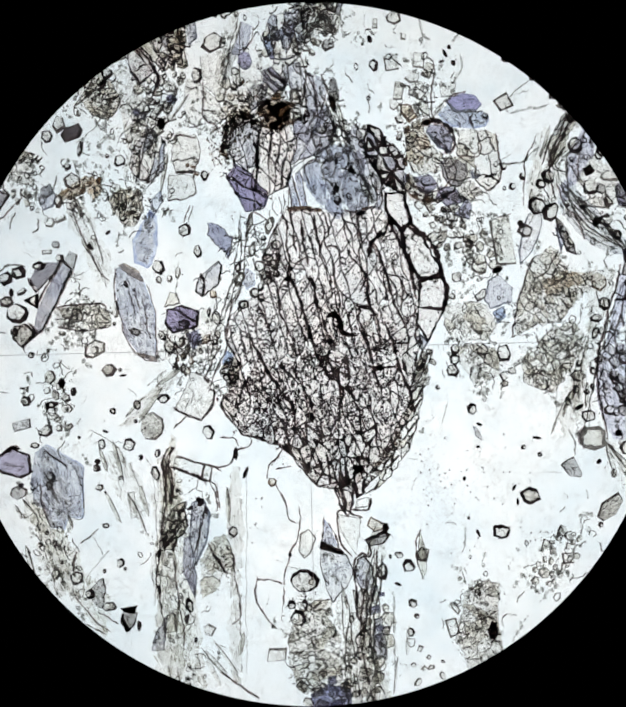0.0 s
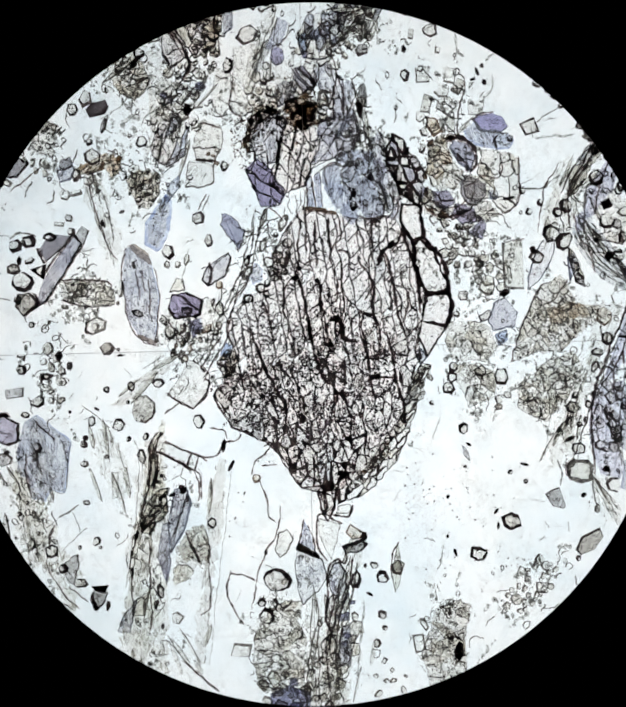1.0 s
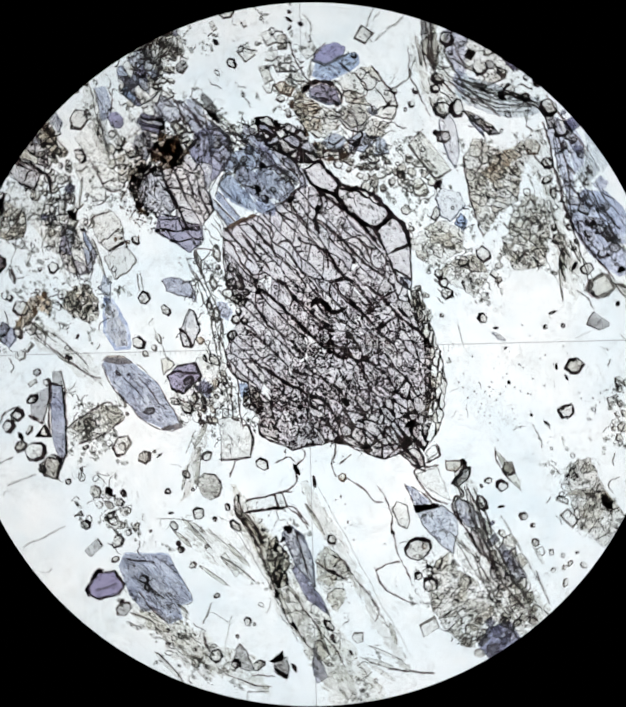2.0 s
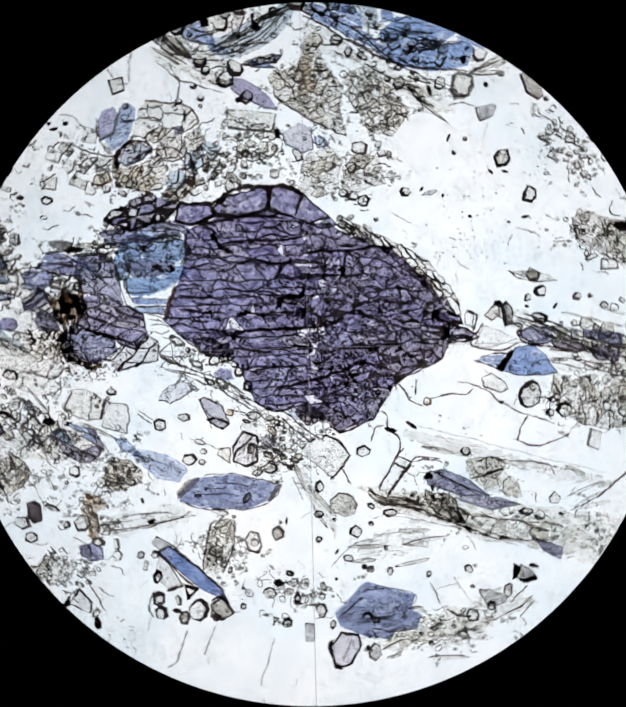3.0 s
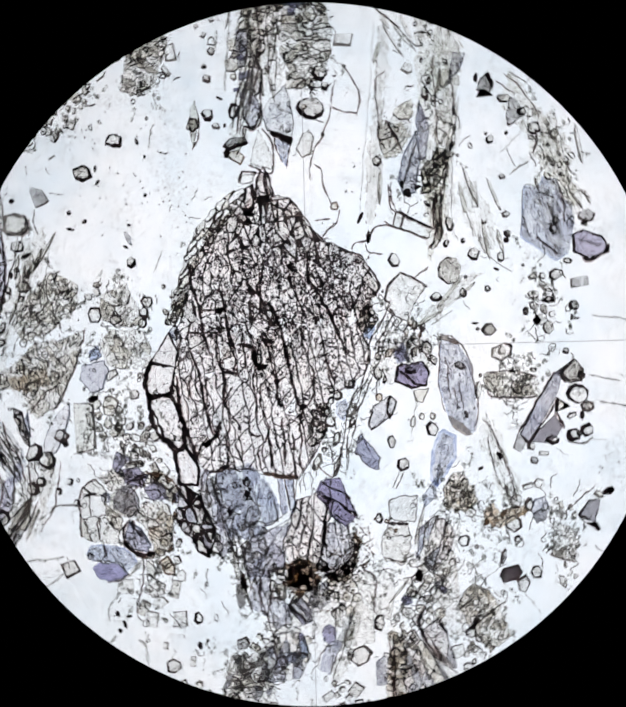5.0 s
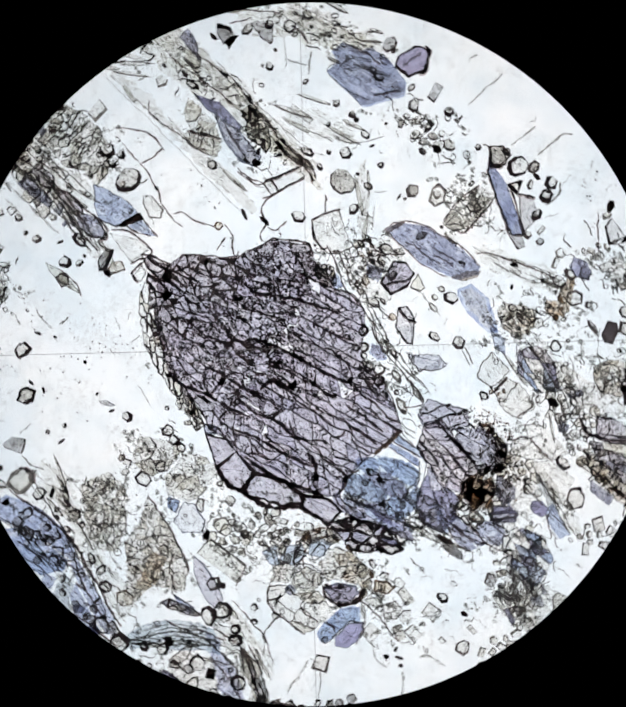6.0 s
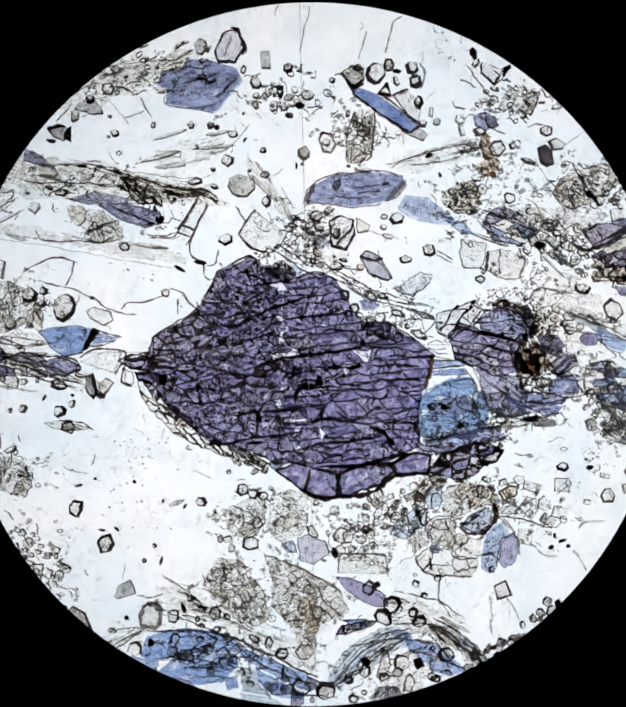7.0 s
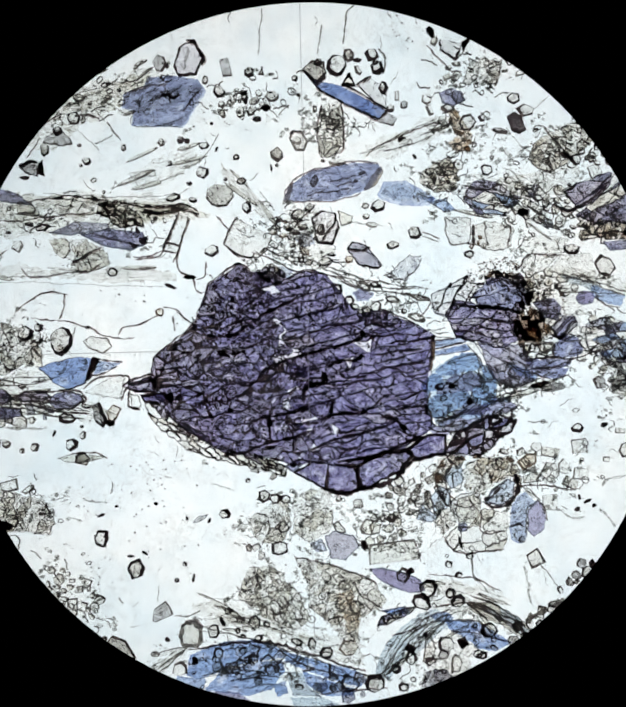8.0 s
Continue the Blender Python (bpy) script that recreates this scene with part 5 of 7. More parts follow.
    strand("dark", 3, (204, 832), (236, 826), (262, 812), high=0.04)
    cut("violet", 0, 3.5, (104, 890), (122, 872), (150, 866), (180, 872), (190, 888), (166, 906), (128, 910), face=LILAC)
    cut("violet", 0, 2.5, (-40, 898), (48, 906), (52, 922), (20, 930), (-40, 932), face=LILAC)
    cut("violet", 0, 2.5, (34, 878), (60, 868), (104, 870), (118, 880), (96, 890), (56, 892), face=VIOLET_PALE)
    cut("violet", 0, 3, (-40, 868), (10, 862), (36, 886), (10, 896), (-40, 892), face=VIOLET_GREY)
    cut("plate", 0, 2, (60, 894), (110, 898), (150, 912), (100, 916), (64, 908))
    strand("black", 5, (34, 880), (62, 866), (108, 868), (150, 864), (184, 872), high=0.04)
    strand("dark", 4, (56, 894), (96, 904), (140, 914), (200, 916), high=0.04)
    strand("black", 5, (180, 870), (192, 886), (186, 900), (205, 902), high=0.04)
    split_crystal("dark violet amphibole knot at the crystal's tip", VIOLET_BASE, 8, -40, (14, 18), 24, 50, [VIOLET_GREY, VIOLET_PALE], E_BLACK, 3.0, -5, (272, 858), (300, 840), (335, 831), (352, 846), (346, 870), (312, 868), (286, 864))
    strand("black", 5, (272, 858), (300, 840), (335, 831), (354, 844), high=0.04)
    strand("black", 5, (276, 860), (310, 869), (350, 869), high=0.04)
    cut("violet", -5, 6, (310, 874), (345, 870), (372, 870), (378, 884), (352, 898), (322, 894))
    bit("black", 380, 882, 12, 26, 0, 7, 3)
    cut("plate", 0, 4, (288, 870), (312, 876), (314, 906), (292, 906))
    strand("black", 5, (286, 866), (286, 900), (312, 910), high=0.04)
    strand("dark", 4, (340, 790), (348, 830), (352, 846), high=0.04)
    # the southern blue band
    for face, axis, corners in (
            (BLUE_FADING, 6, ((420, 1455), (457, 1439), (497, 1424), (563, 1420), (629, 1442), (633, 1460), (576, 1466), (497, 1488), (444, 1508), (414, 1502))),
            (BLUE_FADING, -10, ((629, 1444), (709, 1468), (788, 1488), (816, 1505), (802, 1526), (749, 1514), (682, 1490), (633, 1470))),
            (BLUE_FADING, 14, ((490, 1492), (576, 1468), (626, 1464), (633, 1488), (603, 1531), (550, 1546), (497, 1539), (454, 1531))),
            (BLUE_FADING, -6, ((672, 1490), (742, 1515), (792, 1531), (782, 1546), (722, 1546), (679, 1519))),
            (LILAC_SOFT, 0, ((477, 1535), (530, 1538), (563, 1561), (523, 1575), (477, 1565))),
            (BLUE_FADING, 0, ((606, 1521), (633, 1512), (641, 1539), (616, 1548))),
            (BLUE_SOFT, 10, ((391, 1498), (417, 1505), (457, 1505), (450, 1535), (417, 1535), (391, 1521))),
            (ICE, 0, ((636, 1492), (672, 1495), (679, 1521), (716, 1548), (649, 1545))),
            (ICE, 0, ((643, 1548), (722, 1551), (762, 1568), (656, 1575)))):
        soft(face, axis, *corners)
    strand("black", 5, (420, 1442), (560, 1426), (640, 1438), (760, 1476), (812, 1490))
    for k in range(8):
        u, v = dice.uniform(430, 640), dice.uniform(1470, 1530)
        strand("mid", 2.2, (u, v), (u + 50, v - 9), (u + dice.uniform(80, 120), v - 5), high=0.036)
    for pts in (((655, 1464), (700, 1484), (760, 1500), (800, 1508)), ((640, 1438), (660, 1452), (650, 1466), (600, 1470)), ((680, 1476), (700, 1488), (670, 1490)), ((700, 1545), (770, 1534), (860, 1530))):
        strand("dark", 3, *pts, high=0.036)
    for u, v, l, w, r in ((485, 1448, 22, 24, 4), (540, 1443, 18, 14, 4), (550, 1466, 16, 18, 4), (562, 1463, 22, 22, 5), (509, 1483, 20, 24, 4.5), (526, 1486, 18, 18, 4), (600, 1487, 26, 24, 5), (614, 1483, 13, 18, 3),
                          (643, 1504, 14, 18, 3.5), (574, 1512, 18, 18, 3), (665, 1525, 20, 14, 3.5), (777, 1518, 40, 34, 7), (575, 1416, 18, 14, 6), (600, 1446, 10, 10, 2), (740, 1530, 16, 14, 3), (705, 1528, 20, 22, 3)):
        bit("garnet" if r > 3 else "turbid", u, v, l, w, dice.uniform(-20, 20), 7, 0.72 * r)
    blotch(E_BLACK, 732, 1488, 9, 24, 5)
    blotch(E_DARK, 436, 1468, 12, 14, 5)
    # the pale arc and the blue wedge in its lee
    soft(ICE, 14, (833, 1495), (843, 1455), (863, 1422), (893, 1391), (929, 1364), (949, 1369), (929, 1405), (903, 1445), (883, 1485), (863, 1512))
    soft(ICE, 30, (929, 1364), (963, 1352), (1002, 1369), (1016, 1382), (976, 1405), (943, 1439), (916, 1458), (903, 1445), (929, 1405), (949, 1369))
    for k in range(6):
        strand(("soft", "soft", "mid")[k % 3], 2.2, (846 + 8 * k, 1484), (884 + 9 * k, 1412 + 4 * k), (950 + 8 * k, 1360 + 3 * k), high=0.036)
    soft(BLUE_FADING, -14, (986, 1374), (1050, 1378), (1100, 1404), (1140, 1428), (1100, 1446), (1060, 1440), (1038, 1420), (1000, 1400))
    soft(BLUE_FADING, -20, (950, 1368), (985, 1356), (1010, 1372), (980, 1384))
    strand("dark", 3, (1000, 1400), (1050, 1404), (1100, 1418), (1130, 1424), high=0.036)
    strand("dark", 3, (870, 1410), (920, 1396), (950, 1370), (1000, 1352), high=0.036)
    cut("lilac", -6, 3, (818, 1262), (850, 1260), (905, 1272), (935, 1288), (945, 1312), (915, 1318), (870, 1304), (840, 1286), face=ROSE)
    cut("blue", -10, 2.5, (845, 1355), (900, 1345), (912, 1360), (870, 1368))
    cut("lilac", -36, 2.5, (720, 1192), (745, 1176), (790, 1190), (798, 1214), (766, 1244), (734, 1238), rough=4, face=LILAC_GREYING)
    cut("sky", 60, 2, (688, 1206), (714, 1196), (728, 1222), (704, 1226))
    fading("sky", 35, 2, (1130, 1160), (1136, 1124), (1150, 1098), (1166, 1092), (1190, 1114), (1170, 1130), (1168, 1190), (1158, 1208), (1134, 1200))
    cut("lilac", 80, 2.5, (1170, 1132), (1192, 1108), (1202, 1120), (1213, 1150), (1206, 1176), (1186, 1192), (1170, 1180), face=VIOLET_STEADY)
    strand("dark", 3.5, (1134, 1166), (1150, 1164), (1164, 1170), high=0.04)
    strand("mid", 3, (1170, 1192), (1168, 1160), (1170, 1130), (1188, 1114), high=0.04)
    strand("dark", 3.5, (1192, 1106), (1206, 1124), (1213, 1156), high=0.04)
    cut("lilac", 80, 2, (-160, 770), (-110, 760), (-88, 800), (-100, 850), (-150, 850))
    cut("lilac", 10, 2.5, (0, 418), (32, 424), (78, 456), (40, 452), (0, 446))


def north():
    cut("rose", 62, 6, (396, 104), (414, 92), (432, 92), (452, 128), (436, 166), (396, 170), (384, 146))
    strand("soft", 5, (420, 106), (414, 130), (408, 156), high=0.045)
    strand("black", 9, (414, 92), (432, 96), (452, 128), (446, 146), high=0.045)
    bit("grey", 355, 140, 30, 36, 0, 6, 3)
    bit("black", 371, 145, 10, 14, 0, 5, 3)
    for u, v, l, w in ((455, 177, 13, 22), (240, 184, 13, 11), (265, 199, 11, 9), (240, 216, 17, 9), (200, 229, 12, 9), (100, 330, 20, 30), (177, 321, 11, 9),
                       (193, 357, 20, 18), (180, 366, 9, 8), (275, 327, 13, 16), (358, 315, 14, 19), (378, 362, 10, 13), (401, 310, 16, 17), (453, 322, 22, 17)):
        bit("ring" if l > 15 else "garnet", u, v, l, w, dice.uniform(-20, 20), 6, 3.2)
    bit("black", 415, 312, 13, 12)
    bit("olive", 175, 216, 24, 18)
    bit("ring", 164, 262, 28, 30, 0, 6, 4)
    strand("dark", 6, (178, 257), (200, 256), (222, 262))
    cut("grey", 0, 2, (96, 316), (102, 300), (135, 285), (155, 305), (163, 318), (140, 324))
    bit("ring", 128, 290, 21, 20, 0, 7, 5)
    cut("black", 0, 2, (85, 362), (96, 352), (100, 392), (84, 384))
    mass("feldspar_cluster", "", [GREY, TURBID], E_BLACK, 3, 20, 16, 20, (44, 366), (66, 350), (92, 360), (86, 388), (54, 384))
    bit("black", 56, 393, 22, 10)
    strand("mid", 4, (240, 270), (252, 292), (268, 312))
    strand("soft", 2, (165, 284), (222, 332))
    bit("plate", 318, 385, 60, 15, 6, 4, 2)
    cut("cream", 0, 4, (36, 448), (70, 446), (82, 464), (72, 476), (40, 474))
    bit("grey", 501, 150, 20, 40, 12, 4, 1.5)
    for u, v, l, w, tu in ((553, 160, 22, 22, 0), (485, 201, 25, 33, 25), (543, 216, 16, 28, 15), (570, 263, 20, 14, 0), (653, 173, 15, 15, 0), (524, 348, 15, 15, 0), (450, 382, 28, 28, 0)):
        bit("ring", u, v, l, w, tu, 6, 4)
    cut("garnet", 0, 4, (570, 166), (582, 145), (586, 167))
    scatter(("turbid", "garnet", "faint"), 12, 540, 228, 66, 28, 14, 30, 15)
    bit("black", 590, 238, 22, 16)
    bit("turbid", 614, 343, 28, 33, 0, 6, 4)
    bit("garnet", 614, 366, 9)
    bit("black", 602, 372, 6, 18, 8, 5)
    bit("black", 480, 331, 6, 15, -25, 5)
    bit("black", 469, 273, 8, 7)
    strand("mid", 2.5, (580, 18), (577, 70), (572, 122), high=0.02)
    strand("mid", 2.5, (712, 55), (708, 90), (703, 122))
    strand("mid", 3, (785, 12), (768, 30), (764, 60), (762, 98))
    cut("faint", 0, 4, (640, 305), (648, 291), (670, 291), (684, 313), (675, 335), (655, 335), rough=0.3)
    strand("black", 6, (642, 306), (650, 292), (670, 291), high=0.04)
    bit("faint", 660, 312, 18, 18, 0, 8, 2)
    strand("mid", 2, (487, 296), (470, 325), (440, 362))
    # garnets over the blue prism
    cut("turbid", 0, 6, (668, 154), (690, 132), (718, 134), (724, 164), (704, 188), (684, 172))
    strand("black", 5, (672, 158), (690, 172), (704, 186), (722, 168), high=0.045)
    strand("dark", 3, (694, 142), (712, 150), (716, 170), high=0.045)
    bit("ring", 705, 137, 20, 17, 0, 6, 4)
    bit("ring", 745, 146, 45, 45, 0, 9, 7)
    bit("turbid", 772, 122, 24, 30, 20, 6, 6)
    bit("black", 792, 133, 20, 12, 0, 5)
    bit("ring", 824, 121, 32, 30, 0, 6, 8)
    bit("ring", 836, 150, 32, 32, 0, 6, 8)
    bit("ring", 832, 137, 14, 14, 0, 6, 4)
    strand("mid", 4, (838, 108), (854, 128), (852, 152), (846, 164))
    cut("black", 0, 7, (754, 190), (775, 158), (790, 194), face=BROWNISH)
    cut("grey", 100, 2, (794, 192), (818, 174), (842, 184), (857, 208), (856, 242), (826, 224), face=GREYING)
    strand("black", 7, (788, 188), (806, 180), (822, 170), high=0.045)
    bit("garnet", 793, 155, 14, 26, 25, 5, 3)
    bit("ring", 850, 195, 20, 30, 0, 6, 5)
    bit("garnet", 866, 240, 19, 18, 0, 6, 4, None)
    bit("faint", 880, 212, 10, 22, 0, 4, 2)
    bit("grey", 895, 232, 18, 18)
    bit("faint", 945, 220, 22, 26)
    bit("faint", 952, 243, 13, 24, 20, 4, 3)
    clump("epidote_prism", "dusty green-grey epidote prism", [DUSTY, OLIVE], (E_MID, E_MID, E_DARK), 30, (716, 232), (756, 224), (761, 320), (742, 345), (710, 346), (704, 272))
    strand("dark", 4, (756, 226), (762, 320), (745, 344))
    strand("dark", 4, (712, 232), (704, 275), (709, 344))
    bit("garnet", 736, 274, 34, 30, 20, 6, 3.5)
    bit("faint", 698, 242, 10, 17, -10, 6, 3)
    bit("faint", 748, 360, 40, 16, 0, 6, 2.5)
    bit("garnet", 716, 356, 10)
    # the north-eastern stretch
    cut("rose", 112, 4, (972, 86), (1026, 96), (1018, 118), (1010, 136), (974, 112), face=GREYING)
    cut("black", 0, 2, (1022, 92), (1038, 82), (1040, 92), (1026, 112))
    bit("cream", 962, 92, 16, 24, -25, 5, 4)
    bit("black", 954, 70, 16, 30, 30, 6)
    strand("dark", 3, (945, 100), (968, 128), (1004, 160))
    strand("dark", 3, (1035, 90), (1022, 118), (1010, 136))
    scatter(("faint", "dusty", "cream"), 8, 1005, 160, 20, 22, 14, 26)
    clump("epidote_aggregate", "grey dusty epidote aggregate", [DUSTY, OLIVE], (E_MID, E_MID, E_DARK), 20, (1030, 150), (1075, 128), (1112, 136), (1100, 190), (1060, 182), (1030, 188))
    strand("dark", 3, (1112, 132), (1105, 165), (1096, 192))
    bit("faint", 1155, 160, 34, 14, 25, 5, 2.5)
    bit("faint", 1118, 157, 16, 8, 15, 6, 2)
    cut("lilac", 20, 2, (972, 205), (998, 194), (1024, 204), (1032, 222), (1004, 236), (980, 230))
    bit("grey", 1014, 214, 26, 30, 20, 6, 2)
    clump("rust_patch", "orange-brown iron stain", [RUST, BROWNISH, CREAM, RUST], (E_RUST,), 15, (1000, 232), (1018, 250), (1020, 290), (1046, 300), (1042, 334), (1006, 336),
         (996, 316), (1012, 300), (994, 268), base=RUST_VEIL)
    bit("garnet", 992, 240, 30, 20, 0, 6, 4)
    bit("garnet", 1035, 270, 36, 36, 0, 6, 4.5)
    bit("ring", 1068, 261, 18, 18, 0, 6, 4)
    bit("garnet", 986, 268, 34, 26, 0, 6, 3)
    bit("ring", 1138, 217, 31, 25, 0, 6, 4)
    bit("garnet", 1163, 244, 38, 30, 10, 5, 4)
    cut("black", 0, 6, (1122, 258), (1140, 246), (1156, 258), (1166, 288), (1150, 298), (1134, 290), face=CHARCOAL)
    bit("grey", 1108, 290, 34, 13, -10, 6, 3)
    strand("soft", 2, (1225, 205), (1180, 245))
    clump("epidote_aggregate", "brown-stained epidote aggregate", [DUSTY, BROWNISH], (E_MID, E_MID, E_DARK), 19, (1172, 350), (1180, 318), (1240, 282), (1280, 268), (1318, 310), (1268, 352), (1216, 382), (1185, 372), base=DUST_BROWN)
    bit("ring", 1275, 353, 26, 24, 0, 6, 4)
    bit("black", 1252, 344, 26, 14, -25, 5)
    scatter(("garnet", "turbid", "faint"), 9, 1325, 345, 45, 18, 12, 26, -15)
    cut("faint", 0, 2.5, (1300, 370), (1325, 362), (1336, 385), (1310, 398))
    bit("ring", 1078, 376, 29, 26, 0, 6, 4)
    bit("garnet", 1090, 349, 11)
    bit("faint", 1016, 365, 24, 24, 0, 7, 2)
    fibres(("soft", "soft"), 5, 60, 2, (1090, 300), (1130, 360), (1190, 400), felt=False)
    flakes(8, 70, 54, 6, (1090, 300), (1180, 400), kinds=("plate", "faint", "plate"))
    fibres(("mid", "soft"), 3, 40, 2, (820, 340), (900, 310), (980, 275))
    flakes(7, 40, 60, 8, (820, 340), (900, 310), (980, 275))
    strand("dark", 3, (812, 346), (832, 328), (890, 300), (990, 262))
    strand("mid", 3, (850, 338), (920, 318), (960, 300))
    bit("black", 889, 308, 20, 10, 25, 5)
    bit("black", 919, 347, 8, 14, 30, 5)
    clump("epidote_aggregate", "yellow-brown speckled epidote aggregate", [CREAM, DUSTY, BROWNISH], (E_MID, E_MID, E_DARK), 16, (930, 385), (958, 362), (990, 350), (1016, 372), (1010, 420), (968, 425), (935, 412), base=DUST_BROWN)
    scatter(("ring", "turbid", "garnet"), 10, 985, 395, 40, 30, 12, 24)
    cut("faint", 0, 3, (986, 480), (1044, 482), (1044, 516), (1042, 540), (1000, 546), (986, 520), rough=3.5)
    scatter(("faint", "brown", "garnet"), 8, 1058, 538, 24, 14, 9, 16)
    mass("feldspar_block", "clear blocky feldspar with dark joints", [QUARTZ], E_MID, 1.5, 40, 60, 0, (1048, 500), (1080, 490), (1140, 500), (1132, 548), (1096, 558), (1048, 545), base=CLEAN, rough=4)
    strand("dark", 5, (1050, 498), (1048, 548))
    strand("dark", 4, (1132, 500), (1126, 548))
    bit("ring", 1040, 563, 24, 17, 0, 6, 3.5)
    bit("ring", 1267, 553, 37, 23, 0, 6, 4.5)
    cut("garnet", 0, 5.5, (1316, 582), (1330, 562), (1354, 574), (1366, 594), (1350, 614), (1326, 606))
    bit("ring", 1238, 635, 17, 17)
    bit("garnet", 1146, 592, 12)
    cut("plate", 0, 2.5, (1152, 592), (1170, 566), (1248, 563), (1240, 566), (1208, 600), (1180, 612), (1160, 606))
    cut("plate", 0, 2.5, (1150, 552), (1160, 530), (1200, 520), (1262, 528), (1250, 562), (1172, 565))
    cut("plate", 0, 2.5, (1212, 602), (1242, 566), (1310, 560), (1322, 612), (1290, 618))
    strand("dark", 3.5, (1150, 592), (1170, 566), (1210, 566), (1250, 563))
    strand("dark", 3, (1145, 550), (1168, 525))
    strand("mid", 3, (1215, 612), (1300, 622), (1400, 650))
    strand("mid", 3, (1235, 648), (1300, 648), (1385, 652))
    fibres(("mid", "dark"), 2, 30, 2, (1230, 600), (1389, 640))
    flakes(5, 30, 60, 8, (1230, 600), (1389, 640))


def west():
    fibres(("mid", "soft", "soft"), 4, 46, 2.2, (-60, 470), (100, 450), (240, 455), (400, 462))
    flakes(11, 46, 60, 8, (-60, 470), (100, 450), (240, 455), (400, 462))
    flakes(6, 12, 60, 8, (330, 470), (400, 463), (470, 462))
    fibres(("mid", "soft"), 4, 44, 2, (300, 400), (430, 350))
    flakes(11, 44, 60, 8, (300, 400), (430, 350))
    fibres(("mid", "soft"), 4, 40, 2, (140, 230), (280, 190), (330, 165))
    flakes(10, 40, 60, 8, (140, 230), (280, 190), (330, 165))
    fibres(("soft", "mid"), 3, 24, 2, (-60, 600), (120, 605), (380, 612))
    flakes(8, 24, 60, 8, (-60, 600), (120, 605), (380, 612))
    fibres(("soft", "mid"), 2, 24, 2, (500, 380), (560, 440), (600, 480))
    flakes(6, 24, 60, 8, (500, 380), (560, 440), (600, 480))
    strand("dark", 3, (0, 487), (60, 488), (160, 474), (200, 470))
    strand("dark", 3.5, (60, 448), (150, 436), (240, 444), (340, 460), (420, 452))
    for u, v, l, w in ((95, 503, 32, 18), (66, 497, 22, 11), (385, 437, 32, 19), (428, 443, 18, 14), (420, 406, 14, 11), (500, 397, 9, 9), (536, 401, 22, 18),
                       (548, 460, 22, 26), (250, 603, 24, 22), (20, 515, 14, 8)):
        bit("ring", u, v, l, w, dice.uniform(-15, 15), 6, 3.8)
    for u, v, l, w, tu in ((132, 439, 22, 8, 5), (212, 441, 22, 9, -10), (378, 634, 26, 9, -20)):
        bit("black", u, v, l, w, tu, 7, 3)
    mass("oxide_mass", "ragged brown-black oxide net along the mica", [CREAM, TURBID, CLEAR, CREAM], E_BLACK, 3.6, 22, 14, -35, (222, 450), (250, 447), (290, 462), (312, 482), (322, 504), (296, 500), (262, 502), (240, 482), (214, 474), base=CLEAN, rough=3, piece="granule")
    for u, v, l, w, tu in ((240, 455, 36, 14, -15), (262, 476, 34, 16, -40), (300, 490, 34, 18, -40), (318, 534, 26, 34, 20), (300, 545, 26, 14, 10), (284, 500, 20, 12, 0), (330, 468, 40, 12, -5), (350, 472, 24, 10, -10),
                           (390, 462, 44, 8, 5), (436, 474, 24, 10, -15), (345, 484, 12, 20, -20), (306, 512, 16, 22, 30)):
        blotch(E_BLACK, u, v, 0.68 * l, 0.62 * w, tu)
    fibres(("dark", "mid"), 5, 14, 3.5, (310, 464), (360, 466), (410, 460), (445, 474), felt=False)
    fibres(("dark", "mid"), 6, 30, 3, (40, 330), (80, 290), (140, 250), felt=False)
    fibres(("dark", "mid"), 7, 34, 3.5, (-20, 880), (60, 890), (130, 905), (195, 915), felt=False)
    scatter(("ring", "turbid", "garnet", "lilac"), 14, 60, 908, 70, 18, 14, 28)
    clump("epidote_grain", "dusty pale epidote with a dark joint", [CREAM, DUSTY], (E_MID, E_SOFT, E_DARK), 32, (108, 534), (140, 528), (190, 530), (215, 545), (240, 560), (245, 585),
          (200, 602), (160, 604), (158, 578), (125, 560))
    strand("black", 5, (160, 586), (195, 566), (228, 546), high=0.04)
    strand("dark", 3, (160, 602), (200, 600), (225, 585))
    bit("faint", 40, 545, 26, 28, 0, 5, 2.5)
    cut("faint", 0, 2, (398, 474), (420, 482), (396, 562), (360, 556))
    strand("black", 6, (398, 470), (380, 516), (361, 556), high=0.04)
    strand("dark", 4, (420, 484), (406, 524), (394, 564), (384, 581), high=0.04)
    strand("black", 5, (368, 536), (382, 540), (398, 546), high=0.04)
    strand("dark", 4, (296, 570), (330, 570), (345, 564), (362, 556), (394, 562))
    for pts in (((35, 690), (60, 668), (104, 646), (152, 650)), ((145, 650), (142, 685), (135, 708)), ((70, 705), (150, 712), (200, 727), (240, 746), (300, 750)),
                ((262, 742), (272, 728), (312, 718), (352, 700)), ((362, 682), (392, 688), (410, 706), (434, 722)), ((50, 595), (75, 615), (160, 602)),
                ((385, 700), (388, 735)), ((392, 556), (400, 600), (430, 612)), ((430, 612), (436, 640), (450, 650)), ((480, 480), (496, 500), (512, 512)),
                ((456, 580), (452, 612), (436, 620)), ((300, 575), (340, 572), (365, 560)), ((160, 1005), (205, 1005), (240, 1016))):
        strand("dark", 3.2, *pts)
    bit("brown", 355, 692, 20, 18)
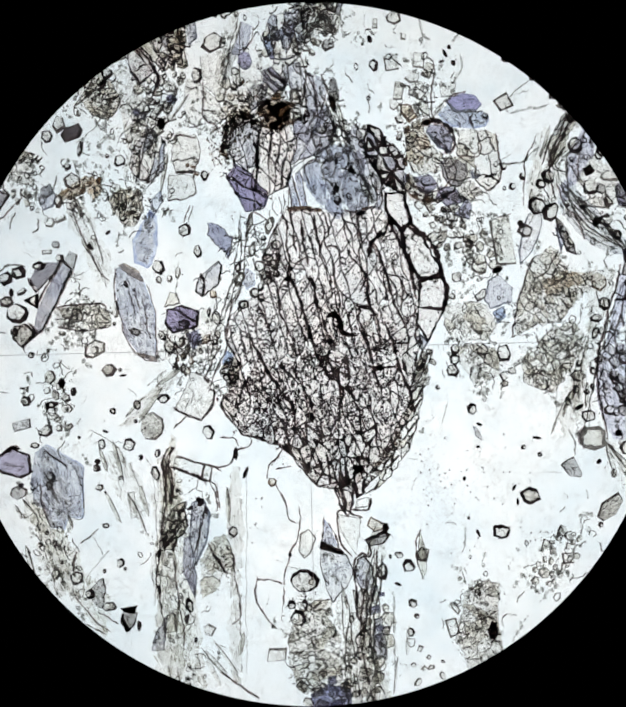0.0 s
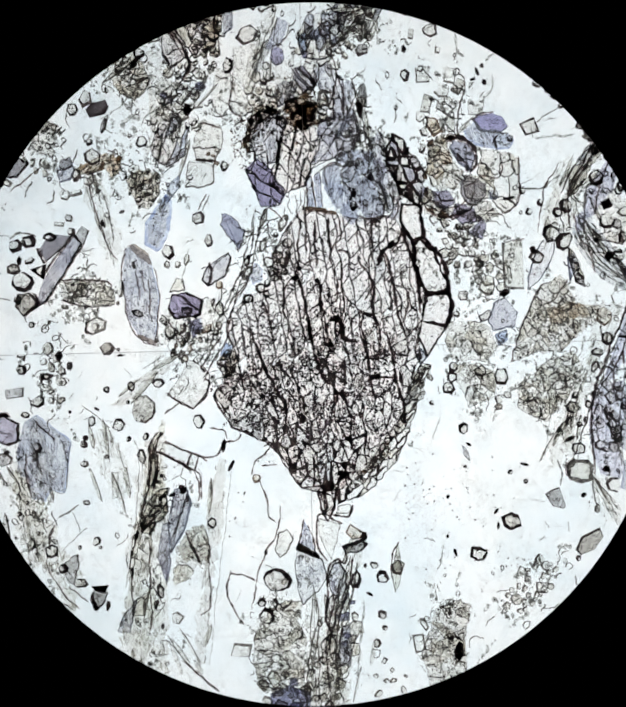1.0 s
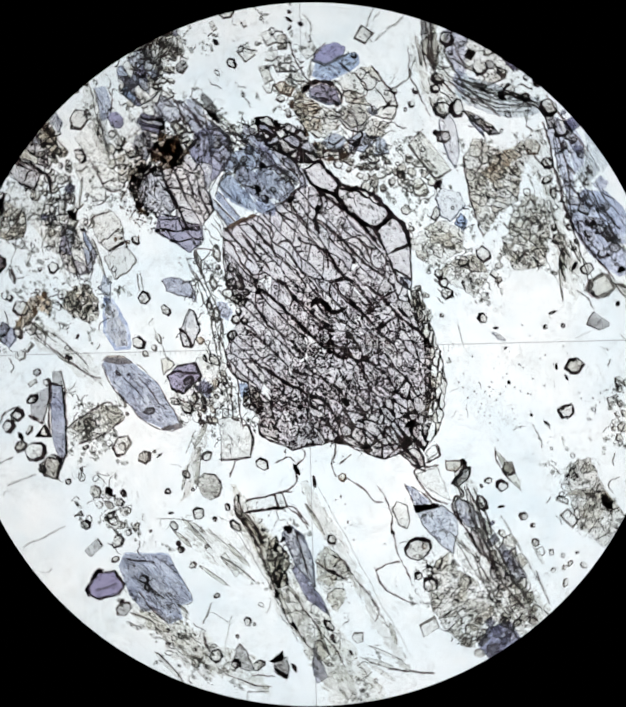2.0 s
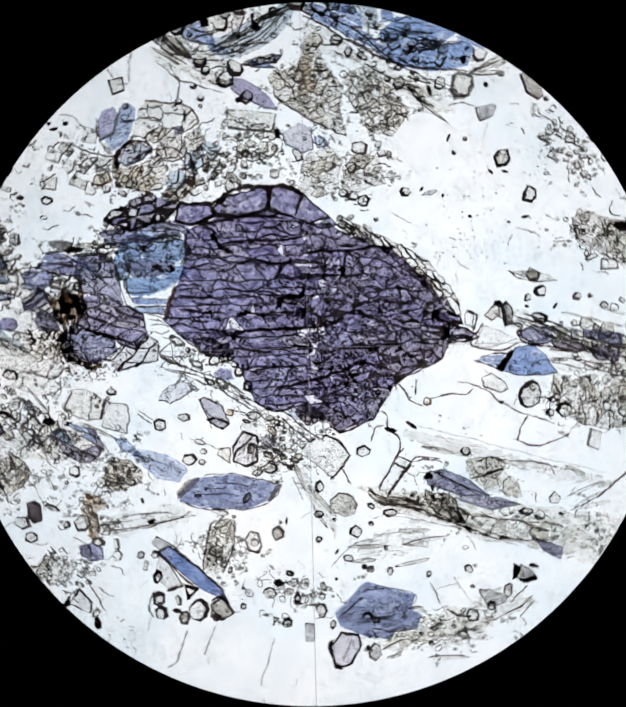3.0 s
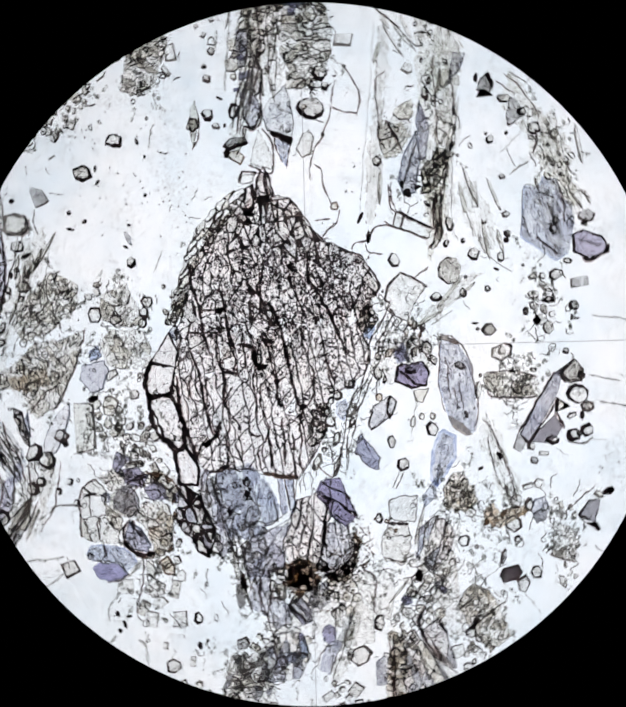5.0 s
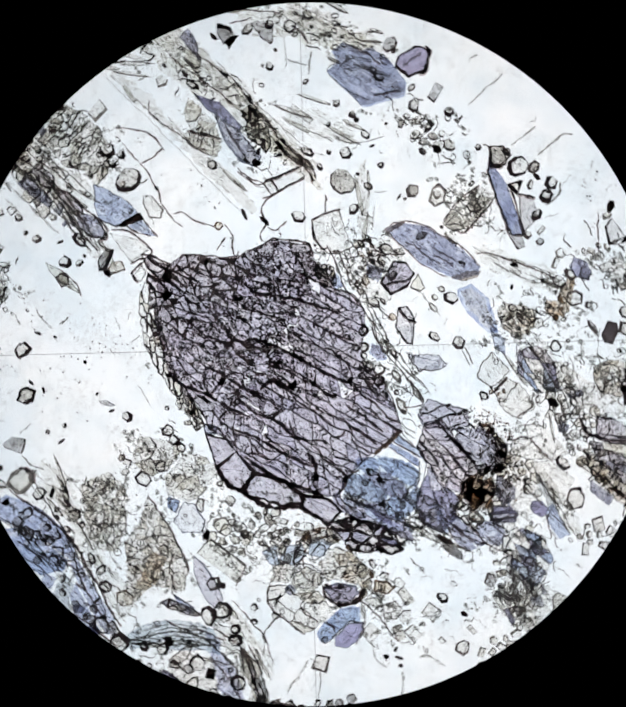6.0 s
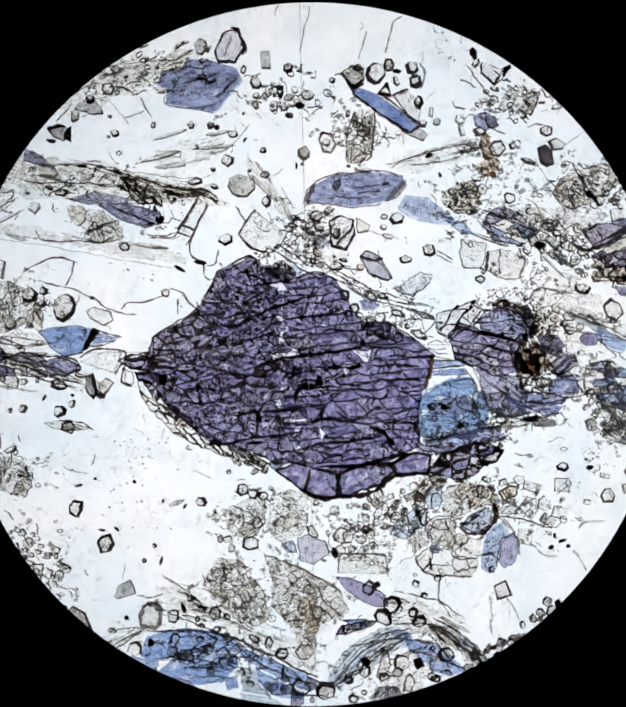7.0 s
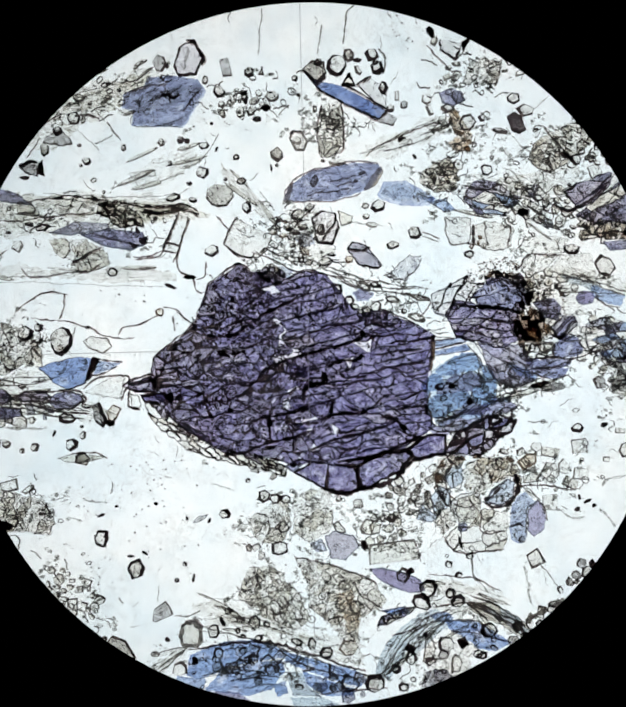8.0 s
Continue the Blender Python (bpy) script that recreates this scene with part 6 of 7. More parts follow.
    bit("black", 420, 614, 28, 10, 0, 7, 3)
    bit("ring", 57, 740, 36, 33, 0, 6, 5.5)
    bit("ring", 86, 726, 20, 20, 0, 6, 4.5)
    bit("ring", 86, 755, 30, 12, 10, 5, 4)
    bit("ring", 137, 756, 46, 58, 0, 10, 6)
    scatter(("brown", "turbid"), 4, 137, 770, 12, 8, 10, 16)
    cut("faint", 0, 3, (184, 756), (200, 745), (240, 748), (250, 768), (230, 785), (196, 772))
    bit("garnet", 195, 726, 12, 9)
    clump("epidote_aggregate", "pale dusty epidote aggregate", [DUSTY, CREAM, OLIVE], (E_MID, E_MID, E_DARK), 22, (-110, 742), (-40, 715), (20, 718), (70, 742), (95, 775), (95, 815), (50, 808), (10, 830), (-90, 830))
    fibres(("mid", "dark"), 4, 40, 2.2, (-130, 860), (0, 850), (110, 845))
    flakes(10, 40, 60, 8, (-130, 860), (0, 850), (110, 845))
    fibres(("dark", "mid", "rust"), 3, 36, 4, (-140, 920), (0, 890), (150, 905), (230, 920))
    flakes(7, 36, 60, 8, (-140, 920), (0, 890), (150, 905), (230, 920))
    scatter(("cream", "dusty", "turbid"), 10, 40, 935, 50, 16, 20, 36)
    strand("soft", 4, (-60, 947), (105, 950))
    bit("faint", 50, 856, 16, 12, 0, 6, 3)
    bit("ring", 150, 928, 40, 22, 0, 7, 5)
    cut("ring", 0, 6, (204, 900), (222, 890), (240, 932), (230, 950), (210, 934), face=GREY)
    cut("brown", 0, 3, (236, 912), (252, 896), (272, 906), (252, 940), (240, 930))
    bit("black", 246, 938, 22, 14)
    cut("plate", 0, 3, (188, 870), (240, 838), (280, 834), (270, 885), (230, 880))
    strand("dark", 4, (186, 862), (212, 840), (282, 836), (268, 888))
    bit("ring", 160, 986, 28, 27, 0, 6, 5)
    cut("olive", 0, 2, (128, 1016), (170, 1004), (240, 1014), (190, 1026), (150, 1026))
    bit("turbid", 184, 1019, 32, 33, 0, 5, 4)
    for u, v, l, w in ((185, 965, 15, 18), (15, 985, 22, 17), (50, 1000, 12, 13), (182, 946, 10, 7), (78, 992, 22, 20)):
        bit("garnet", u, v, l, w, 0, 6, 3.4)
    bit("black", 121, 961, 7, 16, -20)
    bit("faint", 22, 1078, 38, 25, 15, 4, 3.5)
    bit("faint", 65, 1085, 34, 16, 25, 5, 3)
    strand("soft", 3, (185, 1106), (215, 1112), (240, 1116))
    clump("epidote_aggregate", "large dusty epidote clot with dark specks", [DUSTY, OLIVE, CREAM], (E_MID, E_MID, E_DARK), 22, (-70, 1110), (0, 1085), (50, 1095), (100, 1110), (124, 1160), (110, 1188), (40, 1178), (-60, 1190), (-80, 1150))
    bit("black", 92, 1140, 14, 9)
    bit("black", 10, 1168, 40, 22)
    # blocks above the great crystal
    bit("turbid", 488, 433, 54, 52, 0, 9, 2.5)
    cut("faint", 0, 2.2, (522, 480), (566, 506), (606, 520), (592, 556), (575, 572), (540, 572), (496, 542))
    for pts in (((526, 478), (508, 512), (496, 542)), ((578, 560), (592, 548)), ((498, 542), (530, 566), (560, 572), (566, 560))):
        strand("black", 4.5, *pts)
    bit("ring", 470, 556, 32, 25, 30, 6, 3.8)
    for u, v, l, w, tu in ((660, 476, 30, 24, 20), (686, 460, 26, 14, 30), (618, 488, 18, 12, 40), (612, 504, 26, 12, 10), (640, 506, 16, 14, 0), (672, 504, 26, 16, -10), (657, 515, 18, 12, 0), (650, 544, 16, 12, 20),
                           (676, 558, 24, 16, -20), (684, 582, 20, 14, 0), (668, 575, 14, 18, 0), (722, 580, 30, 20, 10), (774, 575, 18, 16, 20), (735, 564, 22, 10, -20)):
        bit(dice.choice(("turbid", "ring", "brown", "garnet")), u, v, l, w, tu + dice.uniform(-12, 12), dice.choice((5, 6, 7)), 3.0)
    fading("lilac", 80, 2, (650, 525), (690, 512), (698, 540), (670, 548))
    fading("sky", 80, 2, (620, 588), (650, 600), (640, 616), (612, 606))
    scatter(("faint", "plate", "brown"), 14, 640, 530, 40, 50, 10, 22, -45)
    for pts in (((558, 560), (600, 572), (650, 598), (690, 604), (740, 611), (772, 626), (792, 642)), ((586, 548), (620, 566), (660, 590)), ((610, 480), (640, 492), (672, 492)), ((690, 470), (668, 484), (640, 520))):
        strand("dark", 3.5, *pts)
    for pts in (((600, 560), (680, 575), (740, 598), (820, 622), (950, 640)), ((720, 596), (800, 628), (870, 640), (930, 642)), ((740, 612), (800, 640), (880, 650), (950, 664))):
        strand("mid", 3, *pts)
    for u, v, l, w, tu in ((740, 632, 12, 10, 0), (750, 641, 20, 24, 0), (774, 666, 24, 22, 0), (762, 680, 18, 16, 0), (786, 680, 18, 14, 0), (800, 696, 18, 20, 0), (814, 691, 20, 22, 0), (816, 716, 18, 16, 0), (834, 680, 24, 26, 20),
                           (836, 712, 24, 20, 0), (852, 698, 20, 26, 0), (853, 721, 18, 12, 0), (880, 717, 22, 24, 0), (806, 634, 34, 20, 25), (832, 632, 24, 12, 15), (870, 663, 30, 16, 15), (924, 704, 40, 18, 20), (896, 690, 14, 12, 0)):
        bit(("ring", "garnet", "faint")[(l > 22) + (l > 28)], u, v, l, w, -tu, 7, 4.0)
    fading("lilac", 10, 2, (780, 650), (800, 638), (830, 650), (818, 668), (794, 668))
    cut("faint", 0, 3.5, (898, 652), (925, 652), (954, 668), (930, 668))
    strand("dark", 4, (898, 650), (930, 656), (954, 668), (944, 690), (930, 706))
    mass("oxide_mass", "dark granular clot on the crystal's margin", [TURBID, BROWNISH, CREAM, VIOLET_PALE], E_BLACK, 1.7, 15, 12, 10, (566, 606), (588, 592), (612, 590), (634, 606), (622, 628), (590, 630), (572, 620), base=CLEAN, rough=3)
    scatter(("turbid", "ring"), 10, 600, 608, 36, 18, 10, 18)
    scatter(("garnet", "ring", "garnet"), 8, 818, 700, 50, 14, 12, 18, -28, 1.8)
    for u, v, l, w, tu in ((838, 457, 32, 27, 20), (920, 516, 29, 27, 0), (870, 543, 27, 19, 0)):
        bit("ring", u, v, l, w, tu, 6, 4)
    bit("faint", 810, 456, 17, 15)
    bit("faint", 812, 480, 17, 13)
    bit("faint", 825, 498, 26, 12, -5)
    strand("dark", 2.5, (936, 514), (975, 528))
    strand("mid", 2.5, (936, 522), (972, 536))
    strand("soft", 2.5, (770, 490), (850, 500))


def south():
    cut("ring", 0, 6.5, (209, 1196), (216, 1176), (240, 1176), (243, 1196), (232, 1216), (214, 1210))
    cut("ring", 0, 6.5, (281, 1262), (290, 1246), (310, 1238), (324, 1262), (316, 1280), (294, 1286), face=TURBID)
    cut("grey", 0, 2.5, (338, 1378), (342, 1352), (368, 1333), (378, 1346), (386, 1364), (346, 1382), rough=0.3)
    strand("mid", 4, (388, 1366), (420, 1366), (446, 1356))
    cut("cream", 0, 9, (396, 1412), (402, 1390), (416, 1380), (434, 1378), (450, 1394), (451, 1426), (440, 1438), (404, 1436))
    strand("dark", 6, (402, 1390), (418, 1380), (436, 1380), (450, 1394), high=0.045)
    for u, v, l, w, tu in ((475, 1402, 27, 30, -20), (566, 1381, 28, 30, 0), (592, 1386, 18, 14, -30), (506, 1357, 15, 14, 0), (535, 1375, 20, 14, -20), (528, 1400, 12, 14, 0),
                           (540, 1412, 14, 10, 0), (515, 1355, 9, 9, 0), (500, 1140, 25, 23, 0), (620, 1217, 38, 30, 0), (630, 1170, 24, 26, 0), (586, 1101, 28, 28, 0),
                           (612, 1106, 24, 24, 0), (633, 1107, 24, 20, 0), (660, 1426, 28, 16, -20), (692, 1428, 20, 26, 0), (725, 1450, 30, 26, 0)):
        bit("ring", u, v, l, w, tu, 6, 4)
    for u, v, l, w, tu in ((494, 1380, 10, 26, 30), (430, 1283, 7, 20, -5), (322, 1227, 15, 7, -30), (372, 1420, 14, 9, -40), (346, 1117, 9, 8, 0), (465, 1155, 6, 14, -30),
                           (415, 1150, 6, 10, 0), (433, 1467, 14, 18, 0), (290, 1234, 18, 6, 0), (225, 1143, 18, 7, 20), (259, 1123, 8, 6, 0)):
        bit("black", u, v, l, w, tu, 6, 2)
    scatter(("turbid", "ring", "black"), 9, 574, 1224, 24, 8, 10, 20, -30)
    for u, v in ((411, 1252), (393, 1288), (550, 1066)):
        bit("ring", u, v, 11, 11, 0, 6, 3)
    cut("lilac", 0, 1.5, (428, 1160), (440, 1146), (462, 1140), (456, 1152), (436, 1160), face=GREY)
    strand("soft", 3, (470, 1076), (490, 1080), (520, 1086))
    scatter(("faint", "garnet", "dusty"), 24, 165, 1315, 75, 40, 12, 26, -40)
    bit("turbid", 270, 1440, 36, 70, 45, 6, 3)
    bit("garnet", 232, 1418, 14, 12)
    bit("faint", 345, 1452, 20, 12)
    bit("garnet", 400, 1485, 34, 30)
    fibres(("mid", "soft"), 4, 22, 2.2, (330, 1500), (370, 1470), (412, 1442))
    flakes(6, 22, 60, 8, (330, 1500), (370, 1470), (412, 1442))
    fibres(("mid", "soft", "dark"), 4, 26, 2.2, (460, 1388), (510, 1376), (565, 1384))
    flakes(6, 26, 50, 8, (460, 1388), (510, 1376), (565, 1384))
    fibres(("mid", "soft", "soft"), 5, 40, 2.2, (440, 1350), (560, 1375), (680, 1420), (790, 1460))
    flakes(12, 40, 60, 8, (440, 1350), (560, 1375), (680, 1420), (790, 1460))
    strand("mid", 3.5, (350, 1500), (380, 1470), (420, 1435))
    clump("epidote_aggregate", "dusty grey epidote aggregate under the crystal", [DUSTY, DUSTY, CREAM], (E_MID, E_MID, E_DARK), 21, (650, 1104), (690, 1086), (732, 1082), (738, 1150), (728, 1184), (690, 1200), (652, 1184))
    clump("epidote_aggregate", "dusty epidote aggregate with garnet grains", [DUSTY, CREAM, DUSTY], (E_MID, E_MID, E_DARK), 23, (548, 1152), (600, 1118), (640, 1108), (648, 1160), (632, 1205), (572, 1206))
    clump("epidote_aggregate", "grainy yellow-grey epidote aggregate", [DUSTY, CREAM, OLIVE], (E_MID, E_MID, E_DARK), 18, (552, 1262), (600, 1252), (632, 1280), (668, 1320), (692, 1372), (660, 1400), (630, 1392), (570, 1362), (530, 1325), (540, 1290))
    clump("epidote_aggregate", "brown-stained epidote aggregate", [DUSTY, DUSTY, CREAM, BROWNISH], (E_MID, E_MID, E_DARK), 20, (652, 1240), (715, 1248), (775, 1266), (832, 1292), (858, 1330), (840, 1352), (800, 1370), (790, 1400), (812, 1440), (770, 1446), (745, 1400), (690, 1350), (680, 1290))
    veil("rust_patch", "rust-brown stain in the epidote", RUST_VEIL, (750, 1320), (785, 1315), (800, 1360), (796, 1410), (768, 1395))
    bit("brown", 775, 1438, 40, 34)
    strand("dark", 3.5, (655, 1238), (720, 1250), (800, 1276), (840, 1296))
    strand("dark", 3, (785, 1290), (800, 1320), (850, 1350))
    mass("rust_patch", "dark garnet chain", [TURBID, BROWNISH, LILAC], E_BLACK, 2.6, 18, 14, 20, (835, 1392), (850, 1370), (890, 1352), (925, 1345), (915, 1362), (862, 1388))
    cut("garnet", 0, 3, (736, 1164), (752, 1154), (770, 1182), (748, 1182))
    bit("cream", 815, 1170, 30, 38, 0, 6, 3.5)
    bit("turbid", 870, 1150, 23, 20, 0, 6, 5)
    bit("black", 809, 1210, 15, 24, 25, 6, 4)
    bit("dusty", 873, 1226, 104, 44, 8, 4, 2.5)
    strand("dark", 3, (925, 1205), (935, 1246))
    scatter(("faint", "cream"), 14, 850, 1180, 44, 36, 16, 34)
    scatter(("faint", "garnet", "turbid"), 30, 905, 1105, 46, 46, 12, 28)
    bit("garnet", 795, 1118, 22, 24, 0, 6, 2.5)
    bit("faint", 752, 1107, 14, 14)
    bit("garnet", 895, 1276, 30, 34, 0, 6, 4.5)
    bit("black", 912, 1267, 16, 14)
    for u, v, l, w, r in ((951, 1306, 38, 36, 6), (936, 1336, 44, 34, 7), (1000, 1317, 22, 22, 5), (1016, 1334, 32, 28, 7), (990, 1430, 34, 34, 4), (913, 1460, 24, 30, 4),
                          (880, 1486, 22, 20, 5), (833, 1516, 44, 42, 6), (1085, 1400, 36, 32, 6), (1062, 1452, 22, 18, 3), (1096, 1438, 20, 12, 3), (918, 1509, 14, 12, 3),
                          (996, 1252, 16, 17, 3), (1018, 1275, 16, 13, 4), (1042, 1234, 18, 15, 3), (922, 1395, 16, 9, 2.5), (1053, 1390, 14, 11, 3)):
        bit("ring", u, v, l, w, dice.uniform(-20, 20), 7, r)
    cut("faint", 0, 3.5, (938, 1472), (944, 1420), (958, 1408), (968, 1440), (960, 1468))
    cut("faint", 0, 4, (1000, 1492), (1002, 1462), (1012, 1450), (1028, 1470), (1020, 1494))
    bit("grey", 985, 1454, 24, 20)
    clump("epidote_aggregate", "dark turbid grains by the field's edge", [TURBID, GREY, LILAC], (E_DARK, E_BLACK), 24, (930, 1520), (945, 1492), (985, 1484), (1004, 1502), (975, 1530), (940, 1545))
    bit("ring", 895, 1526, 24, 18, 0, 6, 4)
    bit("ring", 1070, 1456, 24, 17, 20, 6, 4)
    bit("garnet", 955, 1468, 26, 18, 10, 6, 4)
    mass("mica_mat", "dark sheared mica mat", [OLIVE, GREY, ICE, OLIVE], E_DARK, 1.3, 54, 9, -36, (1036, 1336), (1090, 1336), (1150, 1370), (1192, 1408), (1172, 1426), (1110, 1388), (1050, 1358), base=CLEAN, rough=3)
    cut("black", 0, 2, (1012, 1422), (1032, 1412), (1042, 1432), (1024, 1442))
    bit("black", 910, 1438, 22, 18, 0, 5, 3)
    bit("black", 945, 1410, 12, 16, 0, 5)
    scatter(("lilac", "turbid", "garnet"), 16, 770, 1525, 70, 22, 14, 34)
    scatter(("ring", "garnet", "turbid"), 22, 570, 1465, 110, 34, 14, 30, 5)
    bit("black", 732, 1484, 7, 22, 0, 5)
    for k in range(3):
        fibres(("mid", "soft"), 2, 26, 2.2, (860, 1500 - 10 * k), (930, 1420), (1010, 1370 - 8 * k), felt=False)
        flakes(4, 26, 60, 8, (860, 1500 - 10 * k), (930, 1420), (1010, 1370 - 8 * k))
    fibres(("dark", "mid"), 6, 30, 3.5, (960, 1345), (1060, 1345), (1120, 1375), (1160, 1400))
    fibres(("dark", "mid"), 6, 20, 3.5, (1050, 1340), (1130, 1375), (1180, 1410), felt=False)
    flakes(7, 30, 60, 8, (960, 1345), (1060, 1345), (1120, 1375), (1160, 1400))
    fibres(("dark", "mid"), 3, 26, 2.4, (940, 1300), (1040, 1308), (1110, 1330))
    flakes(7, 26, 60, 8, (940, 1300), (1040, 1308), (1110, 1330))
    scatter(("turbid", "ring", "black"), 14, 1180, 1385, 60, 16, 14, 30, 40)
    scatter(("turbid", "black", "grey"), 9, 1290, 1270, 40, 14, 14, 30, 52)
    bit("grey", 1225, 1340, 20, 12, 30)
    for u, v, l, w, tu in ((1242, 1336, 26, 16, 40), (1204, 1356, 22, 14, 40), (1176, 1374, 28, 18, 40), (1148, 1392, 20, 26, 0), (1106, 1372, 24, 10, -20), (1280, 1290, 20, 12, 50)):
        blotch(E_MID, u, v, l, w, tu)


def east():
    mass("epidote_aggregate", "clear blocky epidote with thin joints", [QUARTZ, CLEAN, QUARTZ, CREAM], E_MID, 1.6, 46, 28, 20, (1060, 1140), (1072, 1128), (1126, 1136), (1126, 1200), (1118, 1222), (1050, 1226), (1006, 1224), (984, 1196), (1012, 1168), (1040, 1168), base=CLEAN, rough=4)
    strand("dark", 3.5, (985, 1190), (1010, 1224), (1056, 1226), (1118, 1220), high=0.04)
    strand("dark", 3, (1068, 1130), (1070, 1178), (1120, 1180), high=0.04)
    cut("garnet", 0, 3, (1000, 1052), (1014, 1044), (1030, 1058), (1022, 1086), (1006, 1084), face=CLEAN)
    cut("cream", 0, 2.5, (1016, 1106), (1052, 1096), (1066, 1110), (1068, 1140), (1056, 1162), (1016, 1158), (1010, 1130), rough=3)
    strand("dark", 3, (1040, 1106), (1052, 1124), (1066, 1138), high=0.04)
    cut("garnet", 0, 3, (978, 1090), (1000, 1080), (1000, 1122), (988, 1122), face=CLEAN)
    clump("epidote_aggregate", "brown-stained small grains among the blocks", [BROWNISH, CREAM, DUSTY, QUARTZ], (E_RUST, E_DARK, E_DARK), 20, (1030, 1030), (1070, 1015), (1140, 1016), (1148, 1050), (1100, 1072), (1070, 1098), (1032, 1092), base=DUST_BROWN)
    clump("epidote_aggregate", "dark-rimmed brown grains against the dark margin", [BROWNISH, TURBID, LILAC, CREAM], (E_BLACK, E_BLACK), 22, (958, 1050), (972, 1018), (1000, 1008), (1034, 1010), (1020, 1036), (998, 1050), (990, 1080), (976, 1084), base=DUST_BROWN)
    strand("black", 5, (972, 1086), (984, 1112), (998, 1126), high=0.04)
    clump("epidote_aggregate", "pale dusty grains beside the blocks", [DUSTY, QUARTZ], (E_MID, E_DARK), 19, (972, 1130), (1008, 1128), (1012, 1164), (984, 1186), (968, 1160))
    cut("sky", 60, 4, (1074, 1116), (1090, 1086), (1124, 1062), (1142, 1068), (1140, 1102), (1112, 1124), face=BLUE_TO_VIOLET)
    strand("black", 12, (1140, 1052), (1150, 1072), (1142, 1102), (1118, 1124), high=0.045)
    strand("black", 7, (1072, 1108), (1094, 1100), (1110, 1080), high=0.045)
    strand("black", 6, (1118, 1124), (1092, 1124), (1072, 1114), high=0.045)
    cut("plate", 0, 3, (1154, 1076), (1164, 1074), (1192, 1100), (1184, 1108))
    cut("grey", 110, 2.2, (1051, 1152), (1026, 1155), (998, 1134), (999, 1112), (1022, 1095), (1058, 1093), (1065, 1117), rough=3, face=GREYING)
    strand("dark", 2.5, (1004, 1118), (1028, 1126), (1056, 1120), high=0.04)
    cut("sky", 108, 2.2, (1024, 1030), (1028, 1068), (1004, 1086), (984, 1066), (990, 1040), face=BLUE_TO_VIOLET)
    cut("sky", 104, 2.2, (1002, 1088), (994, 1128), (962, 1138), (954, 1106), (974, 1076), face=BLUE_TO_VIOLET)
    cut("sky", 112, 2.2, (964, 1140), (982, 1136), (958, 1160), (922, 1152), (936, 1118), face=BLUE_TO_VIOLET)
    scatter(("garnet", "faint", "turbid"), 18, 955, 1095, 34, 56, 14, 30)
    strand("rust", 3, (1000, 1008), (978, 1026), (966, 1056), (974, 1090), (992, 1122), high=0.045)
    strand("rust", 3, (1010, 1016), (996, 1040), (990, 1066), (998, 1096), (1014, 1112), high=0.045)
    for u, v, l, w, tu in ((980, 1034, 18, 14, 40), (972, 1058, 16, 20, 0), (1022, 1018, 20, 10, 0), (1058, 1012, 22, 10, 10), (1130, 1020, 18, 12, -20), (1146, 1066, 12, 20, 10)):
        blotch(E_RUST, u, v, l, w, tu)
    trails("grain_dust", "rust-brown dust along the dark margin", E_RUST, 60, 2, 5, 24, [(985, 1050, 50, 80, 80), (1080, 1015, 120, 24, 0), (1130, 1050, 50, 60, 60)])
    scatter(("cream", "garnet"), 12, 1130, 1020, 40, 26, 16, 30)
    cut("brown", 0, 5, (1146, 1024), (1168, 1006), (1190, 1004), (1190, 1028), (1160, 1046))
    cut("brown", 0, 3, (1140, 1050), (1156, 1056), (1158, 1085), (1146, 1078))
    for u, v, l, w, tu in ((1190, 992, 28, 22, 0), (1220, 1004, 40, 20, -15), (1220, 1048, 40, 42, 0), (1250, 1035, 24, 34, 0), (1288, 1052, 36, 26, -10), (1180, 1060, 40, 24, 20),
                           (1265, 1072, 34, 22, -20), (1284, 990, 34, 32, 4), (1375, 956, 22, 11, 0), (1345, 1019, 15, 12, 0), (1290, 1020, 10, 8, 0)):
        bit(dice.choice(("faint", "dusty")) if l > 30 else "faint", u, v, l, w, tu + dice.uniform(-6, 6), dice.choice((4, 5)), 1.7)
    bit("garnet", 1388, 1000, 30, 34, 0, 6, 4)
    bit("ring", 1280, 950, 28, 22, 0, 6, 4.5)
    bit("black", 1340, 942, 17, 12, 20, 5, 2)
    for u, v, l, w, tu in ((1285, 1103, 8, 18, 0), (1281, 1130, 17, 14, 10), (1303, 1112, 26, 10, 30), (1318, 1122, 12, 14, -40)):
        bit("black", u, v, l * 0.8, w * 0.8, tu, 5, 2)
    strand("dark", 3, (1160, 1078), (1210, 1078), (1285, 1088))
    strand("mid", 3, (1170, 1085), (1200, 1112))
    strand("mid", 2.5, (1170, 936), (1215, 938))
    strand("soft", 3, (1235, 1128), (1265, 1146), (1300, 1148))
    strand("soft", 4, (1335, 1080), (1350, 1064), (1389, 1054))
    strand("soft", 4, (1330, 1128), (1352, 1150), (1365, 1170))
    bit("plate", 1220, 1115, 34, 38, 0, 4, 2)
    bit("garnet", 1188, 1240, 34, 34, 30, 4, 4)
    bit("garnet", 1243, 1309, 14, 19, 20, 6, 3)
    strand("mid", 2.5, (1200, 1254), (1237, 1300))
    bit("ring", 1158, 1198, 16, 15, 0, 6, 3)
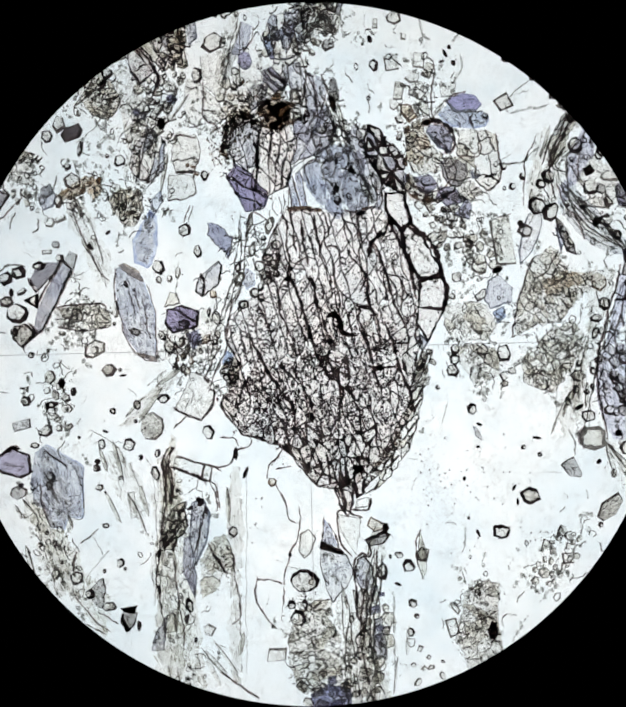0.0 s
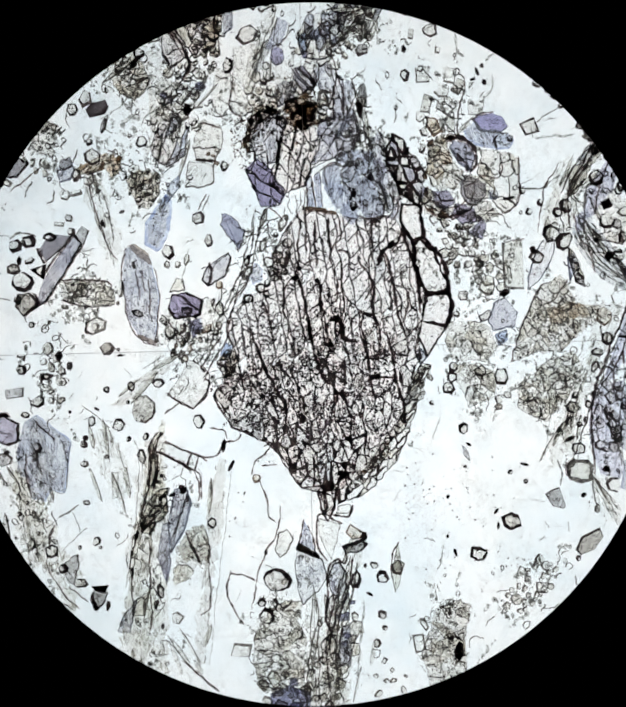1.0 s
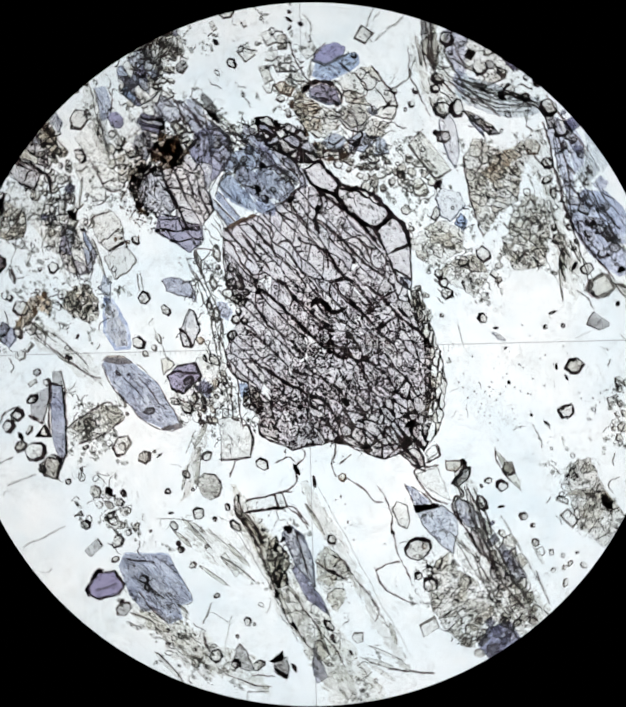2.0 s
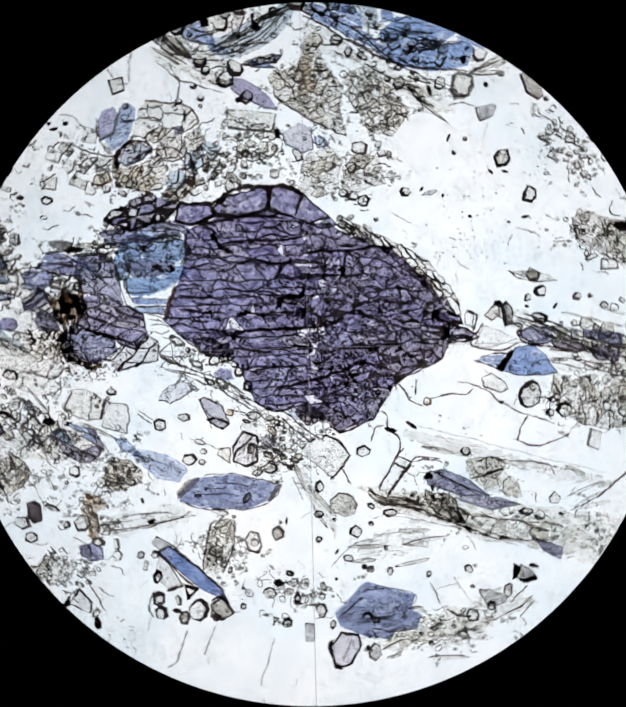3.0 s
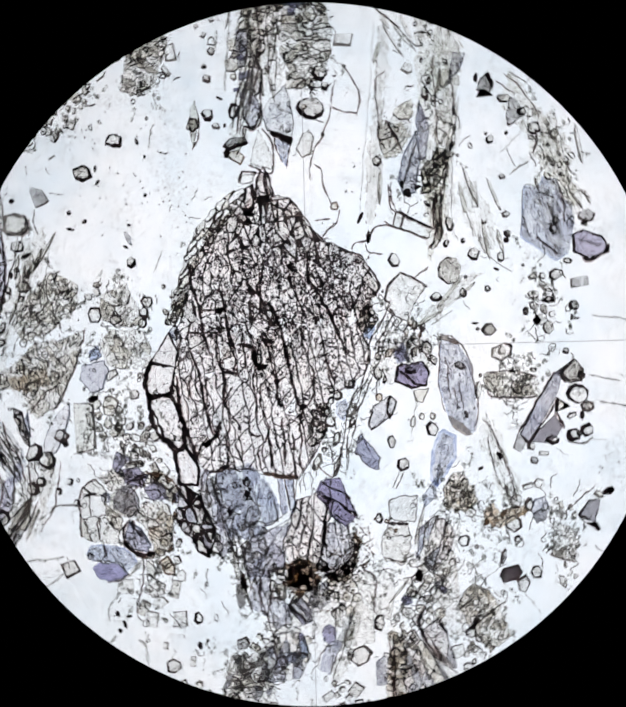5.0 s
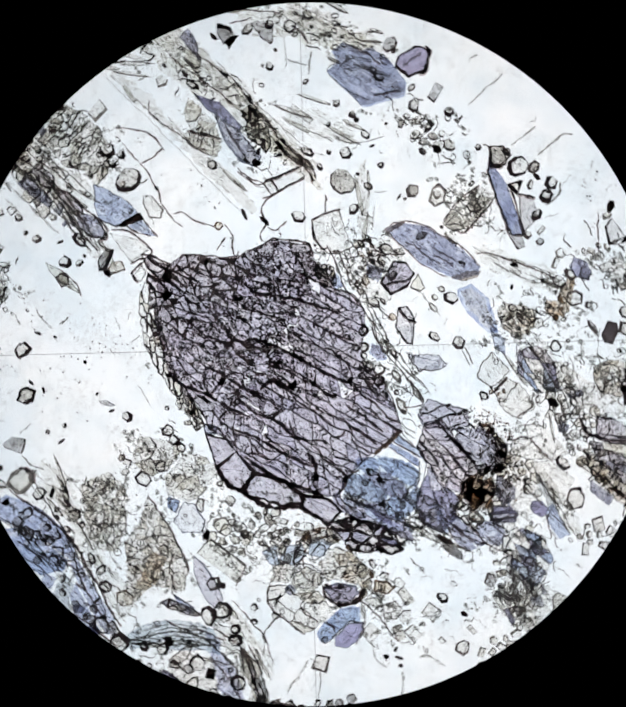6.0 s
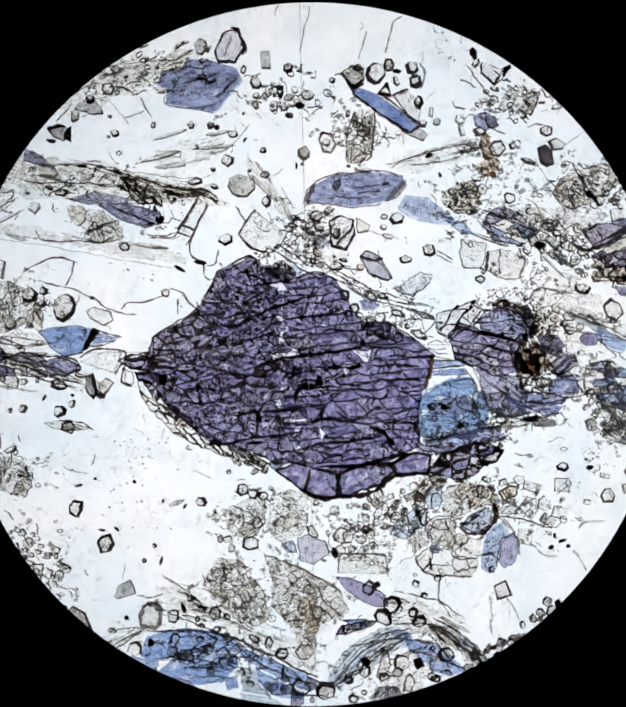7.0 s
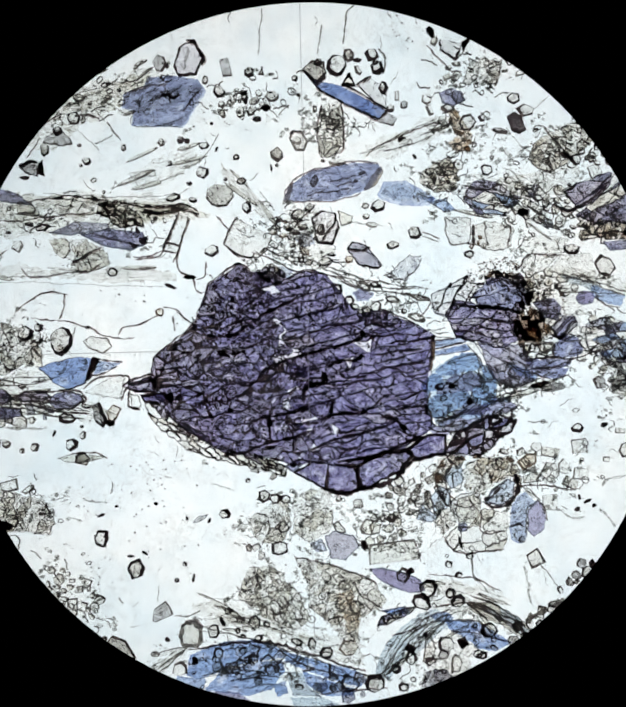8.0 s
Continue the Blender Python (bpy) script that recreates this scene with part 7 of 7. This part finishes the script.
    strand("mid", 4, (1046, 1222), (1052, 1274), (1075, 1302), (1082, 1318))
    strand("soft", 4, (1165, 1255), (1172, 1300), (1182, 1345))
    bit("black", 1022, 1205, 8, 30, 15, 5, 3)
    bit("lilac", 1027, 1170, 26, 20, 0, 6, 3, 0)
    scatter(("garnet", "faint", "cream", "faint", "lilac"), 26, 1335, 760, 55, 65, 14, 30)
    scatter(("turbid", "grey", "garnet", "faint"), 16, 1380, 830, 60, 40, 14, 32)
    scatter(("cream", "faint", "garnet"), 26, 1200, 635, 60, 34, 12, 26)
    scatter(("garnet", "faint", "turbid"), 26, 1110, 850, 44, 46, 14, 28)
    fibres(("dark", "mid", "rust"), 4, 34, 2.6, (980, 925), (1060, 900), (1150, 870), (1230, 850), felt=False)
    flakes(11, 34, 60, 8, (980, 925), (1060, 900), (1150, 870), (1230, 850))
    fibres(("dark", "mid"), 4, 30, 2.4, (1110, 800), (1180, 830), (1290, 790), (1389, 770), felt=False)
    flakes(10, 30, 60, 8, (1110, 800), (1180, 830), (1290, 790), (1389, 770))
    scatter(("faint", "cream", "ring", "garnet", "dusty"), 30, 1150, 445, 70, 44, 12, 28, -30)
    scatter(("garnet", "cream", "lilac", "faint", "ring"), 34, 1215, 455, 44, 54, 16, 34)
    scatter(("ring", "garnet", "cream"), 14, 1330, 500, 46, 40, 14, 26)
    fibres(("mid", "soft", "dark"), 4, 60, 2.2, (1040, 400), (1120, 420), (1230, 500), felt=False)
    flakes(11, 60, 60, 8, (1040, 400), (1120, 420), (1230, 500))


def margins():
    """What lies farther out, at the rim of the field."""
    clump("epidote_aggregate", "dark dusty aggregate at the rim of the field", [DUSTY, LILAC, GREY], (E_MID, E_MID, E_DARK), 23, (1345, 800), (1420, 775), (1480, 760), (1486, 860), (1440, 890), (1360, 872))
    scatter(("ring", "garnet", "faint"), 10, 1425, 620, 36, 40, 14, 30)
    scatter(("turbid", "dusty", "garnet"), 22, -70, 880, 60, 40, 16, 36)
    scatter(("turbid", "dusty", "lilac"), 18, -105, 790, 40, 50, 18, 40)
    fibres(("dark", "mid"), 5, 70, 3, (-150, 880), (-60, 890), (40, 905))
    flakes(12, 70, 60, 8, (-150, 880), (-60, 890), (40, 905))
    scatter(("faint", "garnet"), 8, -60, 1020, 50, 40, 10, 20)
    fibres(("mid", "soft", "dark"), 3, 60, 2.5, (-130, 640), (-60, 560), (0, 520), felt=False)
    flakes(7, 60, 60, 8, (-130, 640), (-60, 560), (0, 520))
    bit("faint", -20, 690, 30, 40, 0, 4, 2.5)
    scatter(("grey", "turbid"), 8, 1430, 330, 30, 40, 16, 30)
    scatter(("garnet", "faint", "dusty"), 10, 1440, 950, 30, 60, 14, 28)


great_crystal()
small_crystals()
grey_violet_ground()
blue_prisms()
north()
west()
south()
east()
margins()
specks("inclusion_dust", "fine dark dust and pits in the slice", 480, 2.0, 5.0,
       [(260, 1120, 130, 60), (330, 1040, 90, 60), (560, 860, 160, 130), (560, 860, 160, 130), (560, 800, 160, 120), (530, 790, 220, 190), (780, 860, 220, 180), (620, 900, 200, 120), (480, 720, 90, 80), (700, 930, 160, 90),
        (620, 1320, 60, 70), (770, 1340, 80, 70), (230, 1240, 120, 80), (640, 640, 160, 60), (400, 1180, 120, 120), (330, 640, 160, 60), (1230, 330, 60, 50), (900, 60, 60, 40),
        (1000, 410, 60, 60), (60, 1140, 50, 40), (1100, 1100, 80, 80), (700, 500, 400, 300)])


for k, (mat, *pts) in enumerate((
        (VEIL_OLIVE, (-140, 420), (60, 430), (240, 440), (420, 450), (470, 480), (300, 500), (120, 520), (-140, 540)),
        (VEIL_OLIVE, (30, 320), (150, 230), (300, 165), (340, 165), (280, 230), (180, 280), (110, 340)),
        (VEIL, (1100, 400), (1200, 380), (1280, 360), (1290, 400), (1230, 440), (1140, 430)),
        (VEIL, (640, 470), (700, 455), (740, 560), (720, 600), (620, 570)),
        (VEIL, (940, 1440), (1000, 1400), (1060, 1430), (1040, 1500), (960, 1520)),
        (VEIL, (1150, 620), (1240, 600), (1300, 650), (1280, 720), (1220, 740), (1190, 680)))):
    veil("turbid_film", "thin grey-olive turbid film between the grains", mat, *pts)
CLUTTER_A = [(1120, 440, 170, 90, -15), (1200, 480, 110, 80, -30), (1330, 760, 130, 160, 0), (1390, 840, 120, 90, 0), (1130, 860, 110, 90, 20), (1200, 640, 130, 70, 0), (980, 400, 90, 80, 0), (640, 530, 70, 90, -40)]
CLUTTER_B = [(280, 490, 100, 50, -30), (640, 1150, 160, 110, 0), (610, 1320, 130, 130, 30), (770, 1360, 150, 140, -30), (910, 1110, 130, 130, 0), (1070, 1110, 150, 160, 30), (1230, 330, 130, 80, 30), (60, 1140, 120, 90, 0)]
CLUTTER_C = [(30, 780, 140, 90, 0), (165, 1310, 130, 70, -40), (540, 230, 130, 60, 10), (1070, 160, 110, 60, 10), (980, 1420, 160, 110, 40), (560, 1470, 240, 80, 5), (730, 285, 50, 90, 80), (1250, 1050, 90, 60, 0)]
CLUTTER_D = [(1380, 450, 120, 130, 30), (-60, 890, 150, 90, 0), (60, 480, 220, 60, 5), (230, 215, 160, 60, 15), (860, 650, 160, 60, -22), (1000, 930, 150, 60, 15), (1020, 310, 60, 90, 60), (850, 1190, 110, 90, 0)]
CLUTTER = CLUTTER_A + CLUTTER_B + CLUTTER_C + CLUTTER_D
ringlets("grain_swarm", "dark swarm of tiny grains above the great crystal", E_BLACK, 30, 6, 15, 1.8, [(650, 500, 60, 60, -40), (650, 560, 100, 60, -30), (730, 590, 110, 30, -20)])
squiggles("crack_web", "dark wavy limits above the great crystal", E_DARK, 80, 14, 46, 1.8, 0.5, [(640, 520, 90, 110, -35), (740, 590, 160, 50, -20), (870, 640, 150, 50, -20)])
ringlets("grain_swarm", "crowd of tiny pale grains between the crystals", E_MID, 130, 7, 20, 2.0, CLUTTER)
ringlets("grain_swarm", "crowd of tiny dark-rimmed grains between the crystals", E_DARK, 120, 6, 16, 2.0, CLUTTER)
squiggles("crack_web", "faint grain limits all over the slice", E_MID, 520, 14, 42, 1.8, 0.5, CLUTTER)
trails("grain_dust", "grey-brown dust strung between the crystals", E_MID, 330, 1.8, 4.8, 26, CLUTTER)
trails("turbid_smudge", "soft grey smudges between the crystals", E_SOFT, 650, 5, 13, 34, CLUTTER)
trails("grain_dust", "dark dust strung between the crystals", E_DARK, 80, 1.8, 4.0, 20, CLUTTER)
squiggles("crack_web", "faint scratches and limits in the clear quartz", E_SOFT, 60, 14, 40, 1.3, 0.4,
          [(300, 640, 400, 200, 0), (350, 1060, 300, 200, -30), (400, 320, 350, 200, 30), (900, 60, 300, 80, 80), (1250, 920, 200, 120, 0), (1150, 1260, 250, 120, -50), (600, 420, 200, 120, -40),
           (880, 480, 150, 90, -15), (330, 1330, 200, 150, 30), (560, 150, 250, 140, 70)])


# ---- the turn of the stage ----
def motions():
    """Degrees that the stage has turned, counter-clockwise from above."""
    turns = ((0.0, 91.95), (0.25, 87.0), (0.5, 83.72), (0.75, 83.4), (1.0, 85.43), (1.25, 92.2), (1.5, 102.69), (1.7, 108.69), (2.0, 120.5), (2.4, 139.5), (2.8, 158.37), (3.0, 167.62),
             (3.5, 191.39), (4.0, 216.88), (4.5, 243.03), (4.7, 252.67), (5.2, 277.5), (5.8, 307.69), (6.0, 316.57), (6.25, 328.2), (6.5, 338.58), (6.75, 346.3), (7.0, 351.83),
             (7.25, 357.0), (7.5, 359.66), (8.0, 360.0))
    rows = [(t, pose(0, 0, 0, 0, 0, a)) for t, a in turns]
    walk(stage, rows)
    walk(section, rows)


motions()
